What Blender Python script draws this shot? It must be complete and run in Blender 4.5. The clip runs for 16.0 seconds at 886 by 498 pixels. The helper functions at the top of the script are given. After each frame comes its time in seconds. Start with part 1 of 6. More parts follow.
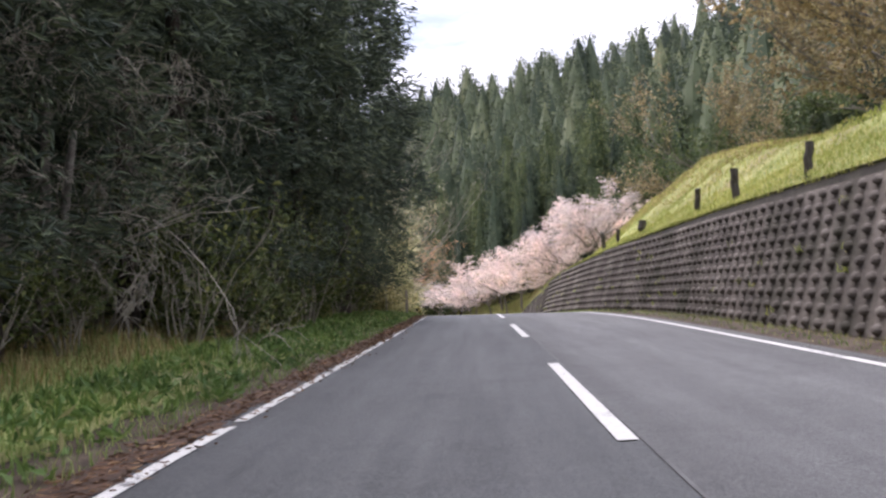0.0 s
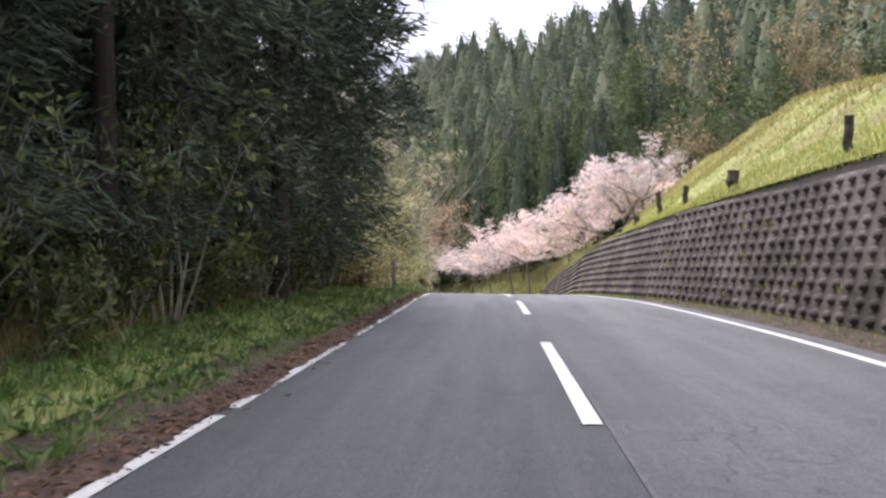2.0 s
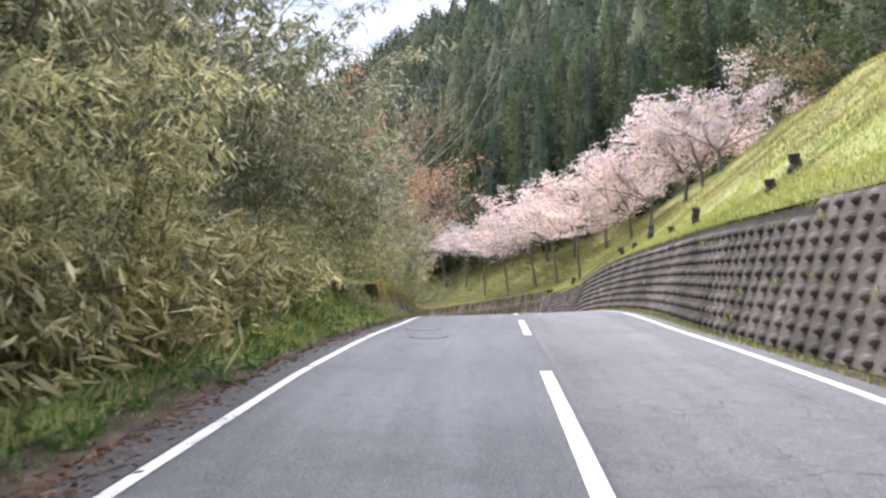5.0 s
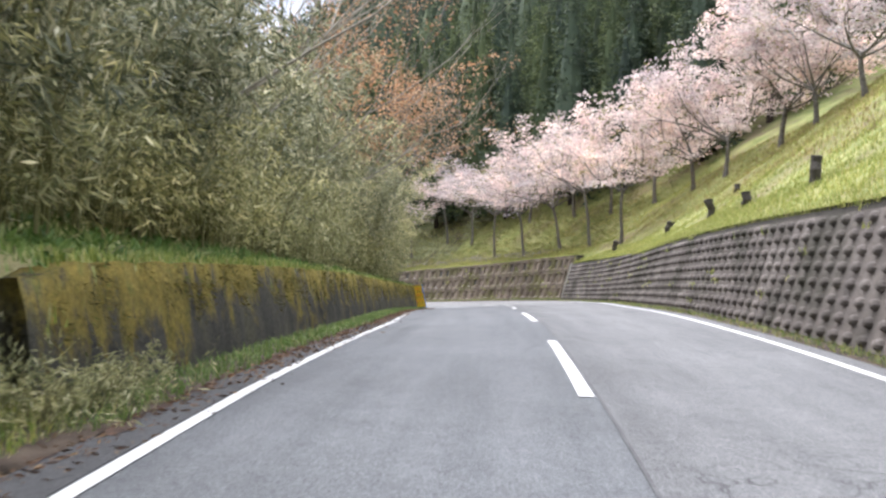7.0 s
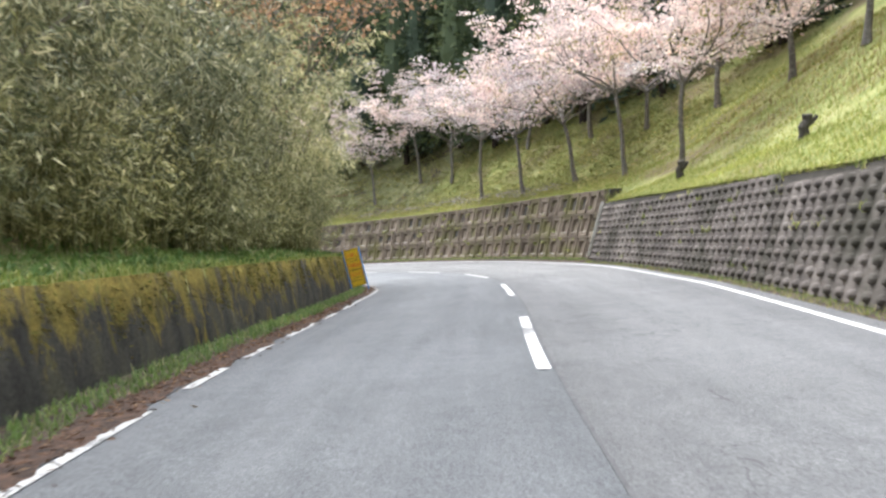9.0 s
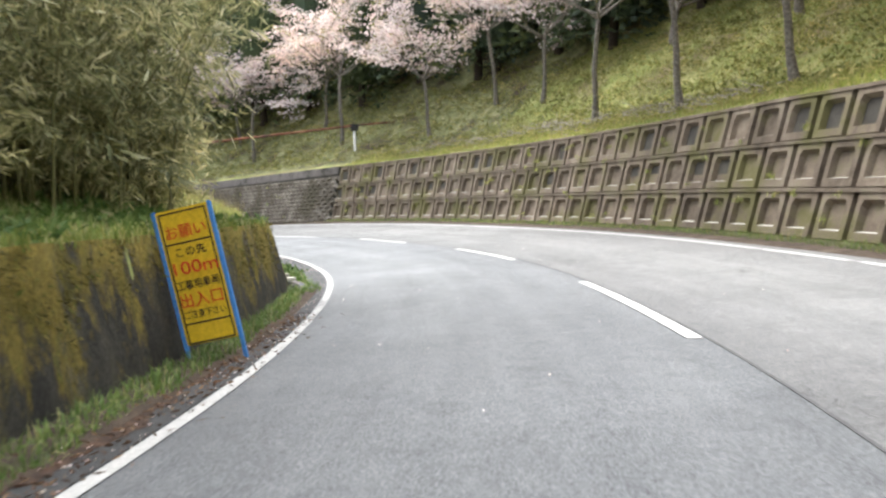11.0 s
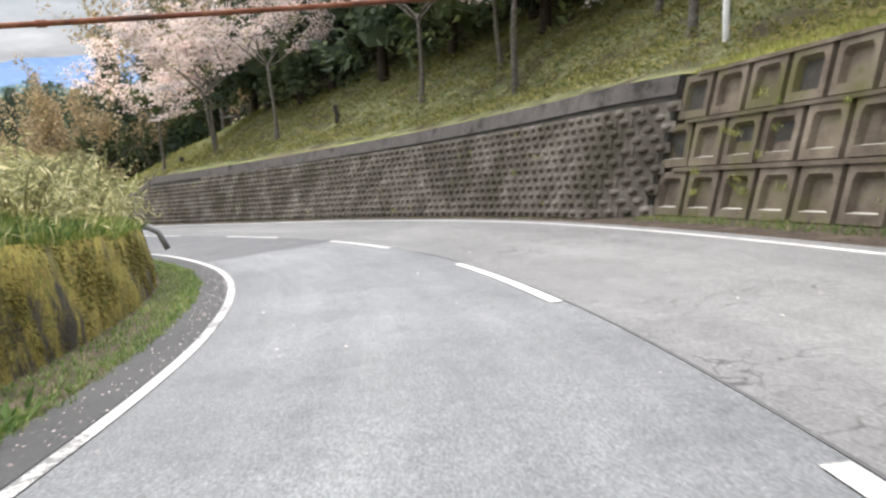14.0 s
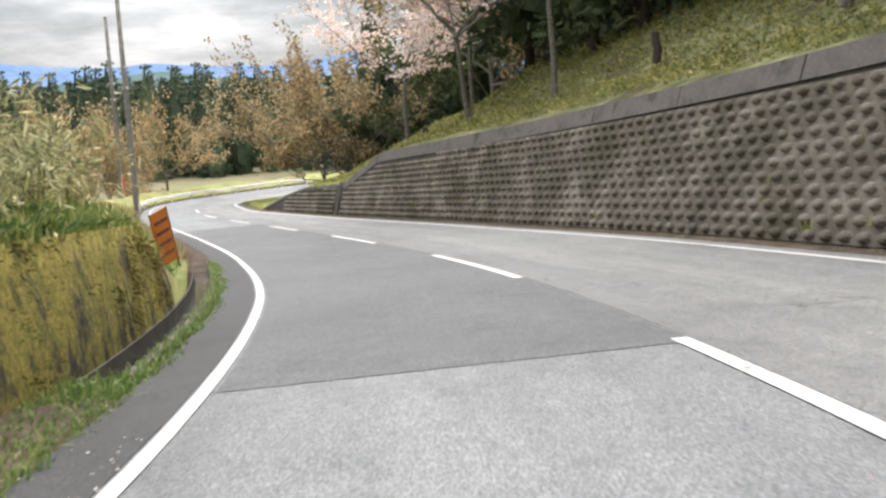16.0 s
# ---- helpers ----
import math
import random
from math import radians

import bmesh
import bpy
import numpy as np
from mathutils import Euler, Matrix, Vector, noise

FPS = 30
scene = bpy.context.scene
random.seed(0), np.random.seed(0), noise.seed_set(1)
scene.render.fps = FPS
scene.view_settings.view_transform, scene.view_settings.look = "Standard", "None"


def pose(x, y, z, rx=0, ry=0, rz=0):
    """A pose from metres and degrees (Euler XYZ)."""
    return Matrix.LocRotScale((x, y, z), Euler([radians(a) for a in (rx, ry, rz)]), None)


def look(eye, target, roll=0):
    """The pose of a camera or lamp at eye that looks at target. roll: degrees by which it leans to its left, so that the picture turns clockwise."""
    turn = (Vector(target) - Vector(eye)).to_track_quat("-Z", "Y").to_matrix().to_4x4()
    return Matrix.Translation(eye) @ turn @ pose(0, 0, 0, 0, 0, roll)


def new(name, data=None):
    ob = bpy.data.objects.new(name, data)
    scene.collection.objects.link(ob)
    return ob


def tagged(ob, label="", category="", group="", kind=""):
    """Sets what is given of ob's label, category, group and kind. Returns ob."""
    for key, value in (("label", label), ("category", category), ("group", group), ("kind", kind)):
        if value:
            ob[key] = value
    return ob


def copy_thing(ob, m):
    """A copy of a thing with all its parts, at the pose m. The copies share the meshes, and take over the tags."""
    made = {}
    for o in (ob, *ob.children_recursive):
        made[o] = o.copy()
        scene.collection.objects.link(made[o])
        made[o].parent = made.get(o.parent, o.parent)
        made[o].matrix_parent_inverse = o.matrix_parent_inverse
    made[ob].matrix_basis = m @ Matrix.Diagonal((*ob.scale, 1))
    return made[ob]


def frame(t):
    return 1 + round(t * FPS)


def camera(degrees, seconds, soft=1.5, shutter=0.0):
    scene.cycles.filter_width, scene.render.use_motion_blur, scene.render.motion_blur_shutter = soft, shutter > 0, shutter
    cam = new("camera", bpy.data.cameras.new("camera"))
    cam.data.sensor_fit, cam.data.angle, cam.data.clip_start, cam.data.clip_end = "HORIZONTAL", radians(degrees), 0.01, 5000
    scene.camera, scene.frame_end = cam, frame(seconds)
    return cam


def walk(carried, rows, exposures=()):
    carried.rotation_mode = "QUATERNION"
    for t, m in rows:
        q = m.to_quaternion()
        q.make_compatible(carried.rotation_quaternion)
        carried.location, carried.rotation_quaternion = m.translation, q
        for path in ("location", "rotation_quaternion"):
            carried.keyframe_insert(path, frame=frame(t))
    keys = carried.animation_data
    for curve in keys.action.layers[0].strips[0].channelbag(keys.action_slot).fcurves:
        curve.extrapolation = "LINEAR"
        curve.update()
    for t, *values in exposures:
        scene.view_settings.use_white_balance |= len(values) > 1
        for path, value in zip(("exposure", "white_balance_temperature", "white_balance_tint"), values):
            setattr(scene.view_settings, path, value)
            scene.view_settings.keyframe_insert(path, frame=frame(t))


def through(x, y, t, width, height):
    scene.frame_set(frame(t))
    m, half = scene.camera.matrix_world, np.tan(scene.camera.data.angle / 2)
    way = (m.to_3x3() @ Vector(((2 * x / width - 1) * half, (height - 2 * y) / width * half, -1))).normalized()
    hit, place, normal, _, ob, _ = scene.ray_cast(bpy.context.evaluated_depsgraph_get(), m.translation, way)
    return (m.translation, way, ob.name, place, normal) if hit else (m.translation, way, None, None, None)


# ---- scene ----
cam = camera(54.4, 16.0, soft=2.5, shutter=0.12)
PATH = [
    (0, (1.051, 0.051, -1.443), (1.081, 2.050, -1.325), -2.78),
    (0.5, (1.238, 2.095, -1.325), (1.263, 4.094, -1.229), -2.81),
    (1, (1.420, 4.316, -1.243), (1.437, 6.315, -1.179), -2.29),
    (1.5, (1.597, 6.840, -1.172), (1.588, 8.840, -1.125), -1.96),
    (2, (1.782, 9.620, -1.111), (1.757, 11.620, -1.077), -0.97),
    (2.5, (1.979, 12.639, -1.039), (1.968, 14.639, -1.009), -0.50),
    (3, (2.236, 15.883, -0.938), (2.230, 17.883, -0.905), -0.46),
    (3.2, (2.315, 17.237, -0.888), (2.307, 19.236, -0.859), -0.67),
    (4.2, (2.627, 24.419, -0.880), (2.586, 26.418, -0.880), -1.44),
    (5.3, (2.856, 33.117, -0.751), (2.783, 35.115, -0.781), -2.21),
    (5.5, (2.892, 34.785, -0.760), (2.813, 36.783, -0.800), -2.27),
    (6, (3.009, 39.047, -0.877), (2.900, 41.042, -0.965), -1.51),
    (6.5, (3.064, 43.430, -1.072), (2.964, 45.425, -1.178), -0.67),
    (7, (3.198, 48.099, -1.309), (3.104, 50.093, -1.440), 0.19),
    (7.5, (3.320, 52.681, -1.579), (3.235, 54.673, -1.732), -0.80),
    (8, (3.428, 57.378, -1.932), (3.353, 59.368, -2.115), -1.32),
    (8.5, (3.565, 62.249, -2.340), (3.500, 64.237, -2.549), -1.14),
    (9, (3.621, 67.451, -2.874), (3.546, 69.433, -3.133), -2.01),
    (9.2, (3.650, 69.549, -3.113), (3.560, 71.525, -3.413), -2.10),
    (10.2, (3.443, 79.890, -4.357), (3.254, 81.857, -4.662), -1.35),
    (11.3, (2.577, 90.951, -5.823), (2.270, 92.889, -6.208), -0.69),
    (11.5, (2.332, 92.927, -6.103), (1.993, 94.860, -6.492), -0.44),
    (12, (1.561, 97.851, -6.741), (1.140, 99.764, -7.145), -0.50),
    (12.5, (0.671, 102.453, -7.359), (0.155, 104.342, -7.767), -0.60),
    (13, (-0.575, 106.931, -8.021), (-1.224, 108.779, -8.429), -0.98),
    (13.5, (-2.143, 111.208, -8.672), (-2.947, 112.999, -9.056), -1.34),
    (14, (-4.132, 115.104, -9.297), (-5.122, 116.797, -9.690), -2.19),
    (14.5, (-6.443, 118.629, -9.915), (-7.615, 120.199, -10.317), -1.78),
    (15, (-9.016, 121.906, -10.506), (-10.322, 123.368, -10.903), -1.35),
    (15.2, (-10.037, 123.119, -10.741), (-11.383, 124.544, -11.136), -1.55),
    (15.5, (-11.608, 124.843, -11.069), (-13.007, 126.213, -11.476), -1.91),
    (16, (-14.483, 127.633, -11.572), (-15.967, 128.919, -11.951), -1.62),
]
walk(cam, [(t, look(eye, target, roll)) for t, eye, target, roll in PATH],
     exposures=[(0.0, 1.42, 6350, 22), (2.0, 1.57, 6300, 22), (3.2, 1.74, 6250, 21), (5.5, 1.55, 6150, 18), (9.0, 1.64, 6200, 11), (11.3, 1.75, 6450, 10), (12.4, 1.58, 6450, 11), (13.5, 1.47, 6500, 12), (16.0, 1.38, 6750, 11)])

# ---- light: bright hazy sky with a soft sun ----
SUN_ELEV, SUN_AZ = 62.0, 322.0      # azimuth in degrees from +y towards +x
world = bpy.data.worlds.new("world")
scene.world = world
world.use_nodes = True
wn, wl = world.node_tree.nodes, world.node_tree.links
wn.clear()
w_out = wn.new("ShaderNodeOutputWorld")
w_bg = wn.new("ShaderNodeBackground")
w_sky = wn.new("ShaderNodeTexSky")
w_sky.sky_type = "NISHITA"
w_sky.sun_disc = False
w_sky.sun_elevation, w_sky.sun_rotation = radians(SUN_ELEV), radians(SUN_AZ)
w_sky.air_density, w_sky.dust_density, w_sky.ozone_density = 1.0, 2.5, 1.0
w_co = wn.new("ShaderNodeTexCoord")
w_map = wn.new("ShaderNodeMapping")
w_map.inputs["Scale"].default_value = (1.6, 1.6, 7.0)
w_no = wn.new("ShaderNodeTexNoise")
w_no.inputs["Scale"].default_value, w_no.inputs["Detail"].default_value, w_no.inputs["Roughness"].default_value = 2.2, 9.0, 0.6
w_rp = wn.new("ShaderNodeValToRGB")
w_rp.color_ramp.elements[0].position, w_rp.color_ramp.elements[1].position = 0.30, 0.62
w_rp.color_ramp.elements[0].color = (0.35, 0.35, 0.35, 1)
w_mx = wn.new("ShaderNodeMix")
w_mx.data_type = "RGBA"
w_cl = wn.new("ShaderNodeValToRGB")       # cloud brightness, grey undersides to white
w_cl.color_ramp.elements[0].position, w_cl.color_ramp.elements[1].position = 0.38, 0.66
w_cl.color_ramp.elements[0].color, w_cl.color_ramp.elements[1].color = (5.2, 5.8, 6.7, 1), (11.5, 11.6, 11.8, 1)
wl.new(w_co.outputs["Generated"], w_map.inputs["Vector"])
wl.new(w_map.outputs["Vector"], w_no.inputs["Vector"])
wl.new(w_no.outputs["Fac"], w_rp.inputs["Fac"])
wl.new(w_no.outputs["Fac"], w_cl.inputs["Fac"])
wl.new(w_rp.outputs["Color"], w_mx.inputs["Factor"])
wl.new(w_sky.outputs["Color"], w_mx.inputs["A"])
wl.new(w_cl.outputs["Color"], w_mx.inputs["B"])
w_sep = wn.new("ShaderNodeSeparateXYZ")
w_up = wn.new("ShaderNodeMapRange")      # overcast: the horizon much dimmer than overhead
w_up.inputs["To Min"].default_value, w_up.inputs["To Max"].default_value = 0.22, 1.2
w_mul = wn.new("ShaderNodeMix")
w_mul.data_type, w_mul.blend_type = "RGBA", "MULTIPLY"
w_mul.inputs["Factor"].default_value = 1.0
wl.new(w_co.outputs["Generated"], w_sep.inputs["Vector"])
wl.new(w_sep.outputs["Z"], w_up.inputs["Value"])
wl.new(w_mx.outputs["Result"], w_mul.inputs["A"])
wl.new(w_up.outputs["Result"], w_mul.inputs["B"])
wl.new(w_mul.outputs["Result"], w_bg.inputs["Color"])
w_bg.inputs["Strength"].default_value = 0.135
wl.new(w_bg.outputs["Background"], w_out.inputs["Surface"])

sun_data = bpy.data.lights.new("sun", "SUN")
sun_data.energy, sun_data.angle, sun_data.color = 2.0, radians(58.0), (1.0, 0.97, 0.93)
sun = new("sun", sun_data)
_az, _el = radians(SUN_AZ), radians(SUN_ELEV)
sun.matrix_world = look(Vector((math.sin(_az) * math.cos(_el), math.cos(_az) * math.cos(_el), math.sin(_el))) * 100, (0, 0, 0))


# ---- materials ----
def material(name):
    m = bpy.data.materials.new(name)
    m.use_nodes = True
    n, l = m.node_tree.nodes, m.node_tree.links
    return m, n, l, n["Principled BSDF"]


def noise_node(n, l, scale, detail=6.0, rough=0.55, stretch=None, co="Object"):
    tc = n.new("ShaderNodeNewGeometry" if co == "Position" else "ShaderNodeTexCoord")
    no = n.new("ShaderNodeTexNoise")
    no.inputs["Scale"].default_value, no.inputs["Detail"].default_value, no.inputs["Roughness"].default_value = scale, detail, rough
    if stretch:
        mp = n.new("ShaderNodeMapping")
        mp.inputs["Scale"].default_value = stretch
        l.new(tc.outputs[co], mp.inputs["Vector"])
        l.new(mp.outputs["Vector"], no.inputs["Vector"])
    else:
        l.new(tc.outputs[co], no.inputs["Vector"])
    return no


def ramp(n, l, fac, stops):
    r = n.new("ShaderNodeValToRGB")
    els = r.color_ramp.elements
    while len(els) < len(stops):
        els.new(0.5)
    for e, (p, c) in zip(els, stops):
        e.position, e.color = p, (*c, 1) if len(c) == 3 else c
    l.new(fac, r.inputs["Fac"])
    return r


def mix(n, l, fac, a, b, blend="MIX"):
    m = n.new("ShaderNodeMix")
    m.data_type, m.blend_type = "RGBA", blend
    for sock, v in ((m.inputs["Factor"], fac), (m.inputs["A"], a), (m.inputs["B"], b)):
        if isinstance(v, (int, float)):
            sock.default_value = v
        elif isinstance(v, tuple):
            sock.default_value = (*v, 1)
        else:
            l.new(v, sock)
    return m.outputs["Result"]


def bump(n, l, bs, height, strength, distance):
    b = n.new("ShaderNodeBump")
    b.inputs["Strength"].default_value, b.inputs["Distance"].default_value = strength, distance
    l.new(height, b.inputs["Height"])
    l.new(b.outputs["Normal"], bs.inputs["Normal"])


def surface(name, stops, scale, fine=None, rough=0.85, bump_d=0.01, stains=None, stain_scale=0.4, stretch=None, metal=0.0, spec=0.3, co="Object", vary=0.0):
    """Two scales of noise colour with optional stains of a second colour and fine relief."""
    m, n, l, bs = material(name)
    a = noise_node(n, l, scale, 8, 0.6, stretch, co)
    c = ramp(n, l, a.outputs["Fac"], stops).outputs["Color"]
    f = noise_node(n, l, fine or scale * 9, 4, 0.7, None, co)
    g = ramp(n, l, f.outputs["Fac"], [(0.3, (0.75, 0.75, 0.75)), (0.7, (1.2, 1.2, 1.2))]).outputs["Color"]
    c = mix(n, l, 0.8, c, g, "MULTIPLY")
    if stains:
        s = noise_node(n, l, stain_scale, 7, 0.62, stretch, co)
        k = ramp(n, l, s.outputs["Fac"], [(0.48, (0, 0, 0)), (0.62, (1, 1, 1))]).outputs["Color"]
        c = mix(n, l, k, c, stains)
    if vary:
        info = n.new("ShaderNodeObjectInfo")
        c = mix(n, l, 1.0, c, ramp(n, l, info.outputs["Random"], [(0.0, (1 - vary,) * 3), (1.0, (1 + vary,) * 3)]).outputs["Color"], "MULTIPLY")
    l.new(c, bs.inputs["Base Color"])
    bs.inputs["Roughness"].default_value, bs.inputs["Metallic"].default_value = rough, metal
    bs.inputs["Specular IOR Level"].default_value = spec
    bump(n, l, bs, f.outputs["Fac"], 0.6, bump_d)
    return m


def leaf_material(name, stops, rough=0.6, through=0.35, big=None, drift=(0.7, 1.25)):
    """Foliage: each leaf its own tone, light shines through, tone drifts from clump to clump; a wide drift stands in
    for shaded hollows.
    """
    m, n, l, bs = material(name)
    geo = n.new("ShaderNodeNewGeometry")
    c = ramp(n, l, geo.outputs["Random Per Island"], stops).outputs["Color"]
    info = n.new("ShaderNodeObjectInfo")
    o = ramp(n, l, info.outputs["Random"], [(0.0, (0.78, 0.8, 0.8)), (1.0, (1.2, 1.15, 1.05))]).outputs["Color"]
    c = mix(n, l, 1.0, c, o, "MULTIPLY")
    v = noise_node(n, l, big or 0.7, 3, 0.5)
    g = ramp(n, l, v.outputs["Fac"], [(0.3, (drift[0], drift[0] + 0.04, drift[0] + 0.04)), (0.7, (drift[1], drift[1] - 0.05, drift[1] - 0.14))]).outputs["Color"]
    c = mix(n, l, 1.0, c, g, "MULTIPLY")
    l.new(c, bs.inputs["Base Color"])
    bs.inputs["Roughness"].default_value = rough
    bs.inputs["Specular IOR Level"].default_value = 0.25
    tr = n.new("ShaderNodeBsdfTranslucent")
    l.new(c, tr.inputs["Color"])
    ms = n.new("ShaderNodeMixShader")
    ms.inputs["Fac"].default_value = through
    out = n["Material Output"]
    l.new(bs.outputs["BSDF"], ms.inputs[1])
    l.new(tr.outputs["BSDF"], ms.inputs[2])
    l.new(ms.outputs["Shader"], out.inputs["Surface"])
    return m


def asphalt(name, base, cracks=0.0, fresh=None, tracks=True):
    """Asphalt; fresh: its darker tone with the cedar wood's shade in it, faded out by a mesh value from 0 to 1; worn
    lengthwise by traffic along the mesh's lane coordinates.
    """
    m, n, l, bs = material(name)
    big = noise_node(n, l, 0.35, 6, 0.6)
    c = ramp(n, l, big.outputs["Fac"], [(0.3, tuple(v * 0.84 for v in base)), (0.7, tuple(v * 1.14 for v in base))]).outputs["Color"]
    if fresh:
        shade_fade = n.new("ShaderNodeAttribute")
        shade_fade.attribute_name = "shade_fade"
        f = ramp(n, l, big.outputs["Fac"], [(0.3, tuple(v * 0.84 for v in fresh)), (0.7, tuple(v * 1.14 for v in fresh))]).outputs["Color"]
        c = mix(n, l, shade_fade.outputs["Fac"], f, c)
    st = noise_node(n, l, 58, 4, 0.82)
    g = ramp(n, l, st.outputs["Fac"], [(0.37, (0.42, 0.42, 0.43)), (0.5, (0.96, 0.96, 0.96)), (0.63, (1.75, 1.75, 1.72))]).outputs["Color"]
    c = mix(n, l, 1.0, c, g, "MULTIPLY")
    wear = noise_node(n, l, 5.5, 6, 0.7)
    c = mix(n, l, 0.5, c, ramp(n, l, wear.outputs["Fac"], [(0.32, (0.76, 0.76, 0.77)), (0.66, (1.2, 1.2, 1.18))]).outputs["Color"], "MULTIPLY")
    bl = noise_node(n, l, 1.3, 7, 0.65)
    k = ramp(n, l, bl.outputs["Fac"], [(0.56, (1, 1, 1)), (0.74, (0.74, 0.74, 0.75))]).outputs["Color"]
    c = mix(n, l, 1.0, c, k, "MULTIPLY")
    gloss = None
    if tracks:
        lane = n.new("ShaderNodeAttribute")
        lane.attribute_name = "lane_place"      # x along the road, y across the lane from 0 to 1
        mp = n.new("ShaderNodeMapping")
        mp.inputs["Scale"].default_value = (0.09, 5.0, 1.0)
        l.new(lane.outputs["Vector"], mp.inputs["Vector"])
        sk = n.new("ShaderNodeTexNoise")
        sk.inputs["Scale"].default_value, sk.inputs["Detail"].default_value, sk.inputs["Roughness"].default_value = 1.6, 5.0, 0.6
        l.new(mp.outputs["Vector"], sk.inputs["Vector"])
        streak = ramp(n, l, sk.outputs["Fac"], [(0.3, (0.8, 0.8, 0.81)), (0.52, (1.0, 1.0, 1.0)), (0.7, (1.16, 1.16, 1.15))]).outputs["Color"]
        c = mix(n, l, 0.4, c, streak, "MULTIPLY")
        sx = n.new("ShaderNodeSeparateXYZ")
        l.new(lane.outputs["Vector"], sx.inputs["Vector"])
        tr = ramp(n, l, sx.outputs["Y"], [(0.0, (0.74, 0.74, 0.75)), (0.13, (0.84, 0.84, 0.85)), (0.28, (1.0, 1.0, 1.0)), (0.5, (1.12, 1.12, 1.11)), (0.72, (1.0, 1.0, 1.0)), (0.9, (0.93, 0.93, 0.93)), (1.0, (0.86, 0.86, 0.86))]).outputs["Color"]
        c = mix(n, l, 0.65, c, tr, "MULTIPLY")
        gloss = ramp(n, l, sk.outputs["Fac"], [(0.35, (0.8, 0.8, 0.8)), (0.65, (0.68, 0.68, 0.68))]).outputs["Color"]
    if cracks:
        tc = n.new("ShaderNodeTexCoord")
        dn = n.new("ShaderNodeTexNoise")
        dn.inputs["Scale"].default_value = 1.4
        l.new(tc.outputs["Object"], dn.inputs["Vector"])
        va = n.new("ShaderNodeVectorMath")
        va.operation = "ADD"
        l.new(tc.outputs["Object"], va.inputs[0])
        l.new(dn.outputs["Color"], va.inputs[1])
        vo = n.new("ShaderNodeTexVoronoi")
        vo.feature = "DISTANCE_TO_EDGE"
        vo.inputs["Scale"].default_value = 1.5
        l.new(va.outputs["Vector"], vo.inputs["Vector"])
        lo = noise_node(n, l, 0.22, 3, 0.5)
        where = ramp(n, l, lo.outputs["Fac"], [(0.5, (0, 0, 0)), (0.58, (1, 1, 1))]).outputs["Color"]
        line = ramp(n, l, vo.outputs["Distance"], [(0.0, (1, 1, 1)), (0.016, (0, 0, 0))]).outputs["Color"]
        both = mix(n, l, 1.0, line, where, "MULTIPLY")
        both = mix(n, l, 1.0, both, (cracks, cracks, cracks), "MULTIPLY")
        c = mix(n, l, both, c, (0.02, 0.02, 0.02))
    l.new(c, bs.inputs["Base Color"])
    bs.inputs["Roughness"].default_value = 0.76
    if gloss:
        l.new(gloss, bs.inputs["Roughness"])
    bs.inputs["Specular IOR Level"].default_value = 0.4
    bump(n, l, bs, st.outputs["Fac"], 0.8, 0.008)
    return m


def worn_paint(name, wear, pale, bright):
    """Road paint, chipped through to the asphalt in patches."""
    m, n, l, bs = material(name)
    a = noise_node(n, l, 16, 10, 0.8)
    b = noise_node(n, l, 0.8, 4, 0.6)
    s = n.new("ShaderNodeMath")
    s.operation = "ADD"
    l.new(a.outputs["Fac"], s.inputs[0])
    l.new(b.outputs["Fac"], s.inputs[1])
    k = ramp(n, l, s.outputs["Value"], [(wear - 0.012, (1, 1, 1)), (wear + 0.012, (0, 0, 0))])
    h = n.new("ShaderNodeMath")
    h.operation = "MULTIPLY"
    h.inputs[1].default_value = 0.5
    l.new(s.outputs["Value"], h.inputs[0])
    l.new(h.outputs["Value"], k.inputs["Fac"])
    f = noise_node(n, l, 30, 5, 0.7)
    white = ramp(n, l, f.outputs["Fac"], [(0.3, (pale, pale * 0.985, pale * 0.94)), (0.7, (bright, bright * 0.985, bright * 0.94))]).outputs["Color"]
    l.new(mix(n, l, k.outputs["Color"], (0.12, 0.12, 0.118), white), bs.inputs["Base Color"])
    bs.inputs["Roughness"].default_value = 0.7
    bump(n, l, bs, f.outputs["Fac"], 0.3, 0.003)
    return m


M_ASPH_L = asphalt("asphalt_worn", (0.148, 0.154, 0.158), 0.0, (0.05, 0.053, 0.056))
M_ASPH_R = asphalt("asphalt_old", (0.17, 0.17, 0.166), 0.85, (0.072, 0.073, 0.074))
M_ASPH_P = asphalt("asphalt_patch", (0.098, 0.1, 0.103), tracks=False)
M_ASPH_DARK = asphalt("asphalt_shoulder", (0.045, 0.045, 0.046), tracks=False)
M_LID = surface("manhole_lid", [(0.3, (0.1, 0.1, 0.108)), (0.7, (0.16, 0.16, 0.17))], 8, fine=60, rough=0.7, bump_d=0.006)
M_SEAM = surface("seam_tar", [(0.3, (0.06, 0.06, 0.06)), (0.7, (0.11, 0.11, 0.11))], 6, rough=0.8)
M_PAINT = worn_paint("road_paint", 0.585, 0.37, 0.58)
M_PAINT_OLD = worn_paint("road_paint_old", 0.55, 0.3, 0.52)
M_SOIL = surface("verge_soil", [(0.3, (0.03, 0.023, 0.017)), (0.5, (0.065, 0.046, 0.032)), (0.7, (0.11, 0.085, 0.06))], 3.0, fine=45, rough=0.95, bump_d=0.03)
M_GROUND = surface("grass_ground", [(0.3, (0.14, 0.165, 0.05)), (0.5, (0.23, 0.25, 0.082)), (0.7, (0.34, 0.325, 0.14))], 0.9, fine=16, rough=0.95, bump_d=0.08, stains=(0.19, 0.155, 0.08), stain_scale=0.35)
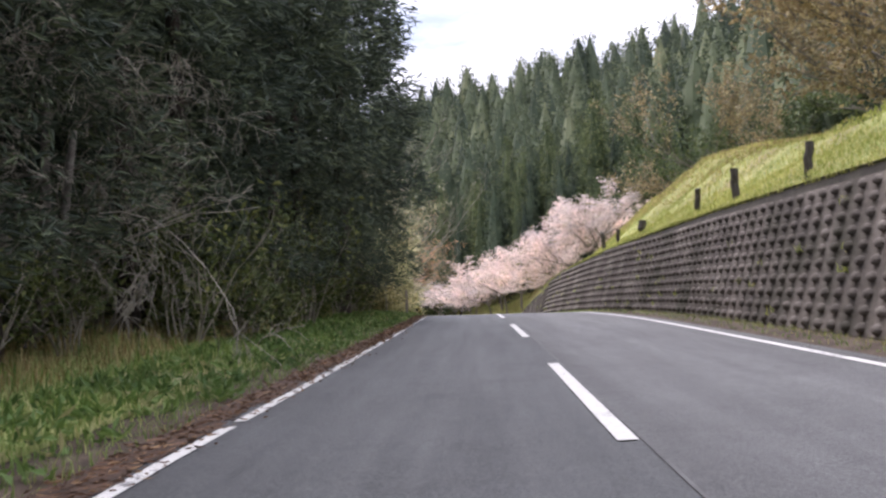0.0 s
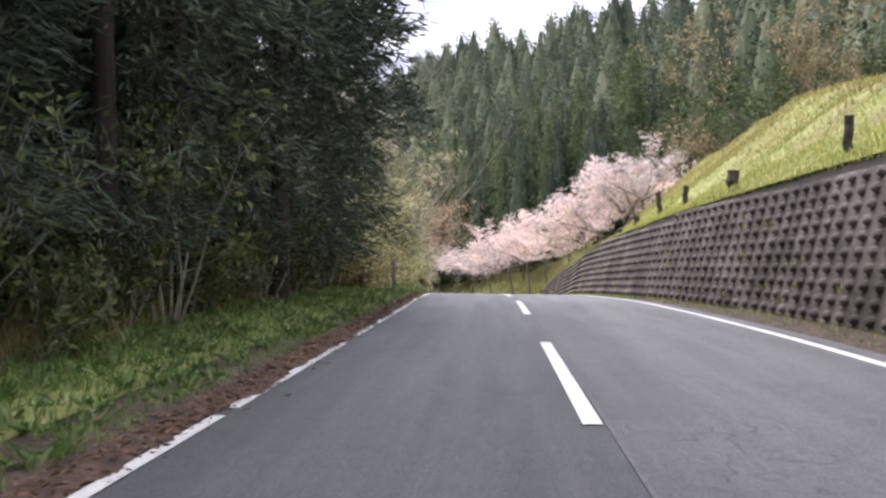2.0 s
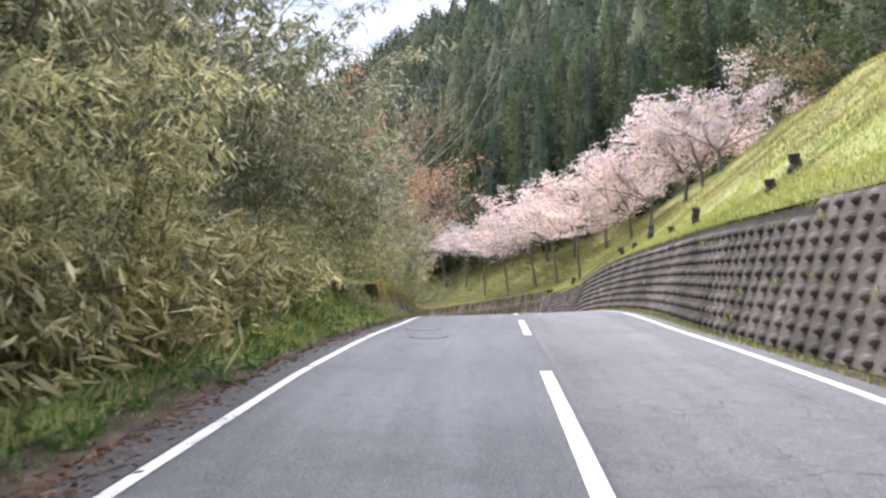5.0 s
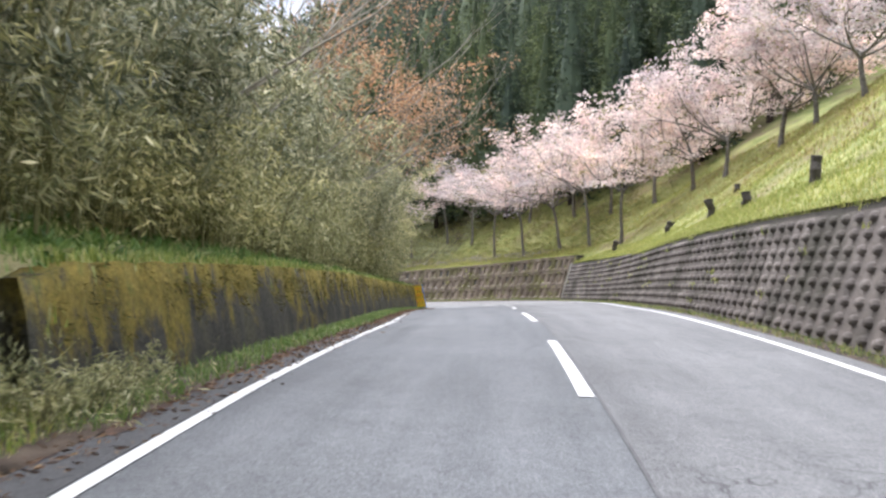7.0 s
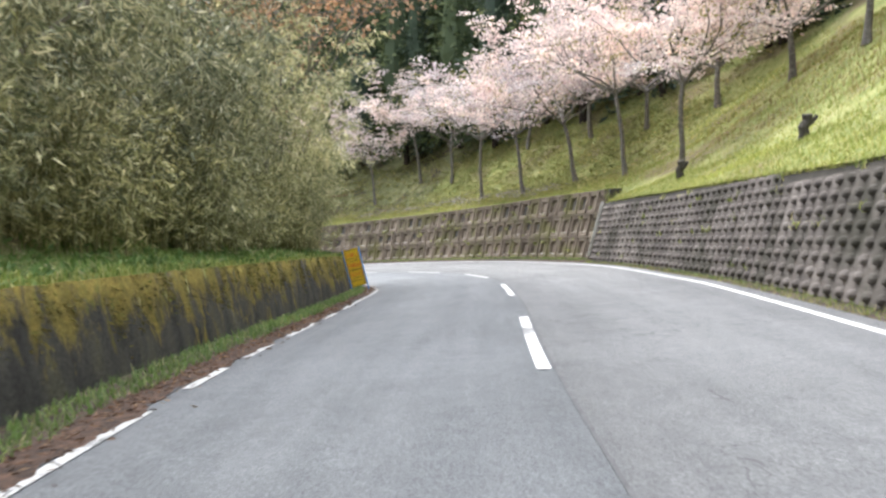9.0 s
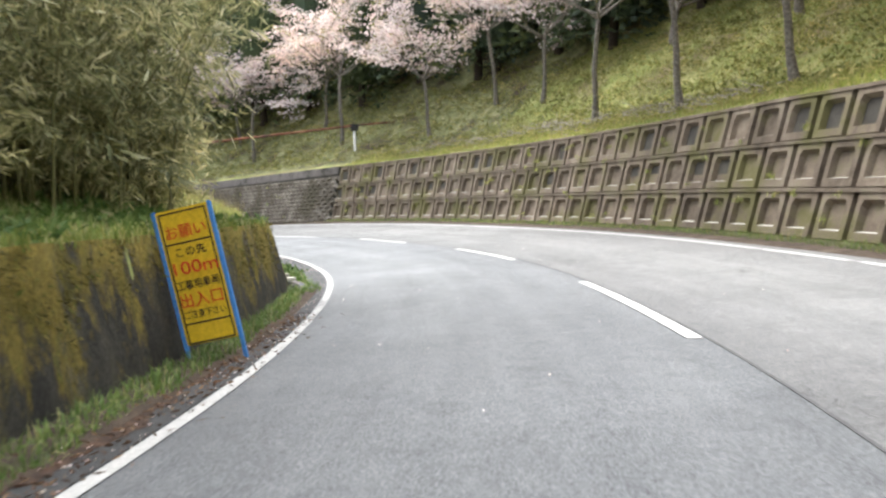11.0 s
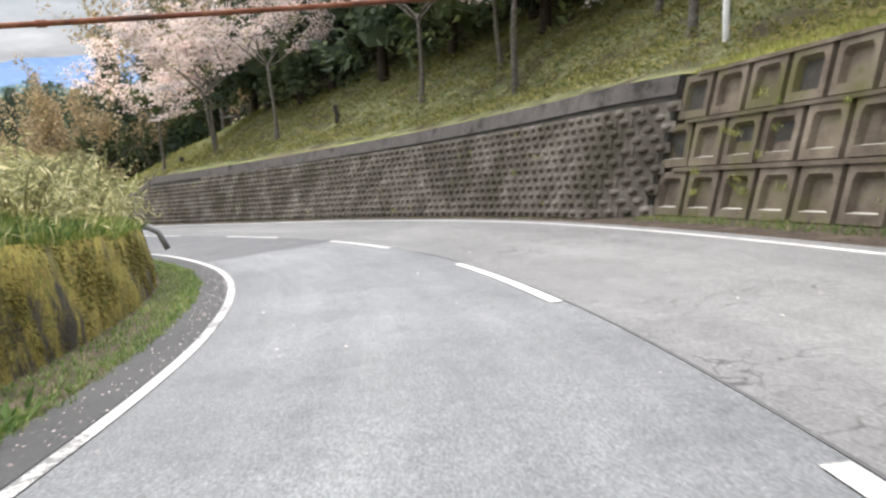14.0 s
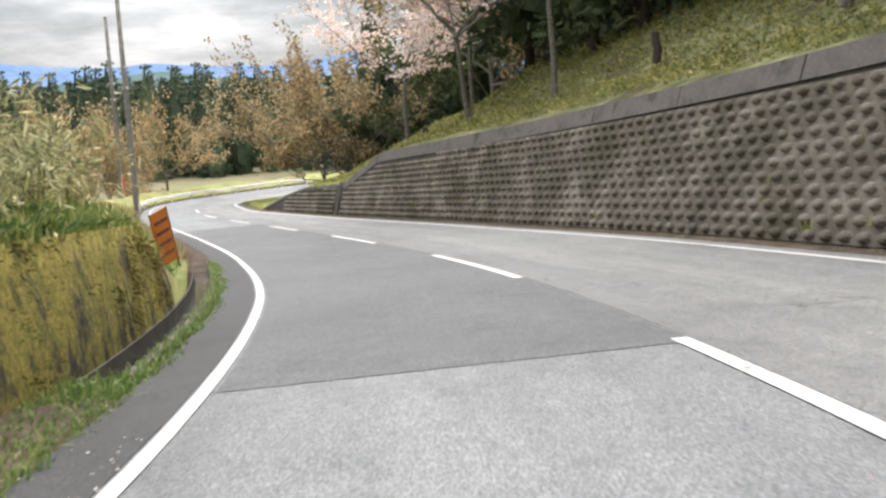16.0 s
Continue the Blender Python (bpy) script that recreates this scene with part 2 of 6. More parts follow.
M_BLOCK_PALE = surface("brown_block", [(0.3, (0.07, 0.06, 0.046)), (0.5, (0.135, 0.116, 0.094)), (0.7, (0.24, 0.215, 0.18))], 1.3, fine=26, rough=0.92, bump_d=0.012, stains=(0.075, 0.065, 0.045), stain_scale=0.6, co="Position")
M_BLOCK = surface("weathered_block", [(0.3, (0.066, 0.057, 0.05)), (0.5, (0.122, 0.105, 0.092)), (0.7, (0.21, 0.185, 0.162))], 1.1, fine=26, rough=0.92, bump_d=0.012, stains=(0.055, 0.05, 0.038), stain_scale=0.6, co="Position")
M_PANEL = surface("panel_concrete", [(0.3, (0.075, 0.057, 0.04)), (0.5, (0.155, 0.122, 0.09)), (0.7, (0.26, 0.215, 0.165))], 1.6, fine=30, rough=0.94, bump_d=0.015, stains=(0.105, 0.095, 0.04), stain_scale=0.8, co="Position", vary=0.16)
# Pale concrete and plastic; on the panel sills it stands in for top light.
M_PALE_LIT_SILL = surface("pale_concrete_lit_sill", [(0.3, (0.34, 0.32, 0.27)), (0.7, (0.52, 0.5, 0.44))], 4, rough=0.9)
M_COPING = surface("coping_concrete", [(0.3, (0.075, 0.068, 0.062)), (0.5, (0.13, 0.115, 0.105)), (0.7, (0.24, 0.22, 0.2))], 0.9, fine=18, rough=0.92, stains=(0.05, 0.045, 0.04), stain_scale=0.9, co="Position")
M_JOINT = surface("dark_joint", [(0.3, (0.035, 0.032, 0.028)), (0.7, (0.075, 0.068, 0.055))], 2.5, fine=30, rough=0.95)


def mossy_wall(name, cover, climb, tones):
    """Stained concrete under patches of moss; cover: how much of it is overgrown, climb: how far the moss keeps to the upper part."""
    m, n, l, bs = material(name)
    con = noise_node(n, l, 1.4, 8, 0.65, (1.6, 1.6, 0.45))
    c = ramp(n, l, con.outputs["Fac"], [(0.3, (0.03, 0.029, 0.027)), (0.52, (0.068, 0.064, 0.056)), (0.64, (0.09, 0.086, 0.06)), (0.75, (0.13, 0.12, 0.105))]).outputs["Color"]
    mo = noise_node(n, l, 2.2, 10, 0.8, (1.4, 1.4, 1.0))
    mc = ramp(n, l, mo.outputs["Fac"], tones).outputs["Color"]
    broad = noise_node(n, l, 0.9, 6, 0.6, (1.0, 1.0, 0.8))
    drips = noise_node(n, l, 2.4, 9, 0.75, (1.4, 1.4, 0.55))
    rise = n.new("ShaderNodeAttribute")
    rise.attribute_name = "rise"

    def madd(a, k, b):
        q = n.new("ShaderNodeMath")
        q.operation = "MULTIPLY_ADD"
        q.inputs[1].default_value = k
        l.new(a, q.inputs[0])
        if isinstance(b, float):
            q.inputs[2].default_value = b
        else:
            l.new(b, q.inputs[2])
        return q.outputs["Value"]

    both = madd(drips.outputs["Fac"], 0.6, madd(broad.outputs["Fac"], 0.4, madd(rise.outputs["Fac"], climb, 0.0)))
    k = ramp(n, l, both, [(cover - 0.035, (0, 0, 0)), (cover + 0.035, (1, 1, 1))]).outputs["Color"]
    fine = noise_node(n, l, 26, 6, 0.8)
    g = ramp(n, l, fine.outputs["Fac"], [(0.32, (0.45, 0.45, 0.45)), (0.66, (1.5, 1.5, 1.4))]).outputs["Color"]
    c = mix(n, l, 1.0, mix(n, l, k, c, mc), g, "MULTIPLY")
    l.new(c, bs.inputs["Base Color"])
    bs.inputs["Roughness"].default_value = 0.95
    bs.inputs["Specular IOR Level"].default_value = 0.2
    bump(n, l, bs, fine.outputs["Fac"], 1.0, 0.035)
    return m


M_MOSS = mossy_wall("mossy_concrete", 0.605, 0.16, [(0.3, (0.07, 0.07, 0.016)), (0.44, (0.15, 0.125, 0.03)), (0.54, (0.24, 0.18, 0.045)), (0.64, (0.12, 0.135, 0.03)), (0.75, (0.2, 0.15, 0.04))])
M_MOSS_FULL = mossy_wall("bright_moss", 0.5, 0.07, [(0.3, (0.075, 0.068, 0.028)), (0.41, (0.18, 0.16, 0.045)), (0.48, (0.34, 0.275, 0.075)), (0.54, (0.14, 0.155, 0.042)), (0.61, (0.3, 0.215, 0.07)), (0.7, (0.155, 0.165, 0.045))])
M_MOSS_TUFT = leaf_material("moss_tufts", [(0.0, (0.055, 0.05, 0.016)), (0.4, (0.13, 0.11, 0.03)), (0.75, (0.22, 0.18, 0.05)), (1.0, (0.12, 0.15, 0.04))], 0.8, 0.15, 2.2)
M_GRASS = leaf_material("grass_blades", [(0.0, (0.07, 0.13, 0.035)), (0.5, (0.125, 0.205, 0.055)), (0.85, (0.19, 0.265, 0.085)), (1.0, (0.36, 0.34, 0.18))], 0.6, 0.35, 0.5)
# Slope grass: the sunlight on it is put into these brighter tones.
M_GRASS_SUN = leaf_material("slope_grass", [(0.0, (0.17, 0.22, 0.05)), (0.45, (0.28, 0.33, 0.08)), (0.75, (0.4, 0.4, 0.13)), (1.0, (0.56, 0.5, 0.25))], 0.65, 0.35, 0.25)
M_GRASS_DRY = leaf_material("dry_grass", [(0.0, (0.2, 0.15, 0.06)), (0.6, (0.33, 0.26, 0.12)), (1.0, (0.48, 0.4, 0.22))], 0.7, 0.3)
M_NEEDLES = surface("needle_litter", [(0.3, (0.022, 0.017, 0.014)), (0.5, (0.058, 0.036, 0.026)), (0.7, (0.13, 0.076, 0.05))], 9, fine=90, rough=0.95, bump_d=0.02)
# Needle tones lifted for haze; DEEP set holds wood shade, LIT set sunlight.
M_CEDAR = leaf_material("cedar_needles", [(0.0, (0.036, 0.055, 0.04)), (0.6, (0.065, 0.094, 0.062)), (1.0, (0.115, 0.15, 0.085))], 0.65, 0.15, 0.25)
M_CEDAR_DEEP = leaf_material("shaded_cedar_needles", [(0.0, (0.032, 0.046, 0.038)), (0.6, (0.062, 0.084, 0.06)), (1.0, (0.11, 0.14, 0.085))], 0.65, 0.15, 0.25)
M_CEDAR_LIT = leaf_material("cedar_needles_sunlit", [(0.0, (0.04, 0.06, 0.03)), (0.6, (0.085, 0.115, 0.055)), (1.0, (0.16, 0.19, 0.09))], 0.65, 0.2, 0.25)
M_CEDAR_FAR = leaf_material("hazy_hill_cedar_needles", [(0.0, (0.036, 0.054, 0.04)), (0.5, (0.075, 0.102, 0.064)), (0.85, (0.13, 0.16, 0.095)), (1.0, (0.18, 0.205, 0.125))], 0.65, 0.15, 0.16)
M_CEDAR_BARK = surface("cedar_bark", [(0.3, (0.022, 0.017, 0.014)), (0.7, (0.06, 0.045, 0.036))], 3, rough=0.95, stretch=(6, 6, 0.6), bump_d=0.02)
M_BARK = surface("cherry_bark", [(0.3, (0.07, 0.06, 0.052)), (0.55, (0.16, 0.145, 0.125)), (0.75, (0.3, 0.285, 0.25))], 4, rough=0.9, stretch=(2, 2, 3), bump_d=0.012)
M_TWIG = surface("grey_twigs", [(0.3, (0.16, 0.14, 0.11)), (0.7, (0.36, 0.33, 0.27))], 5, rough=0.9)
M_TWIG_DARK = surface("weathered_twigs", [(0.3, (0.15, 0.135, 0.11)), (0.7, (0.36, 0.33, 0.27))], 5, rough=0.9)
M_STUMP = surface("stump_wood", [(0.3, (0.028, 0.024, 0.02)), (0.7, (0.085, 0.075, 0.062))], 5, rough=0.95, stretch=(4, 4, 0.8), bump_d=0.02)
M_BLOSSOM = leaf_material("cherry_blossom", [(0.0, (0.6, 0.46, 0.49)), (0.5, (0.77, 0.66, 0.69)), (1.0, (0.88, 0.81, 0.82))], 0.7, 0.48, 0.6)
M_YOUNG = leaf_material("young_leaves", [(0.0, (0.2, 0.2, 0.05)), (0.6, (0.3, 0.3, 0.09)), (1.0, (0.36, 0.3, 0.12))], 0.6, 0.4)
M_RUST_LEAF = leaf_material("rusty_leaves", [(0.0, (0.32, 0.17, 0.1)), (0.6, (0.48, 0.29, 0.18)), (1.0, (0.6, 0.43, 0.3))], 0.65, 0.35)
M_TAN_LEAF = leaf_material("tan_buds", [(0.0, (0.19, 0.145, 0.085)), (0.6, (0.29, 0.235, 0.14)), (1.0, (0.4, 0.35, 0.21))], 0.7, 0.3)
M_BROWN_LEAF = leaf_material("russet_buds", [(0.0, (0.2, 0.16, 0.085)), (0.45, (0.31, 0.25, 0.16)), (0.8, (0.44, 0.33, 0.215)), (1.0, (0.5, 0.43, 0.29))], 0.7, 0.35)
M_BAMBOO = leaf_material("bamboo_leaves", [(0.0, (0.105, 0.12, 0.058)), (0.4, (0.25, 0.255, 0.122)), (0.75, (0.46, 0.44, 0.235)), (1.0, (0.74, 0.69, 0.46))], 0.45, 0.44, 0.55)
# Grey-green and golden bamboo: hollows' shade and sunlight are put into the tones.
M_BAMBOO_GREY = leaf_material("shaded_grey_bamboo_leaves", [(0.0, (0.068, 0.084, 0.05)), (0.4, (0.18, 0.195, 0.115)), (0.75, (0.34, 0.34, 0.215)), (1.0, (0.66, 0.62, 0.45))], 0.42, 0.3, 0.8, (0.55, 1.4))
M_BAMBOO_GOLD = leaf_material("lit_golden_bamboo_leaves", [(0.0, (0.17, 0.19, 0.1)), (0.4, (0.38, 0.39, 0.21)), (0.75, (0.6, 0.57, 0.34)), (1.0, (0.82, 0.77, 0.54))], 0.45, 0.42, 0.7, (0.55, 1.35))
M_SASA = leaf_material("dwarf_bamboo_leaves", [(0.0, (0.11, 0.11, 0.05)), (0.35, (0.24, 0.225, 0.1)), (0.7, (0.45, 0.4, 0.2)), (1.0, (0.7, 0.63, 0.4))], 0.5, 0.35, 0.8)
# Hillside ground and sward: shade under the trees darkens these base colours.
M_HILLSIDE = surface("shaded_hillside_cover", [(0.3, (0.085, 0.096, 0.042)), (0.5, (0.178, 0.188, 0.085)), (0.7, (0.3, 0.28, 0.15))], 1.6, fine=14, rough=0.95, bump_d=0.1, stains=(0.07, 0.055, 0.035), stain_scale=0.5)
M_GRASS_OLIVE = leaf_material("shaded_olive_sward", [(0.0, (0.11, 0.13, 0.042)), (0.45, (0.21, 0.225, 0.078)), (0.75, (0.33, 0.32, 0.13)), (1.0, (0.48, 0.42, 0.22))], 0.7, 0.5, 1.4)
M_CULM = surface("bamboo_culm", [(0.3, (0.1, 0.105, 0.035)), (0.7, (0.22, 0.2, 0.09))], 3, rough=0.6)
M_SHRUB = leaf_material("shrub_leaves", [(0.0, (0.04, 0.062, 0.02)), (0.6, (0.095, 0.12, 0.04)), (1.0, (0.19, 0.2, 0.075))], 0.6, 0.25)
# Leaf tones raised to stand in for haze over the dark wood.
M_BROADLEAF = leaf_material("evergreen_leaves", [(0.0, (0.04, 0.065, 0.03)), (0.6, (0.075, 0.11, 0.045)), (1.0, (0.14, 0.165, 0.07))], 0.5, 0.25)
M_WHITE_PIPE = surface("white_pipe", [(0.3, (0.62, 0.61, 0.58)), (0.7, (0.78, 0.77, 0.74))], 3, rough=0.5)
M_BLACK = surface("black_fitting", [(0.3, (0.012, 0.012, 0.013)), (0.7, (0.03, 0.03, 0.032))], 5, rough=0.6)
M_RUST = surface("rusty_pipe", [(0.3, (0.085, 0.035, 0.022)), (0.5, (0.2, 0.07, 0.038)), (0.7, (0.34, 0.19, 0.12))], 1.6, fine=26, rough=0.85, stains=(0.06, 0.035, 0.03), stain_scale=0.5)
M_GREY_PIPE = surface("grey_pipe", [(0.3, (0.16, 0.16, 0.165)), (0.7, (0.27, 0.27, 0.27))], 3, rough=0.55)
M_POLE = surface("pole_concrete", [(0.3, (0.13, 0.12, 0.11)), (0.7, (0.24, 0.225, 0.205))], 2, rough=0.9)
M_GALV = surface("galvanised_steel", [(0.3, (0.2, 0.205, 0.21)), (0.7, (0.34, 0.345, 0.35))], 5, rough=0.55, metal=0.5)
M_WIRE = surface("fence_wire", [(0.3, (0.12, 0.12, 0.12)), (0.7, (0.22, 0.22, 0.22))], 5, rough=0.6, metal=0.5)
M_YELLOW = surface("sign_yellow", [(0.3, (0.66, 0.42, 0.02)), (0.7, (0.78, 0.52, 0.035))], 2, rough=0.5)
M_BLUE = surface("sign_blue", [(0.3, (0.05, 0.2, 0.5)), (0.7, (0.09, 0.28, 0.62))], 2, rough=0.5)
M_RED = surface("sign_red", [(0.3, (0.6, 0.05, 0.02)), (0.7, (0.7, 0.07, 0.03))], 2, rough=0.5)
M_INK = surface("sign_black", [(0.3, (0.015, 0.015, 0.015)), (0.7, (0.03, 0.03, 0.03))], 2, rough=0.5)
M_ORANGE = surface("sign_orange", [(0.3, (0.5, 0.14, 0.02)), (0.7, (0.66, 0.22, 0.035))], 3, rough=0.55)
M_FIELD = surface("dry_field", [(0.3, (0.12, 0.105, 0.06)), (0.5, (0.19, 0.17, 0.1)), (0.7, (0.15, 0.17, 0.08))], 0.12, fine=3, rough=0.95, bump_d=0.1)
M_PAMPAS = leaf_material("pampas_plumes", [(0.0, (0.5, 0.45, 0.36)), (1.0, (0.72, 0.68, 0.6))], 0.8, 0.4)


def water_material():
    m, n, l, bs = material("ditch_water")
    a = noise_node(n, l, 3, 4, 0.5)
    l.new(ramp(n, l, a.outputs["Fac"], [(0.3, (0.05, 0.055, 0.05)), (0.7, (0.1, 0.1, 0.09))]).outputs["Color"], bs.inputs["Base Color"])
    bs.inputs["Roughness"].default_value = 0.06
    bump(n, l, bs, a.outputs["Fac"], 0.15, 0.01)
    return m


M_WATER = water_material()

# ---- plan: the road's centre line, heights and offsets along it ----
CENTRE = [(-60, -1.6, -54.8, -3.49), (-40, -0.2, -34.8, -3.06), (-20, 1.06, -14.83, -2.70), (0, 2.2, 5.25, -2.34), (20, 3.1, 25.07, -2.05), (25, 3.3, 30.02, -2.035), (30, 3.45, 35.0, -2.12),
          (40, 3.72, 44.98, -2.40), (50, 4.05, 54.93, -2.94), (60, 4.23, 64.86, -3.82), (70, 4.21, 74.78, -4.92),
          (80, 4.37, 84.81, -6.15), (90, 4.02, 95.01, -7.47), (100, 2.01, 104.93, -8.82), (110, -1.89, 114.19, -10.17),
          (120, -7.26, 122.64, -11.49), (130, -14.02, 129.84, -12.79), (140, -22.04, 135.49, -14.08),
          (150, -30.97, 139.78, -15.33), (160, -40.28, 143.29, -16.51), (170, -49.66, 146.47, -17.63),
          (190, -68.5, 152.9, -19.7), (207, -83.5, 160.6, -21.2), (225, -94.0, 174.5, -22.4), (250, -100.0, 198.5, -23.2), (290, -103.0, 238.0, -23.8)]
_cs = np.array([c[0] for c in CENTRE], float)
_cp = np.array([c[1:] for c in CENTRE], float)
_ct = np.gradient(_cp, _cs, axis=0)


def centre(s):
    """Point of the centre line at the running length s (array), by cubic pieces."""
    s = np.atleast_1d(np.asarray(s, float))
    k = np.clip(np.searchsorted(_cs, s) - 1, 0, len(_cs) - 2)
    h = (_cs[k + 1] - _cs[k])[:, None]
    u = (s - _cs[k])[:, None] / h
    a, b, ta, tb = _cp[k], _cp[k + 1], _ct[k] * h, _ct[k + 1] * h
    return (2 * u**3 - 3 * u**2 + 1) * a + (u**3 - 2 * u**2 + u) * ta + (3 * u**2 - 2 * u**3) * b + (u**3 - u**2) * tb


def heading(s):
    d = centre(np.asarray(s, float) + 0.5) - centre(np.asarray(s, float) - 0.5)
    d[:, 2] = 0
    return d / np.linalg.norm(d, axis=1)[:, None]


def lerp(s, *pairs):
    p = np.array(pairs, float)
    return np.interp(s, p[:, 0], p[:, 1])


def bank(s):
    return lerp(s, (15, 0), (25, -0.02), (40, -0.03), (50, -0.01), (60, 0.02), (75, 0.04), (90, 0.055), (130, 0.055), (145, 0.035), (165, 0.02), (190, 0))


def line_left(s):
    return lerp(s, (0, -2.8), (6, -2.66), (12, -2.56), (22, -2.46), (28, -2.58), (35, -2.68), (44, -2.56), (50, -2.73), (60, -2.84), (70, -3.19), (76, -3.34), (84, -3.52), (90, -3.64), (97, -3.7), (104, -3.69), (112, -3.61), (120, -3.47), (135, -3.38), (145, -3.28), (165, -3.2))


def line_right(s):
    return lerp(s, (0, 3.05), (20, 2.93), (30, 2.68), (42, 2.67), (50, 2.9), (60, 3.02), (70, 3.33), (80, 3.76), (90, 3.8), (120, 3.68), (135, 3.54), (150, 3.2), (165, 3.0))


def base_right(s):
    """Foot of the retaining walls on the uphill side."""
    return line_right(s) + lerp(s, (0, 1.15), (20, 1.17), (28, 0.73), (40, 0.48), (50, 0.7), (60, 0.68), (93, 0.61), (96, 1.26), (127.9, 1.34), (128.2, 1.27), (128.6, 1.07), (129.0, 0.85), (129.4, 0.72), (129.8, 0.67), (150, 0.77), (200, 0.8))


def height_right(s):
    return lerp(s, (-10, 2.45), (20, 2.42), (28, 2.2), (40, 1.95), (75, 1.92), (85, 2.15), (94.5, 2.2), (95.5, 2.72), (100, 2.82), (125, 2.8), (150, 2.68), (164, 2.58), (168.5, 1.45), (176, 1.3), (180, 0.9), (186, 0.1), (200, 0.05))


BATTER = 0.3


def base_left(s):
    return line_left(s) - lerp(s, (44, 1.0), (48, 0.9), (75, 0.92), (90, 0.82), (98, 0.68), (100, 1.1), (104, 1.4), (112, 1.32), (142, 1.22), (150, 1.08))


def height_left(s):
    """Height of the mossy wall on the downhill lane's side; 0 where there is none."""
    return lerp(s, (48.35, 0.06), (48.9, 1.0), (75, 1.02), (90, 1.15), (97.66, 1.2), (97.78, 0.06), (103.86, 0.06), (103.95, 1.25), (125, 1.1), (141, 1.15), (143.5, 0.25), (146, 0.06))


def at(s, o, dz=0.0):
    """World places for arrays of running length, offset to the right and height over the banked road."""
    s, o, dz = np.broadcast_arrays(np.atleast_1d(np.asarray(s, float)), o, dz)
    c, t = centre(s.ravel()), heading(s.ravel())
    out = c + np.stack([t[:, 1], -t[:, 0], 0 * t[:, 0]], 1) * o.ravel()[:, None]
    out[:, 2] += dz.ravel() + bank(s.ravel()) * np.clip(o.ravel(), -5, 5.5)
    return out


def rough(p, size, amount):
    """Smooth pseudo-random heights over plan places."""
    x, y = p[:, 0] / size, p[:, 1] / size
    return amount * (np.sin(x * 2.1 + 1.3 * np.sin(y * 1.7 + 0.4)) + np.sin(y * 2.6 + 1.1 * np.sin(x * 1.3 + 2.0)) + 0.6 * np.sin(x * 5.3 + y * 4.1)) / 2.6


def slope_right(s, d):
    """Rise of the land behind the uphill wall, d metres behind the wall's top edge."""
    s, d = np.broadcast_arrays(np.asarray(s, float), d)
    mown = np.where(d < 2.2, 0.5 * d, 1.1 + 0.80 * (d - 2.2))
    crest = lerp(s, (-20, 1.6), (5, 1.8), (18, 2.1), (28, 3.5), (40, 5.6), (50, 6.4), (70, 7.1), (90, 8.2), (100, 9.0))
    over = np.maximum(mown - crest, 0)
    low = np.minimum(mown, crest) + crest * 0.12 * (1 - np.exp(-over / 1.5)) + 0.05 * over
    hill = np.where(d < 3, 0.33 * d, np.where(d < 15, 1.0 + 0.66 * (d - 3), 8.9 + 0.54 * (d - 15)))
    hill = hill * lerp(s, (120, 1.0), (150, 1.0), (168, 0.85), (185, 0.5), (205, 0.18), (225, 0.04))
    k = lerp(s, (76, 0), (100, 1))
    far = np.clip((d - 14) / 25, 0, 1) * lerp(s, (-10, 0.0), (30, 0.25), (70, 1.0))
    return (1 - k) * (low + far * 0.5 * np.maximum(d - 14, 0)) + k * hill


def slope_left(s, d):
    """Rise of the land d metres beyond the left wall's top edge."""
    s, d = np.broadcast_arrays(np.asarray(s, float), d)
    wood = 0.10 * d * np.exp(-d / 14)
    bam = np.where(d < 1.6, 0.16 * d, 0.26 + 0.5 * np.minimum(d - 1.6, 14))
    open_ = np.where(d < 4.5, 0.06 * d, 0.27 + 0.4 * np.minimum(d - 4.5, 12))
    tall = lerp(s, (111, 1.75), (117, 1.0))
    mound = np.where(d < 2.2, 0.3 * d * tall, 0.66 * tall - 0.10 * (d - 2.2)) * lerp(s, (104.0, 0.12), (105.2, 0.7), (106.6, 1.0))
    r = wood + (bam - wood) * lerp(s, (26, 0), (36, 0.75), (48, 1))
    r = r + (open_ - r) * (lerp(s, (97.6, 0), (98.2, 1)) * lerp(s, (103.86, 1), (103.95, 0)))
    r = r + (mound - r) * lerp(s, (103.87, 0), (103.95, 1.0))
    r = r + 0.4 * np.minimum(d, 2.2) * lerp(s, (35, 0), (42, 1), (48.4, 1), (48.9, 0))
    drop = lerp(s, (112, 0), (130, 1))
    return r - drop * 0.28 * np.clip(d - 5, 0, 30)


# ---- mesh helpers ----
def mesh_from(name, verts, faces, mats, index=None, smooth=False):
    me = bpy.data.meshes.new(name)
    verts = np.asarray(verts, np.float32)
    faces = np.asarray(faces, np.int32)
    k = faces.shape[1]
    me.vertices.add(len(verts))
    me.vertices.foreach_set("co", verts.ravel())
    me.loops.add(faces.size)
    me.loops.foreach_set("vertex_index", faces.ravel())
    me.polygons.add(len(faces))
    me.polygons.foreach_set("loop_start", np.arange(0, faces.size, k, dtype=np.int32))
    me.polygons.foreach_set("loop_total", np.full(len(faces), k, np.int32))
    for m in mats if isinstance(mats, (list, tuple)) else [mats]:
        me.materials.append(m)
    if index is not None:
        me.polygons.foreach_set("material_index", np.asarray(index, np.int32))
    me.polygons.foreach_set("use_smooth", np.full(len(faces), smooth))
    me.update(calc_edges=True)
    me.validate()
    return me


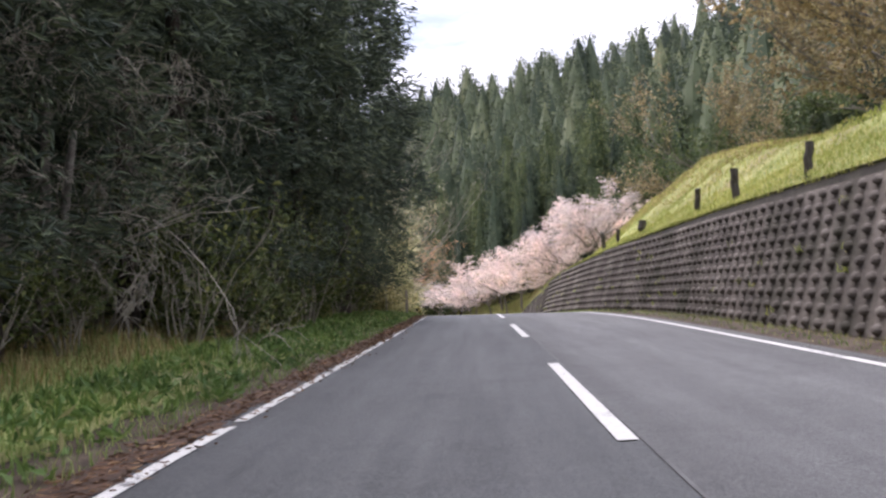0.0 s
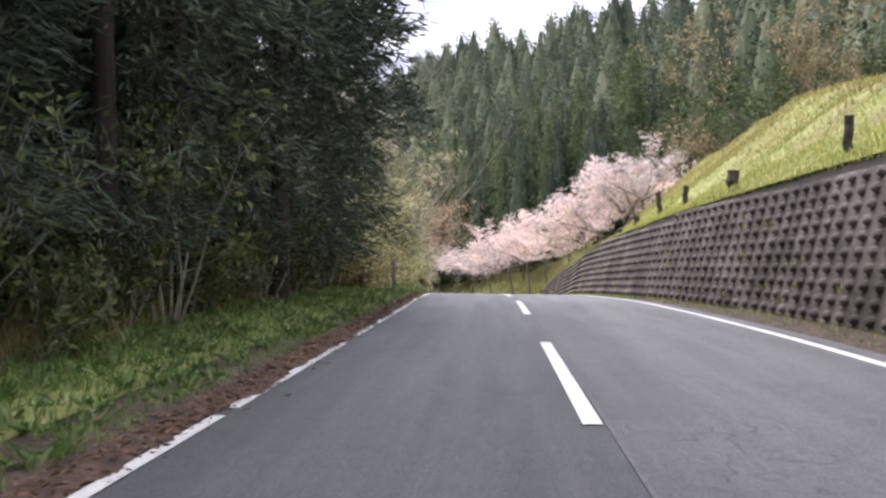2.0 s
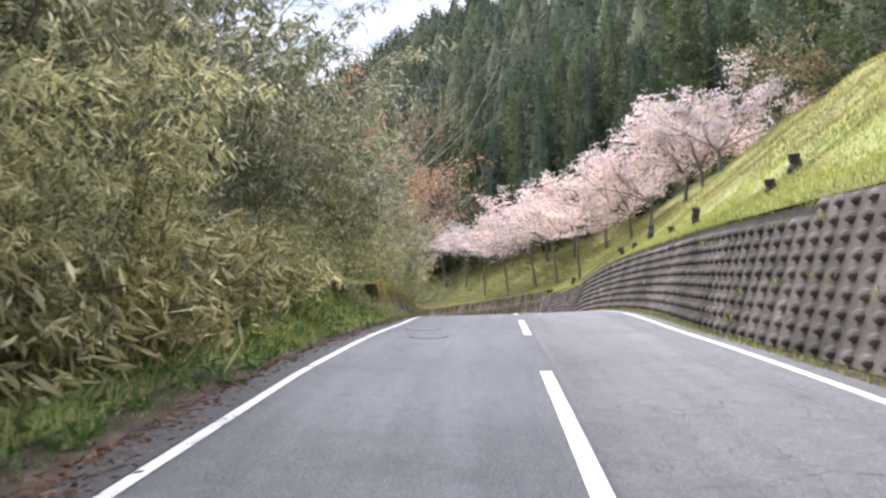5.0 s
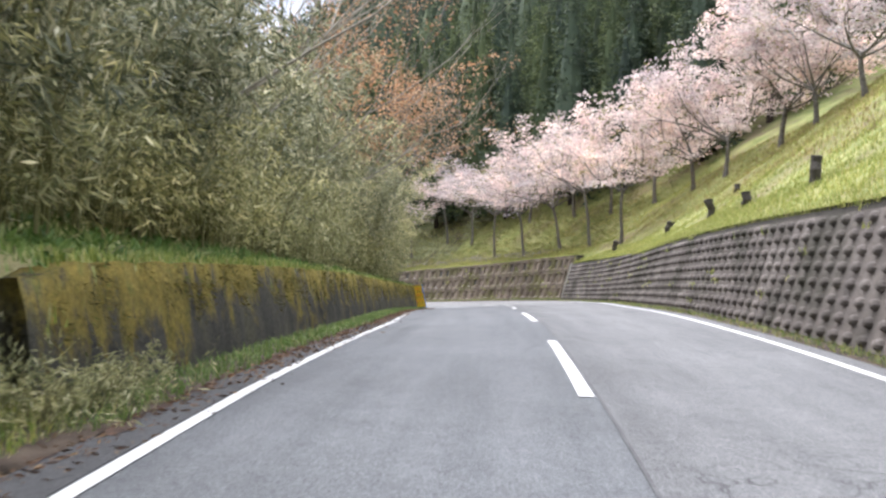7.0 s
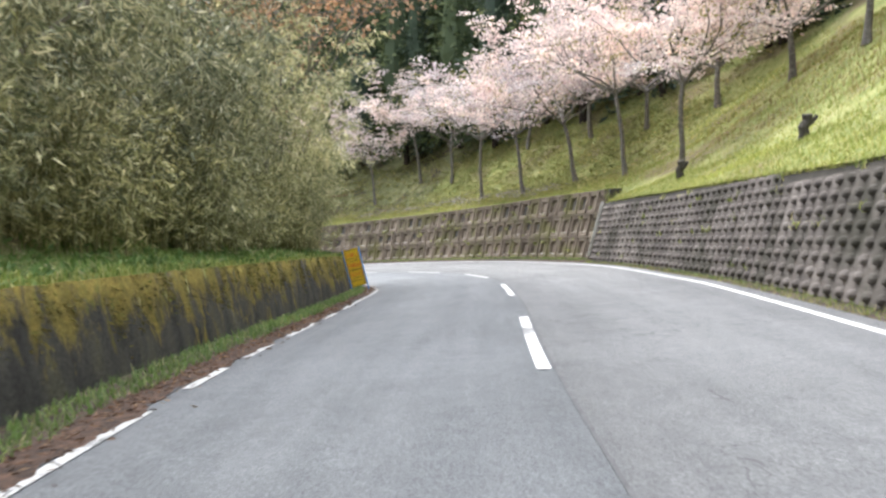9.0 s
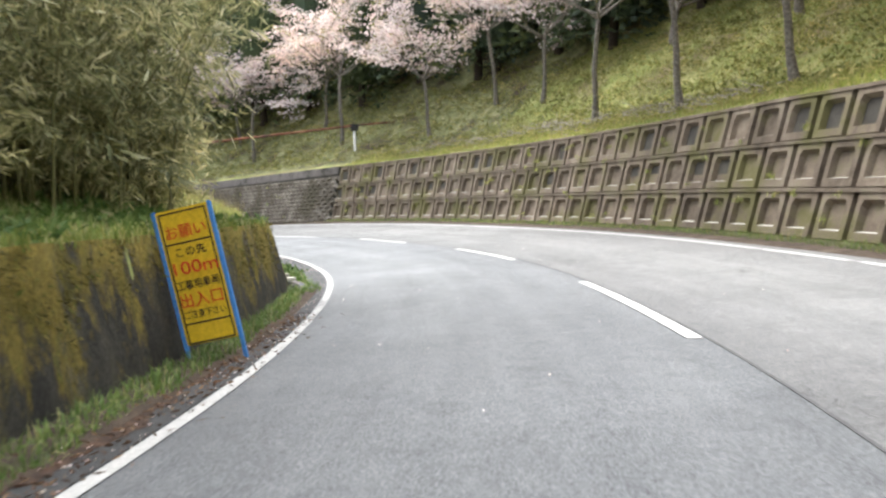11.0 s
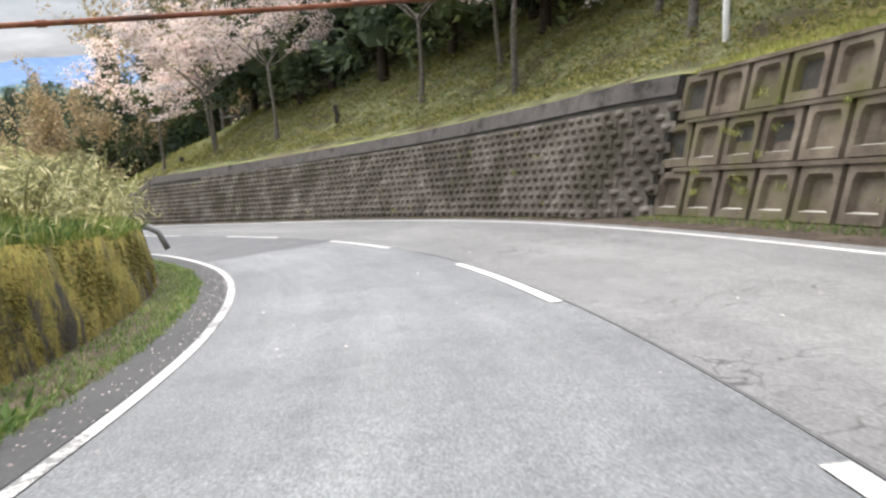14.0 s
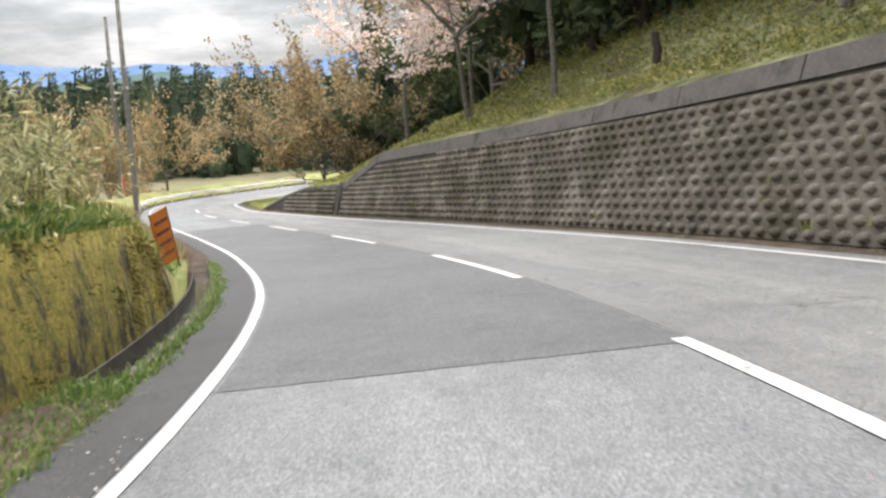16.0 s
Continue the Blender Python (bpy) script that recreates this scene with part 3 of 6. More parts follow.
def put(name, me, parent=None, label="", category="", group="", kind="", m=None):
    ob = new(name, me)
    if parent:
        ob.parent = parent
    if m is not None:
        ob.matrix_basis = m
    return tagged(ob, label, category, group, kind)


def grid_faces(rows, cols):
    i, j = np.meshgrid(np.arange(rows - 1), np.arange(cols - 1), indexing="ij")
    a = (i * cols + j).ravel()
    return np.stack([a, a + 1, a + cols + 1, a + cols], 1)


def bm_mesh(name, bm, mat, smooth=False):
    me = bpy.data.meshes.new(name)
    bm.to_mesh(me)
    bm.free()
    me.materials.append(mat)
    for p in me.polygons:
        p.use_smooth = smooth
    return me


def box_bm(lo, hi, bevel=0.0, bm=None):
    bm = bm or bmesh.new()
    c, d = (Vector(lo) + Vector(hi)) / 2, Vector(hi) - Vector(lo)
    r = bmesh.ops.create_cube(bm, size=1, matrix=Matrix.Translation(c) @ Matrix.Diagonal((*d, 1)))
    if bevel:
        es = list({e for v in r["verts"] for e in v.link_edges})
        bmesh.ops.bevel(bm, geom=es, offset=bevel, segments=2, affect="EDGES")
    return bm


def part(name, bm, mat, parent, label="", m=None, smooth=False):
    return put(name, bm_mesh(name, bm, mat, smooth), parent, label, m=m)


class Soup:
    """Gathers pieces of triangles into one mesh."""

    def __init__(self):
        self.v, self.f, self.n = [], [], 0

    def add(self, v, f):
        self.v.append(np.asarray(v, float))
        self.f.append(np.asarray(f, int) + self.n)
        self.n += len(v)

    def arrays(self):
        return np.concatenate(self.v), np.concatenate(self.f)

    def mesh(self, name, mat, smooth=False):
        v, f = self.arrays()
        return mesh_from(name, v, f, mat, smooth=smooth)


def tube(soup, pts, radii, sides=6):
    """A tapered limb along the points."""
    pts, radii = np.asarray(pts, float), np.asarray(radii, float)
    d = np.gradient(pts, axis=0)
    d /= np.linalg.norm(d, axis=1)[:, None] + 1e-9
    up = np.where(np.abs(d[:, 2:3]) > 0.9, np.array([[1.0, 0, 0]]), np.array([[0, 0, 1.0]]))
    a = np.cross(d, up)
    a /= np.linalg.norm(a, axis=1)[:, None] + 1e-9
    b = np.cross(d, a)
    t = np.arange(sides) * 2 * np.pi / sides
    v = pts[:, None] + radii[:, None, None] * (np.cos(t)[None, :, None] * a[:, None] + np.sin(t)[None, :, None] * b[:, None])
    q = []
    for i in range(len(pts) - 1):
        for j in range(sides):
            p0, p1 = i * sides + j, i * sides + (j + 1) % sides
            q += [(p0, p1, p1 + sides), (p0, p1 + sides, p0 + sides)]
    end = (len(pts) - 1) * sides
    q += [(end, end + j, end + j + 1) for j in range(1, sides - 1)]
    soup.add(v.reshape(-1, 3), q)


RNG = np.random.default_rng(7)


def unit(v):
    return v / (np.linalg.norm(v, axis=-1, keepdims=True) + 1e-9)


def blades(base, direction, length, width, fold=0.25):
    """Leaves: pointed diamonds with a slight fold, from arrays. Returns vertices and triangles."""
    n = len(base)
    d = unit(direction)
    side = unit(np.cross(d, unit(RNG.normal(size=(n, 3)))))
    nor = np.cross(d, side)
    length, width = np.broadcast_to(length, n)[:, None], np.broadcast_to(width, n)[:, None]
    mid = base + d * length * 0.45 + nor * width * fold
    v = np.stack([base, mid + side * width * 0.5, base + d * length, mid - side * width * 0.5], 1).reshape(-1, 3)
    k = (np.arange(n) * 4)[:, None]
    f = np.concatenate([k + [[0, 1, 2]], k + [[0, 2, 3]]])
    return v, f


def grass(base, height, width, lean=0.35, down=None, plain=False):
    """Grass blades that bend at half height; down: a direction in which they lean more."""
    n = len(base)
    a = RNG.uniform(0, 2 * np.pi, n)
    out = np.stack([np.cos(a), np.sin(a), np.zeros(n)], 1)
    ln = (np.abs(RNG.normal(0, lean, n)) + 0.1)[:, None]
    side = np.stack([-np.sin(a), np.cos(a), np.zeros(n)], 1)
    h, w = np.broadcast_to(height, n)[:, None], np.broadcast_to(width, n)[:, None]
    if down is not None:
        out = out + down
    up = np.array([[0, 0, 1.0]])
    m = base + up * h * 0.55 + out * ln * h * 0.3
    tip = base + up * h * (1 - 0.35 * ln) + out * ln * h * 1.0
    if plain:
        v = np.stack([base - side * w / 2, base + side * w / 2, tip], 1).reshape(-1, 3)
        return v, np.arange(3 * n).reshape(-1, 3)
    v = np.stack([base - side * w / 2, base + side * w / 2, m + side * w * 0.4, m - side * w * 0.4, tip], 1).reshape(-1, 3)
    k = (np.arange(n) * 5)[:, None]
    f = np.concatenate([k + [[0, 1, 2]], k + [[0, 2, 3]], k + [[3, 2, 4]]])
    return v, f


# ---- ground: one sheet with the road bed, verges, banks and hills ----
def land_sheet():
    S = np.concatenate([np.arange(-58, 48, 1.5), np.arange(47.0, 49.1, 0.3), np.arange(50, 96.5, 1.5), np.arange(96.6, 97.5, 0.35), np.array([97.6, 97.66, 97.78, 97.9]), np.arange(98.2, 103.7, 0.35), np.array([103.8, 103.86, 103.95, 104.1, 104.4]), np.arange(105, 126.5, 1.5), np.array([127.3, 127.9, 128.2, 128.6, 129.0, 129.4, 129.8]), np.arange(130.5, 140, 1.5), np.arange(140, 147, 0.5), np.arange(148, 200, 1.5), np.arange(201, 280, 3.0)])
    n = len(S)
    bl, hl, br, hr = base_left(S), height_left(S), base_right(S), height_right(S)
    cols, idx = [], []
    dl = [46, 38, 30, 24, 19, 15, 12, 9.5, 7.5, 6, 4.8, 3.8, 2.9, 2.2, 1.6, 1.0, 0.5, 0.0]
    for d in dl:
        cols.append(np.stack([S, bl - 0.2 * hl - 0.02 - d, hl - 0.02 + slope_left(S, d)], 1))
    deep = lerp(S, (97.9, 0), (98.3, 1), (102.6, 1), (103.6, 0), (135.6, 0), (136.2, 1), (149, 1), (151, 0))
    cols.append(np.stack([S, bl - 0.06, 0.02 * (1 - deep) - 0.34 * deep], 1))
    cols.append(np.stack([S, bl + 0.47, 0.02 * (1 - deep) - 0.34 * deep], 1))
    cols.append(np.stack([S, np.maximum(line_left(S) - 0.55, bl + 0.49), 0 * S + 0.0], 1))
    cols.append(np.stack([S, line_left(S) - 0.2, 0 * S - 0.05], 1))
    cols.append(np.stack([S, line_right(S) + 0.2, 0 * S - 0.05], 1))
    cols.append(np.stack([S, line_right(S) + 0.45, 0 * S + 0.01], 1))
    cols.append(np.stack([S, br + 0.06, 0 * S + 0.03], 1))
    cols.append(np.stack([S, br + 0.42, 0 * S - 0.22], 1))
    dr = [0.0, 0.5, 1.0, 1.6, 2.2, 3, 4, 5, 6, 7, 8, 9, 10, 11, 12, 13.5, 15, 18, 22, 27, 33, 40, 50, 62, 76, 92, 110]
    for d in dr:
        cols.append(np.stack([S, br + BATTER * hr + 0.40 + d * (1 - 0.35 / (1 + d)), hr - 0.02 + slope_right(S, d)], 1))
    C = np.array(cols)
    m = len(cols)
    p = at(C[:, :, 0].ravel(), C[:, :, 1].ravel(), C[:, :, 2].ravel())
    away = np.concatenate([np.full(n, max(0.0, min(1.0, d / 3))) for d in dl] + [np.zeros(n)] * 8 + [np.full(n, max(0.0, min(1.0, (d - 0.4) / 3))) for d in dr])
    p[:, 2] += away * (rough(p, 1.6, 0.09) + rough(p, 5.0, 0.22))
    grid = p.reshape(m, n, 3).transpose(1, 0, 2)
    f = grid_faces(n, m)
    fi = np.tile(np.arange(m - 1), n - 1)
    k0 = len(dl)
    mi = np.zeros(len(f), int)
    mi[(fi >= k0) & (fi <= k0 + 6)] = 1
    mi[(fi >= k0 - 6) & (fi < k0 - 1) & (np.repeat(S[:-1], m - 1) > 98.2) & (np.repeat(S[:-1], m - 1) < 102.4)] = 1
    # Past here the faces take the ground with tree shade in its colour.
    mi[(fi >= k0 + 9) & (np.repeat(S[:-1], m - 1) > 119)] = 3
    return grid.reshape(-1, 3), f[:, ::-1], mi


def far_land():
    """Coarse land out to the horizon: a valley floor with hills round it."""
    x = np.concatenate([-np.geomspace(60, 4200, 26)[::-1], np.linspace(-55, 60, 12), np.geomspace(65, 4200, 24)])
    y = np.concatenate([-np.geomspace(70, 4200, 22)[::-1], np.linspace(-60, 330, 40), np.geomspace(345, 4200, 26)])
    X, Y = np.meshgrid(x, y, indexing="ij")
    P = np.stack([X.ravel(), Y.ravel()], 1)
    z = -24.0 + 0 * P[:, 0]
    far = np.clip((np.hypot(P[:, 0] + 60, P[:, 1] - 150) - 160) / 200, 0, 1)
    z += far * np.abs(rough(P, 130, 16.0))
    z += np.clip((P[:, 0] - 10) / 120, 0, 1) * 26 * np.clip((230 - np.abs(P[:, 1] - 100)) / 90, 0, 1)
    z += np.clip((P[:, 1] - 205) / 120, 0, 1) * np.clip((P[:, 0] + 55) / 80, 0, 1) * 40
    return np.c_[P, z], grid_faces(len(x), len(y))[:, ::-1]


gv, gf, gi = land_sheet()
fv, ff = far_land()
ground_me = mesh_from("ground", np.concatenate([gv, fv]), np.concatenate([gf, ff + len(gv)]), [M_GROUND, M_SOIL, M_FIELD, M_HILLSIDE],
                      np.concatenate([gi, np.full(len(ff), 2)]), smooth=True)
put("ground", ground_me, label="grassy banks and hillside land with dry fields beyond", category="ground", kind="structure")


def ribbon(name, s0, s1, left, right, lift, mat, parent=None, step=1.0, thick=0.0, cross=2, **tags):
    """A strip that follows the road between two offsets, with its own thickness."""
    S = np.linspace(s0, s1, max(2, int(round((s1 - s0) / step)) + 1))
    lo = left(S) if callable(left) else np.full(len(S), left)
    hi = right(S) if callable(right) else np.full(len(S), right)
    w = np.linspace(0, 1, cross)
    v = [at(S, lo + (hi - lo) * u, lift) for u in w]
    if thick:
        v = [at(S, lo, lift - thick)] + v + [at(S, hi, lift - thick)]
    v = np.array(v).transpose(1, 0, 2)
    f = grid_faces(len(S), v.shape[1])[:, ::-1]
    return put(name, mesh_from(name, v.reshape(-1, 3), f, mat), parent, **tags)


road = new("road")
tagged(road, "two-lane asphalt road with worn white lines", "road", kind="structure")
lane_l = ribbon("left_lane", -58, 285, lambda s: line_left(s) - 0.32 - 0.25 * lerp(s, (29, 0), (34, 1)), 0.07, 0.0, M_ASPH_L, road, 1.0, 0.12, 9, label="dark coarse asphalt lane")
lane_r = ribbon("right_lane", -58, 285, 0.07, lambda s: line_right(s) + 0.35, 0.003, M_ASPH_R, road, 1.0, 0.12, 9, label="paler cracked asphalt lane")
for lane in (lane_l, lane_r):
    # Darkest by the cedar wood: its shade is put into the asphalt's colour.
    shade_fade = np.repeat(lerp(np.linspace(-58, 285, 344), (14, 0), (34, 0.46), (78, 0.5), (96, 1)), 11).astype(np.float32)
    lane.data.attributes.new("shade_fade", "FLOAT", "POINT").data.foreach_set("value", shade_fade)
    across = np.concatenate([[0], np.linspace(0, 1, 9), [1]])
    place = np.stack([np.repeat(np.linspace(-58, 285, 344), 11), np.tile(across, 344), np.full(344 * 11, 3.0 if lane is lane_r else 0.0)], 1)
    lane.data.attributes.new("lane_place", "FLOAT_VECTOR", "POINT").data.foreach_set("vector", place.astype(np.float32).ravel())
ribbon("seam", -58, 128, 0.065, 0.09, 0.006, M_SEAM, road, 0.5, label="dark tar seam between the lanes")
ribbon("patch", 134.85, 168, lambda s: line_left(s) + 0.09, lambda s: 0.05 + 0 * s, 0.005, M_ASPH_P, road, 1.0, 0.02, 3, label="darker relaid asphalt")
ribbon("patch", 30.0, 168, lambda s: line_left(s) - 0.56, lambda s: line_left(s) - 0.08, 0.006, M_ASPH_DARK, road, 1.0, 0.02, 2, label="dark asphalt shoulder")
ribbon("edge_line", 4, 285, lambda s: line_right(s) - 0.06, lambda s: line_right(s) + 0.065, 0.008, M_PAINT, road, 0.7, label="white edge line")
ribbon("edge_line", -58, 4, lambda s: line_right(s) - 0.06, lambda s: line_right(s) + 0.065, 0.008, M_PAINT, road, 0.7, label="white edge line")
# the left edge line is broken where needles and soil lie over it
for a, b, old in [(-58, -1.2, 0), (-1.1, 1.2, 0), (1.45, 10.4, 1), (10.7, 15.2, 1), (16.2, 17.6, 1), (18.2, 27.5, 1), (28.0, 35.4, 0), (35.5, 41.7, 0), (41.8, 66, 0), (66.3, 69.0, 1),
                  (70.0, 71.2, 1), (72.0, 73.2, 1), (74.2, 76.2, 1), (77.0, 78.4, 1), (79.5, 134.85, 1), (134.87, 285, 0)]:
    ribbon("edge_line", a, b, lambda s: line_left(s) - 0.052, lambda s: line_left(s) + 0.052, 0.009, M_PAINT_OLD if old else M_PAINT, road, 0.6, label="worn white edge line" if old else "white edge line")
for k in range(-5, 24):
    if k < 20:
        ribbon("centre_dash", 10 * k, 10 * k + 5, -0.085, 0.075 - 0.03, 0.0105, M_PAINT_OLD if k < 2 else M_PAINT, road, 0.5, label="white centre dash")

# soil and needle litter along the left edge
def ragged(s, amount, seed=0.0):
    return amount * (np.sin(s * 2.3 + seed) * np.sin(s * 0.7) + 0.5 * np.sin(s * 7.3 + seed * 2) + 0.4 * np.sin(s * 13.7 + seed) * np.sin(s * 3.1) + 0.3 * np.sin(s * 29.0 + seed * 3))


ribbon("needle_litter", -58, 48, lambda s: line_left(s) - lerp(s, (27, 0.4), (32, 0.7)) - ragged(s, 0.05, 1.0), lambda s: line_left(s) - lerp(s, (4, 0.1), (12, 0.02), (26, 0.04), (31, 0.47)) + ragged(s, 0.05), 0.0112, M_NEEDLES, None, 0.1,
       label="reddish-brown cedar needles lying along the road edge", category="needle litter", kind="stuff")
ribbon("needle_litter", 48, 92, lambda s: line_left(s) - 0.46 - ragged(s, 0.05, 2.0), lambda s: line_left(s) - lerp(s, (48, 0.36), (62, 0.3), (67, 0.05), (78, 0.04), (84, 0.26), (92, 0.3)) + ragged(s, 0.06, 4.0), 0.0112, M_NEEDLES, None, 0.1,
       label="brown leaf litter lying over the white edge line", category="leaf litter", kind="stuff")


def fallen_needles():
    """Single needle sprays and dead leaves strewn over the edge of the litter."""
    soup = Soup()
    M = leaf_material("dead_sprays", [(0.0, (0.05, 0.03, 0.02)), (0.5, (0.13, 0.07, 0.045)), (1.0, (0.27, 0.18, 0.11))], 0.8, 0.1)
    for s0, s1, n, mid, spread in ((-4, 48, 9000, -0.24, 0.14), (48, 94, 6500, -0.3, 0.16)):
        s = RNG.uniform(s0, s1, n)
        o = line_left(s) + mid - lerp(s, (28, 0.0), (33, 0.26), (47, 0.26), (50, 0.0)) + RNG.normal(0, spread, n)
        soup.add(*blades(at(s, o, 0.016), RNG.normal(0, 1, (n, 3)) * np.array([1, 1, 0.12]), RNG.uniform(0.03, 0.1, n), RNG.uniform(0.008, 0.022, n), 0.15))
    put("fallen_needles", soup.mesh("fallen_needles", M), label="dead cedar sprays and leaves strewn along the edge line", category="leaf litter", kind="stuff")


fallen_needles()


# fallen petals on the asphalt near the verge
def petals():
    soup = Soup()
    n = 1100
    s = RNG.uniform(84, 134, n)
    o = line_left(s) - 0.05 - np.abs(RNG.normal(0, 0.28, n)) + np.where(RNG.uniform(0, 1, n) < 0.12, RNG.uniform(0, 6, n), 0)
    soup.add(*blades(at(s, o, 0.018), RNG.normal(0, 1, (n, 3)) * np.array([1, 1, 0.05]), RNG.uniform(0.015, 0.032, n), 0.017, 0.1))
    put("fallen_petals", soup.mesh("fallen_petals", M_BLOSSOM), label="pale cherry petals fallen on the asphalt by the verge", category="petals", kind="stuff")


petals()


def manhole(s, o, r):
    root = new("manhole_cover")
    tagged(root, "round grey manhole cover sunk in the asphalt lane", "manhole cover", "manholes in the lane")
    p, q, w = at([s, s + 0.3, s], [o, o, o + 0.3], 0.006)
    x, y = Vector(w - p).normalized(), Vector(q - p).normalized()
    z = x.cross(y).normalized()
    root.matrix_basis = Matrix(((x.x, y.x, z.x, p[0]), (x.y, y.y, z.y, p[1]), (x.z, y.z, z.z, p[2]), (0, 0, 0, 1)))
    for name, r0, r1, h, mat in (("rim", r - 0.009, r, 0.003, M_LID), ("lid", 0.0, r - 0.03, 0.002, M_LID)):
        t = np.arange(40) * 2 * np.pi / 40
        c = np.stack([np.cos(t), np.sin(t), 0 * t], 1)
        v = np.concatenate([c * r0 + [0, 0, h], c * (r1 - 0.004) + [0, 0, h], c * r1 + [0, 0, -0.02]])
        f = [(k * 40 + i, k * 40 + 40 + i, k * 40 + 40 + (i + 1) % 40, k * 40 + (i + 1) % 40) for k in (0, 1) for i in range(40)]
        put(name, mesh_from(name, v, f, mat), root)


manhole(39.63, -1.63, 0.32)
manhole(41.65, -1.9, 0.34)

def wall_core(name, s0, s1, base, height, batter, side, mat, depth=0.45, inset=0.0, **tags):
    """Solid battered wall along the road; side +1: its face looks left."""
    S = np.linspace(s0, s1, max(3, int((s1 - s0) / 0.4)))
    b, h = base(S), height(S)
    rows = []
    for o, z in ((b + side * inset, 0 * S - 0.25), (b + side * (inset + batter * 0.5 * h), h * 0.5), (b + side * (inset + batter * h), h), (b + side * (inset + batter * h + depth), h), (b + side * (inset + depth + batter * h), h * 0 - 0.3)):
        rows.append(at(S, o, z))
    v = np.array(rows).transpose(1, 0, 2)
    f = grid_faces(len(S), 5)
    if side > 0:
        f = f[:, ::-1]
    n = len(S)
    extra = np.array([[3, 2, 1, 0], [(n - 1) * 5, (n - 1) * 5 + 1, (n - 1) * 5 + 2, (n - 1) * 5 + 3]])
    return put(name, mesh_from(name, v.reshape(-1, 3), np.concatenate([f, extra]), mat), **tags)


def stud_arrays(w, h, out, bx, bz):
    """One facing block: a flat plate with a steep-sided rounded boss, bx by bz in half-width."""
    v = []
    for k, y in ((1.0, 0.0), (0.997, -0.03)):
        for i in range(8):
            x, z = math.cos(i * math.pi / 4), math.sin(i * math.pi / 4)
            q = max(abs(x), abs(z))
            v.append((k * w / 2 * x / q, y, k * h / 2 * z / q))
    for k, y, drop in ((1.08, -0.031, 0), (0.94, -0.03 - 0.55 * out, 0.004), (0.7, -0.03 - 0.88 * out, 0.008), (0.28, -0.03 - out, 0.01)):
        for i in range(8):
            a = i * math.pi / 4
            v.append((k * bx * math.cos(a), y, k * bz * math.sin(a) - drop))
    f = []
    for k in range(5):
        for i in range(8):
            j = (i + 1) % 8
            f.append((k * 8 + i, k * 8 + j, k * 8 + 8 + j, k * 8 + 8 + i))
    f += [(40, 41, 42, 43), (40, 43, 44, 47), (44, 45, 46, 47)]
    return np.array(v, float), np.array(f)


def face_pose(s, base, batter, z, turn=1.0):
    """Pose on a battered wall's face: x along the wall, -y out to the road, z up the face."""
    p = at([s], [base(np.array([s]))[0] + batter * z], [z])[0]
    q = at([s + 0.2], [base(np.array([s + 0.2]))[0] + batter * z], [z])[0]
    x = Vector(q - p).normalized()
    t = heading([s])[0]
    r = Vector((t[1], -t[0], 0))
    up = (Vector((0, 0, 1)) + r * batter).normalized()
    y = up.cross(x).normalized()
    if y.dot(r) < 0:
        y, x = -y, -x
    up = x.cross(y)
    return Matrix(((x.x, y.x, up.x, p[0]), (x.y, y.y, up.y, p[1]), (x.z, y.z, up.z, p[2]), (0, 0, 0, 1)))


def studded(wall, s0, s1, w, h, base, height, top_gap, near, stagger, mat, out, bx, bz):
    sv, sf = stud_arrays(w, h * 1.046, out, bx, bz)
    me = mesh_from("block", sv, sf, mat)
    vs, fs, n = [], [], 0
    row = 0
    z = h / 2 + 0.03
    while z < 3.0:
        s = s0 + (w / 2 if (stagger and row % 2) else 0) + w / 2
        while s < s1 - w / 2:
            if z + h * 0.4 < float(height(np.array([s]))[0]) - top_gap:
                m = face_pose(s, base, BATTER, z)
                ends = at([s - w / 2, s + w / 2], base(np.array([s - w / 2, s + w / 2])) + BATTER * z, z)
                m = m @ Matrix.Diagonal((float(np.linalg.norm(ends[1] - ends[0])) / w * 1.001, RNG.uniform(0.95, 1.04), 1, 1))
                if near[0] <= s <= near[1]:
                    put("block", me, wall, m=m)
                else:
                    a = np.array(m)
                    vs.append(sv @ a[:3, :3].T + a[:3, 3])
                    fs.append(sf + n)
                    n += len(sv)
            s += w
        z += h
        row += 1
    if vs:
        put("block_field", mesh_from("block_field", np.concatenate(vs), np.concatenate(fs), mat), wall, kind="stuff")


h_a = lambda s: height_right(np.minimum(s, 94.4))
h_b = lambda s: height_right(np.clip(s, 95.6, 127.9))
h_c = lambda s: height_right(np.clip(s, 127.7, 190))

wall_1 = wall_core("wall_1", -45, 94.6, base_right, h_a, BATTER, 1, M_JOINT, label="retaining wall of dark bossed stone blocks below the grass slope", category="retaining wall", kind="structure")
cap = ribbon("coping", -45, 94.6, lambda s: base_right(s) + BATTER * h_a(s) - 0.035, lambda s: base_right(s) + BATTER * h_a(s) + 0.35, 0.0, M_BLOCK, wall_1, 1.0, label="weathered top edge")
for v_, h_ in zip(cap.data.vertices, np.repeat(h_a(np.linspace(-45, 94.6, 141)), 2)):
    v_.co.z += h_ + 0.012
wall_2 = wall_core("wall_2", 94.9, 128.1, base_right, h_b, BATTER, 1, M_JOINT, inset=0.16, label="retaining wall of three rows of framed concrete panels", category="retaining wall", kind="structure")
wall_3 = wall_core("wall_3", 128.12, 186, base_right, h_c, BATTER, 1, M_JOINT, label="retaining wall of staggered bossed blocks under a concrete coping", category="retaining wall", kind="structure")


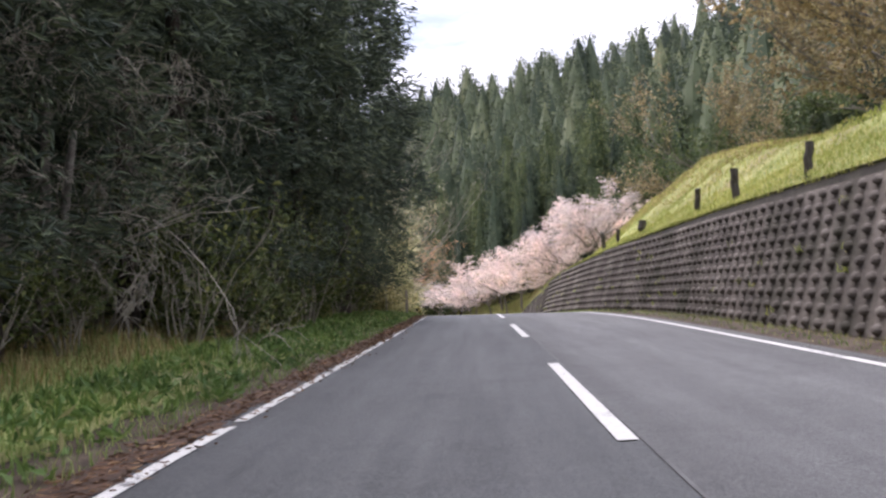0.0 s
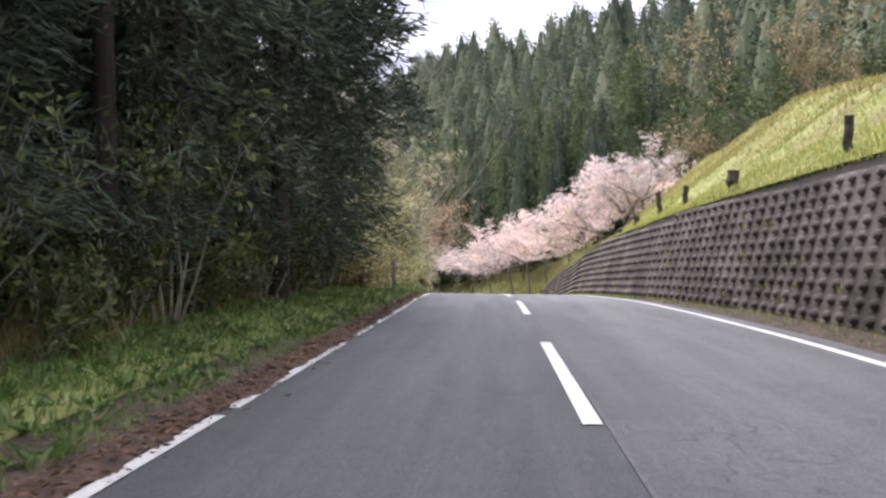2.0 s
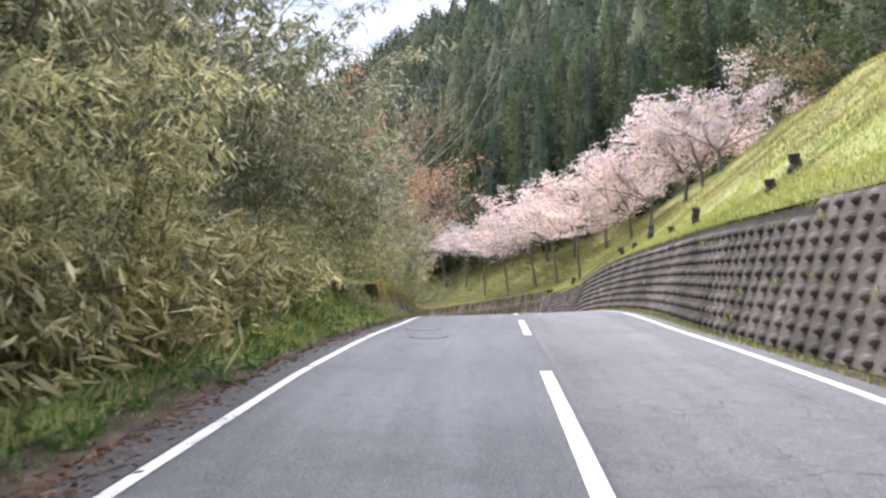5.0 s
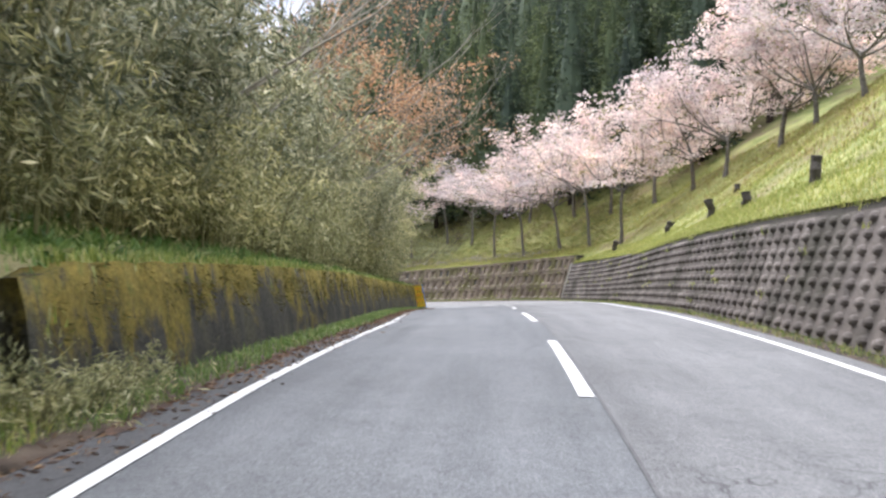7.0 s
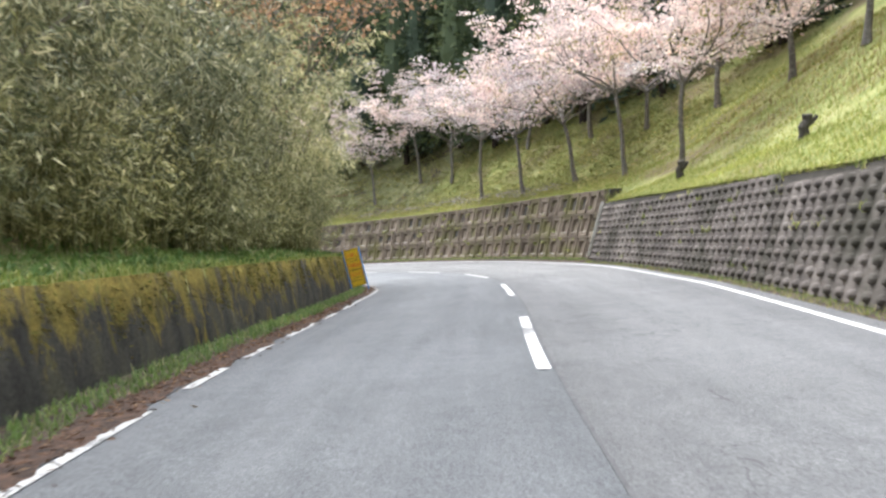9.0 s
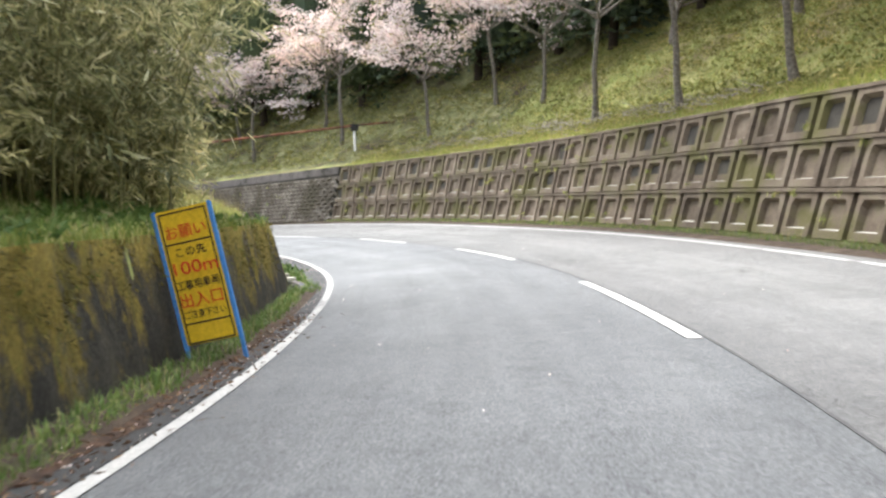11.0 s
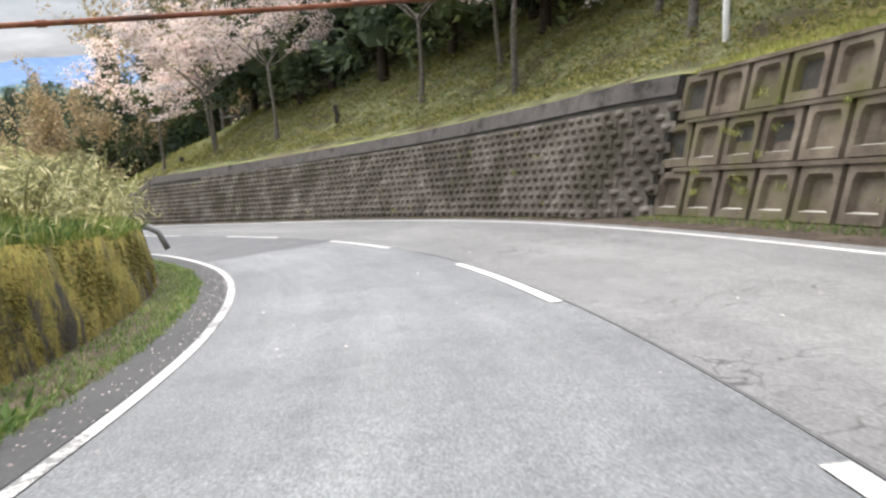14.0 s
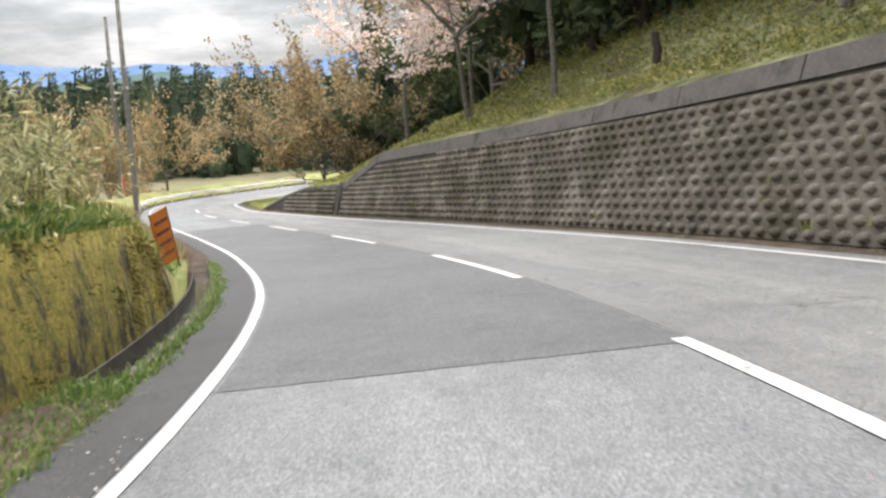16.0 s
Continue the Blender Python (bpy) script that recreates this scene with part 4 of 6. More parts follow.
def coping_bar(name, s0, s1, height, drop, mat, parent, proud=0.05):
    """Concrete band along a wall's top: front, top and underside."""
    S = np.linspace(s0, s1, max(3, int((s1 - s0) * 3)))
    b, h = base_right(S), height(S)
    rows = [at(S, b + BATTER * (h - drop) + 0.02, h - drop), at(S, b + BATTER * (h - drop) - proud, h - drop), at(S, b + BATTER * h - proud, h + 0.03),
            at(S, b + BATTER * h + 0.38, h + 0.03), at(S, b + BATTER * h + 0.38, h - 0.25)]
    v = np.array(rows).transpose(1, 0, 2)
    return put(name, mesh_from(name, v.reshape(-1, 3), grid_faces(len(S), 5)[:, ::-1], mat), parent, "stained concrete coping")


for k in range(11):
    coping_bar("coping", 128.14 + k * 3.295, 128.14 + (k + 1) * 3.295 - 0.03, h_c, 0.36, M_COPING, wall_3)
coping_bar("coping", 164.5, 168.6, h_c, 0.3, M_COPING, wall_3)
coping_bar("coping", 168.7, 186, h_c, 0.12, M_COPING, wall_3)
part("pilaster", box_bm((-0.3, -0.06, -0.3), (0.3, 0.3, 1.45), 0.02), M_MOSS, wall_3, "moss-stained concrete pilaster", m=face_pose(169.0, base_right, BATTER, 0.1))


def panel_arrays(w, h):
    """A framed facing panel: raised border, sloped reveals, a recessed field with an arched shoulder and a sill."""
    def ring(x, z0, z1, y):
        return [(-x, y, z0), (x, y, z0), (x, y, z1 - 0.1), (x * 0.82, y, z1), (-x * 0.82, y, z1), (-x, y, z1 - 0.1)]
    v = ring(w / 2, 0, h, 0.16) + ring(w / 2 - 0.012, 0.012, h - 0.012, 0.0) + ring(w / 2 - 0.15, 0.17, h - 0.14, 0.0) + ring(w / 2 - 0.18, 0.222, h - 0.19, 0.13)
    v[2] = (w / 2, 0.16, h); v[5] = (-w / 2, 0.16, h); v[8] = (w / 2 - 0.012, 0, h - 0.012); v[11] = (-w / 2 + 0.012, 0, h - 0.012)
    f = []
    for k in (0, 6, 12):
        for i in range(6):
            j = (i + 1) % 6
            f.append((k + i, k + j, k + 6 + j, k + 6 + i))
    f += [(18, 19, 20, 21), (18, 21, 22, 23)]
    return np.array(v, float), np.array(f)


PW = 1.0
pv, pf = panel_arrays(PW - 0.02, 0.9)
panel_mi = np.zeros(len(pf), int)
# Upward sill face: light from above is put in as a paler material.
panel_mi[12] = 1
panel_me = mesh_from("panel", pv, pf, [M_PANEL, M_PALE_LIT_SILL], panel_mi)
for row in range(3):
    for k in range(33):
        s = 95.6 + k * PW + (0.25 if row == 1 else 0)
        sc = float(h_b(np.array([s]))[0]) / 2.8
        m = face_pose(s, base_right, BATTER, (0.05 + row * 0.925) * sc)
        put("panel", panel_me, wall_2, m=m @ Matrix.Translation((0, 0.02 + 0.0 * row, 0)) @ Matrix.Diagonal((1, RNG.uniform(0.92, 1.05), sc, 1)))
    coping_bar("ledge", 95.2, 127.7, lambda s, r=row: h_b(s) * (r + 1) / 3.02, 0.04, M_PANEL, wall_2, 0.015)
part("drain_pipe", box_bm((-0.05, -0.1, 0.0), (0.05, 0.02, 2.2), 0.03), M_PALE_LIT_SILL, wall_2, "pale plastic drain pipe", m=face_pose(94.75, base_right, BATTER, 0.15))


# ---- mossy walls and the ditch on the other side ----
def left_wall(name, s0, s1, label, mat):
    S = np.concatenate([[s0], np.linspace(s0 + 0.02, s1 - 0.02, max(4, int((s1 - s0) / 0.4))), [s1]])
    b, h = base_left(S), np.maximum(height_left(S), 0.9)
    zs = [-0.3, 0.25, 0.5, 0.75, 1.0, 1.0, 0.4]
    rise = [0.0, 0.25, 0.5, 0.75, 1.0, 1.0, 0.4]
    back = [0, 0, 0, 0, 0, 0.32, 0.32]
    v = []
    for z, d in zip(zs, back):
        zz = h * z if z > 0 else 0 * S + z
        v.append(at(S, b - 0.2 * np.maximum(zz, 0) - d, zz + (0.012 if d == 0 and z == 1.0 else 0)))
    v = np.array(v).transpose(1, 0, 2)
    n = len(S)
    flat = v.reshape(-1, 3)
    amp = np.tile([0.02, 0.035, 0.035, 0.035, 0.03, 0.02, 0.0], n)
    flat = flat + (amp * np.sin(flat[:, 0] * 5.1 + flat[:, 1] * 7.7 + flat[:, 2] * 4.3))[:, None] * np.array([[1.0, 0.3, 0.4]])
    caps = np.array([[0, 1, 2, 3], [3, 4, 5, 0], [(n - 1) * 7 + k for k in (3, 2, 1, 0)], [(n - 1) * 7 + k for k in (0, 5, 4, 3)]])
    me = mesh_from(name, flat, np.concatenate([grid_faces(n, 7), caps]), mat, smooth=True)
    me.attributes.new("rise", "FLOAT", "POINT").data.foreach_set("value", np.tile(np.array(rise, np.float32), n))
    return put(name, me, label=label, category="retaining wall", kind="structure")


left_wall("wall_4", 48.3, 97.8, "low concrete wall overgrown with ochre moss beside the road", M_MOSS)
left_wall("wall_5", 103.74, 142.4, "curved concrete wall covered in yellow-green moss", M_MOSS_FULL)



def return_wall(s0, o0, o1, height):
    """The mossy wall's end, turned away from the road to hold the mound."""
    O = np.linspace(o0, o1, 26)
    rows, rise = [], []
    for z, back in ((-0.3, 0), (0.3, 0), (0.6, 0), (0.9, 0), (1.0, 0), (1.0, 0.3), (0.3, 0.3)):
        zz = height * z if z > 0 else z
        wave = 0.025 * np.sin(O * 3.1 + z * 4) + 0.02 * np.sin(O * 7.3)
        rows.append(at(s0 + 0.12 * max(z, 0) + back + wave * (back == 0), O, zz + 0.03 * np.sin(O * 2.0)))
        rise += [max(z, 0.0)]
    v = np.array(rows).transpose(1, 0, 2).reshape(-1, 3)
    me = mesh_from("wall_6", v, grid_faces(len(O), 7)[:, ::-1], M_MOSS, smooth=True)
    me.attributes.new("rise", "FLOAT", "POINT").data.foreach_set("value", np.tile(np.array(rise, np.float32), len(O)))
    put("wall_6", me, label="dark mossy concrete wall end holding the grassy mound", category="retaining wall", kind="structure")


return_wall(103.72, float(base_left(104.0)) - 0.02, -13.0, 1.25)


def moss_tufts():
    """Shaggy cushions of moss and hanging straw on the faces of the mossy walls."""
    soup = Soup()
    rng = np.random.default_rng(57)
    for s0, s1, n, low in ((48.6, 97.6, 420, 0.45), (104.2, 142.2, 620, 0.05)):
        sc, zc = rng.uniform(s0, s1, n), rng.uniform(low, 1.0, n) ** 0.8
        for s_, z_ in zip(sc, zc):
            k = int(rng.integers(12, 34))
            ss = s_ + rng.normal(0, 0.09, k)
            zz = np.clip(z_ * height_left(ss) + rng.normal(0, 0.1, k), 0.03, height_left(ss))
            p = at(ss, base_left(ss) - 0.2 * zz - 0.01, zz)
            t = heading(ss)
            out = np.stack([t[:, 1], -t[:, 0], 0 * ss], 1)
            soup.add(*blades(p, out * 0.7 + rng.normal(0, 0.45, (k, 3)) + np.array([[0, 0, -0.55]]), rng.uniform(0.03, 0.085, k), rng.uniform(0.012, 0.024, k)))
    put("wall_moss", soup.mesh("wall_moss", M_MOSS_TUFT), label="shaggy ochre and olive moss cushions on the low walls", category="moss", kind="stuff")


moss_tufts()

ditch = new("ditch")
tagged(ditch, "narrow concrete roadside ditch with water in it", "ditch", kind="structure")
dl0, dl1 = (lambda s: base_left(s) + 0.06), (lambda s: base_left(s) + 0.42)
for a_, b_ in ((98.2, 102.8), (136.0, 150)):
    ribbon("kerb", a_, b_, dl1, lambda s: base_left(s) + 0.53, 0.0, M_COPING, ditch, 0.8, 0.35)
    if a_ < 110:
        ribbon("ditch_side", a_, b_, lambda s: base_left(s) - 0.02, dl0, 0.03, M_COPING, ditch, 0.8, 0.35)
    ribbon("ditch_lining", a_, b_, lambda s: base_left(s) + 0.06, lambda s: base_left(s) + 0.09, -0.02, M_JOINT, ditch, 0.8, 0.33, label="dark ditch lining")
    ribbon("ditch_lining", a_, b_, lambda s: base_left(s) + 0.39, lambda s: base_left(s) + 0.42, -0.03, M_JOINT, ditch, 0.8, 0.33, label="dark ditch lining")
    ribbon("water", a_, b_, dl0, dl1, -0.24, M_WATER, ditch, 0.8, label="shallow water")
for s in (100.85, 102.4):
    m = face_pose(s, lambda q: base_left(q) + 0.1, 0.0, 0.05)
    slab = put("drain_cover", bm_mesh("drain_cover", box_bm((-0.17, -0.12, -0.03), (0.17, 0.42, 0.03), 0.01), M_PALE_LIT_SILL), label="pale concrete slab across the ditch", category="drain cover", group="ditch covers", m=m)
pl = new("marker_post")
tagged(pl, "short pale concrete marker post in the grass", "post")
pl.matrix_basis = Matrix.Translation(at([103.25], [-5.75], [0.05])[0])
part("shaft", box_bm((-0.05, -0.05, -0.2), (0.05, 0.05, 0.58), 0.012), M_PALE_LIT_SILL, pl)
st_ = Soup()
tube(st_, [(-0.03, 0, 0.5), (-0.28, 0.05, 0.24), (-0.5, 0.08, 0.02)], [0.014, 0.014, 0.014], 6)
put("stay", st_.mesh("stay", M_TWIG), pl)

# grey drain pipe that comes out over the mossy wall
sp = Soup()
e0 = at([133.9], [-5.4], [1.22])[0]
e1 = at([133.7], [-4.82], [1.16])[0]
e2 = at([133.55], [-4.42], [0.96])[0]
e3 = at([133.45], [-4.26], [0.55])[0]
tube(sp, [e0, e1, (e1 + e2) / 2 + np.array([0, 0, 0.05]), e2, e3], [0.072] * 5, 14)
put("drain_pipe", sp.mesh("drain_pipe", M_GREY_PIPE, True), label="grey corrugated drain pipe bent over the mossy wall", category="pipe")

# ---- grass and verge growth ----
def scatter(s0, s1, lo, hi, count):
    s = RNG.uniform(s0, s1, count)
    u = RNG.uniform(0, 1, count)
    return s, lo(s) + (hi(s) - lo(s)) * u


def left_height(s, o):
    b, h = base_left(s), height_left(s)
    d = np.maximum(b - 0.2 * h - o, 0)
    return np.where(o < b, h + slope_left(s, d), 0.0)


def right_height(s, o):
    b, h = base_right(s), height_right(s)
    d = np.maximum(o - b - BATTER * h, 0)
    return np.where(o > b + BATTER * h * 0.5, h + slope_right(s, d), 0.0)


def ground_at(s, o, sink=0.04):
    z = np.where(np.asarray(o) < 0, left_height(s, o), right_height(s, o))
    p = at(s, o, z)
    d = np.where(np.asarray(o) < 0, base_left(s) - 0.2 * height_left(s) - o, o - base_right(s) - BATTER * height_right(s) - 0.4)
    p[:, 2] += np.clip(d / 3, 0, 1) * (rough(p, 1.6, 0.09) + rough(p, 5.0, 0.22)) - sink
    return p


def lawn(name, areas, mat, label, category="grass", plain=False):
    soup = Soup()
    for s0, s1, lo, hi, count, h0, h1, w in areas:
        s, o = scatter(s0, s1, lo, hi, count)
        soup.add(*grass(ground_at(s, o), RNG.uniform(h0, h1, count), w, 0.45, None, plain))
    return put(name, soup.mesh(name, mat), label=label, category=category, kind="stuff")


lawn("verge_grass", [
    (-8, 48, lambda s: line_left(s) - 2.6, lambda s: line_left(s) - lerp(s, (28, 0.45), (32, 0.62)) + ragged(s, 0.05, 5.0), 46000, 0.05, 0.18, 0.011),
    (-8, 48, lambda s: line_left(s) - 4.2, lambda s: line_left(s) - 1.6, 13000, 0.08, 0.30, 0.018),
    (48, 98, lambda s: base_left(s) + 0.02, lambda s: line_left(s) - 0.4 + ragged(s, 0.05, 6.0), 19000, 0.04, 0.2, 0.014),
    (97, 104, lambda s: base_left(s) + 0.55, lambda s: line_left(s) - 0.45, 700, 0.05, 0.2, 0.014),
    (104, 130, lambda s: base_left(s) + 0.5, lambda s: line_left(s) - 0.5, 6000, 0.03, 0.13, 0.012),
    (103, 136, lambda s: base_left(s) + 0.03, lambda s: line_left(s) - 0.55 + ragged(s, 0.08, 7.0), 17000, 0.03, 0.16, 0.014),
    (126, 150, lambda s: base_left(s) + 0.42, lambda s: line_left(s) - 0.5 + ragged(s, 0.06, 8.0), 9000, 0.03, 0.13, 0.012),
    (-20, 94, lambda s: line_right(s) + 0.42, lambda s: base_right(s) + 0.02, 8000, 0.04, 0.17, 0.014),
    (95, 128, lambda s: line_right(s) + 0.75, lambda s: base_right(s) + 0.05, 7000, 0.05, 0.2, 0.014),
    (128, 180, lambda s: line_right(s) + 0.45, lambda s: base_right(s) + 0.02, 2600, 0.03, 0.12, 0.014),
], M_GRASS, "fresh green grass along the road edges and wall tops")
lawn("ledge_grass", [
    (48.6, 97.6, lambda s: base_left(s) - 2.6, lambda s: base_left(s) - 0.25, 30000, 0.05, 0.2, 0.02),
    (97.9, 103.7, lambda s: base_left(s) - 0.55, lambda s: base_left(s) - 0.04, 2600, 0.06, 0.24, 0.02),
    (101.6, 103.7, lambda s: base_left(s) - 3.2, lambda s: base_left(s) - 0.4, 4200, 0.08, 0.28, 0.02),
    (98.2, 101.6, lambda s: base_left(s) - 3.0, lambda s: base_left(s) - 0.5, 500, 0.05, 0.16, 0.02),
    (104, 150, lambda s: base_left(s) - 3.5, lambda s: base_left(s) - 0.2, 26000, 0.08, 0.3, 0.02),
], M_GRASS, "green grass on the ledge above the mossy walls", plain=True)


def weeds():
    soup = Soup()
    for s0, s1, lo, hi, n in ((-10, 48, lambda s: line_left(s) - 2.4, lambda s: line_left(s) - 0.5, 900), (48, 97, lambda s: base_left(s) - 2.2, lambda s: base_left(s) - 0.3, 500),
                              (97, 118, lambda s: base_left(s) - 3.0, lambda s: line_left(s) - 0.5, 420), (118, 146, lambda s: base_left(s) - 2.5, lambda s: base_left(s) - 0.3, 350),
                              (120, 145, lambda s: base_left(s) - 0.95, lambda s: base_left(s) - 0.31, 750)):
        s, o = scatter(s0, s1, lo, hi, n)
        keep = ~((o > base_left(s) - 0.3) & (o < base_left(s) + 0.5) & (s > 48))
        p = ground_at(s[keep], o[keep], 0.0)
        k = 9
        base = np.repeat(p, k, 0) + RNG.normal(0, 0.06, (len(p) * k, 3)) * np.array([1, 1, 0.3]) + np.array([[0, 0, 0.03]])
        soup.add(*blades(base, RNG.normal(0, 1, (len(base), 3)) * np.array([1, 1, 0.3]) + np.array([[0, 0, 0.7]]), RNG.uniform(0.08, 0.2, len(base)), RNG.uniform(0.03, 0.07, len(base))))
    put("verge_weeds", soup.mesh("verge_weeds", M_GRASS), label="broad-leaved green weeds among the verge grass", category="weeds", kind="stuff")


weeds()
top_r = lambda s: base_right(s) + BATTER * height_right(s) + 0.05
lawn("slope_grass", [
    (-10, 96, lambda s: top_r(s) - 0.04, lambda s: top_r(s) + 2.5, 62000, 0.06, 0.17, 0.02),
    (-10, 94, lambda s: top_r(s) - 0.1, lambda s: top_r(s) + 0.12, 14000, 0.05, 0.16, 0.016),
    (-10, 98, lambda s: top_r(s) + 2, lambda s: top_r(s) + 11, 110000, 0.06, 0.17, 0.026),
    (95, 128, top_r, lambda s: top_r(s) + 1.6, 15000, 0.07, 0.2, 0.025),
    (96, 121, lambda s: top_r(s) + 1.2, lambda s: top_r(s) + 9, 16000, 0.06, 0.17, 0.03),
    (168, 215, lambda s: line_right(s) + 0.5, lambda s: line_right(s) + 14, 17000, 0.08, 0.22, 0.035),
], M_GRASS_SUN, "sunlit mown grass with dry straw on the steep slope", plain=True)
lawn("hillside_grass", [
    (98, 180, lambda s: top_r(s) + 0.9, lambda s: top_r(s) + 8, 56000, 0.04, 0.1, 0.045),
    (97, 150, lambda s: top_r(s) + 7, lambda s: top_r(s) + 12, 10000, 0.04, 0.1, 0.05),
], M_GRASS_OLIVE, "olive hillside sward, colour dulled for the shade under the cherries", plain=True)
lawn("wall_top_grass", [
    (112, 143, lambda s: base_left(s) - 1.7, lambda s: base_left(s) - 0.28, 6000, 0.1, 0.36, 0.02),
    (104, 143, lambda s: base_left(s) - 0.6, lambda s: base_left(s) - 0.2, 5000, 0.08, 0.3, 0.02),
    (104, 113, lambda s: base_left(s) - 1.9, lambda s: base_left(s) - 0.28, 2600, 0.1, 0.3, 0.02),
    (49, 97, lambda s: base_left(s) - 0.55, lambda s: base_left(s) - 0.2, 4500, 0.05, 0.2, 0.016),
], M_GRASS_SUN, "long green grass hanging over the wall top")
lawn("wall_foot_grass", [
    (-9, 94, lambda s: base_right(s) - 0.3, lambda s: base_right(s) + 0.03, 9000, 0.04, 0.2, 0.016),
    (95, 128, lambda s: base_right(s) - 0.45, lambda s: base_right(s) + 0.08, 5000, 0.04, 0.22, 0.016),
    (128, 176, lambda s: base_right(s) - 0.2, lambda s: base_right(s) + 0.03, 3000, 0.03, 0.12, 0.014),
    (-9, 94, lambda s: line_right(s) + 0.4, lambda s: base_right(s), 4000, 0.03, 0.1, 0.014),
], M_GRASS_SUN, "yellow-green weeds along the foot of the retaining walls", plain=True)


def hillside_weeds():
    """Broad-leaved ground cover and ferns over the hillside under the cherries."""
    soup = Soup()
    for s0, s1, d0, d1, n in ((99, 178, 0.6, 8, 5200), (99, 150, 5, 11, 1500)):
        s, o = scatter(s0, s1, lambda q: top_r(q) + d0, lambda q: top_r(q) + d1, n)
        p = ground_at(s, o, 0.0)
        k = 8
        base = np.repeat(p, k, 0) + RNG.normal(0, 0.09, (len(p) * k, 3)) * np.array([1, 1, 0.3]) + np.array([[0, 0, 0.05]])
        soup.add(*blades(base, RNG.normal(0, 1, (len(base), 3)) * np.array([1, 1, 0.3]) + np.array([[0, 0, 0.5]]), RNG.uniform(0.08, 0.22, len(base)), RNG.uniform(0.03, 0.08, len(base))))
    put("hillside_weeds", soup.mesh("hillside_weeds", M_GRASS_OLIVE), label="dull green hillside ground cover with the shade in its colour", category="weeds", kind="stuff")


hillside_weeds()


def brushwood():
    """Cut branches and straw left in a band above the framed wall."""
    soup = Soup()
    rng = np.random.default_rng(63)
    for k in range(420):
        s_ = rng.uniform(103, 124)
        o_ = float(top_r(np.array([s_]))[0]) + 1.3 + 0.25 * math.sin(s_) + rng.normal(0, 0.28)
        p = ground_at(np.array([s_]), np.array([o_]), 0.0)[0] + np.array([0, 0, rng.uniform(0.02, 0.2)])
        d = unit(np.array(heading([s_])[0]) * rng.choice([-1, 1]) + rng.normal(0, 0.5, 3) * np.array([1, 1, 0.4]))
        L = rng.uniform(0.25, 0.9)
        tube(soup, [p, p + d * L * 0.5 + rng.normal(0, 0.03, 3), p + d * L], [rng.uniform(0.008, 0.022), 0.01, 0.005], 4)
    put("brushwood", soup.mesh("brushwood", M_TWIG), label="grey cut branches lying on the grass above the wall", category="brushwood", kind="stuff")


brushwood()


def wall_tufts():
    """Small plants that have rooted in the joints of the bossed wall."""
    soup = Soup()
    rng = np.random.default_rng(77)
    for s0, s1, n, h_f in ((2, 94, 130, 2.1), (96, 127, 70, 2.6), (130, 165, 40, 2.2)):
        for k in range(n):
            s_, z_ = rng.uniform(s0, s1), rng.uniform(0.2, h_f)
            p = at([s_], [float(base_right(np.array([s_]))[0]) + BATTER * z_ - 0.04], [z_])[0]
            m_ = int(rng.integers(10, 26))
            soup.add(*grass(p + rng.normal(0, 0.05, (m_, 3)) * np.array([1, 1, 0.6]), rng.uniform(0.05, 0.16, m_), 0.016, 0.8))
    put("wall_tufts", soup.mesh("wall_tufts", M_GRASS_SUN), label="small grass tufts rooted in the wall joints", category="weeds", kind="stuff")


wall_tufts()
lawn("bank_grass", [
    (36, 48.7, lambda s: line_left(s) - 3.4, lambda s: line_left(s) - 0.6, 16000, 0.06, 0.22, 0.018),
    (98.2, 103.7, lambda s: base_left(s) - 6.5, lambda s: base_left(s) - 3.2, 2200, 0.06, 0.22, 0.018),
], M_GRASS_SUN, "bright yellow-green grass on the roadside bank", plain=True)
lawn("mound_grass", [
    (103.98, 107, lambda s: base_left(s) - 9.0, lambda s: base_left(s) - 0.3, 15000, 0.15, 0.45, 0.018),
    (107, 113, lambda s: base_left(s) - 9.0, lambda s: base_left(s) - 0.3, 12000, 0.2, 0.5, 0.018),
    ], M_GRASS_SUN, "long pale green grass on the mound above the wall end")
lawn("dry_grass", [
    (104.05, 113, lambda s: base_left(s) - 5.0, lambda s: base_left(s) - 0.3, 5000, 0.25, 0.75, 0.014),
    (-20, 30, lambda s: line_left(s) - 6.0, lambda s: line_left(s) - 2.4, 9000, 0.15, 0.5, 0.015),
    (20, 96, lambda s: top_r(s) + 4, lambda s: top_r(s) + 11, 22000, 0.1, 0.26, 0.035),
    (95, 128, lambda s: top_r(s) + 0.3, lambda s: top_r(s) + 2.2, 4500, 0.1, 0.3, 0.018),
    (-9, 24, lambda s: line_left(s) - 5.6, lambda s: line_left(s) - 2.6, 9000, 0.12, 0.4, 0.02),
    (62, 86, lambda s: line_left(s) - 0.6, lambda s: line_left(s) - 0.1, 1200, 0.02, 0.07, 0.012),
    (104, 150, lambda s: base_left(s) - 4.5, lambda s: base_left(s) - 0.8, 7000, 0.25, 0.75, 0.016),
    (150, 200, lambda s: line_left(s) - 9, lambda s: line_left(s) - 1.0, 14000, 0.2, 0.7, 0.025),
], M_GRASS_DRY, "dry straw-coloured grass among the green", "dry grass", plain=True)


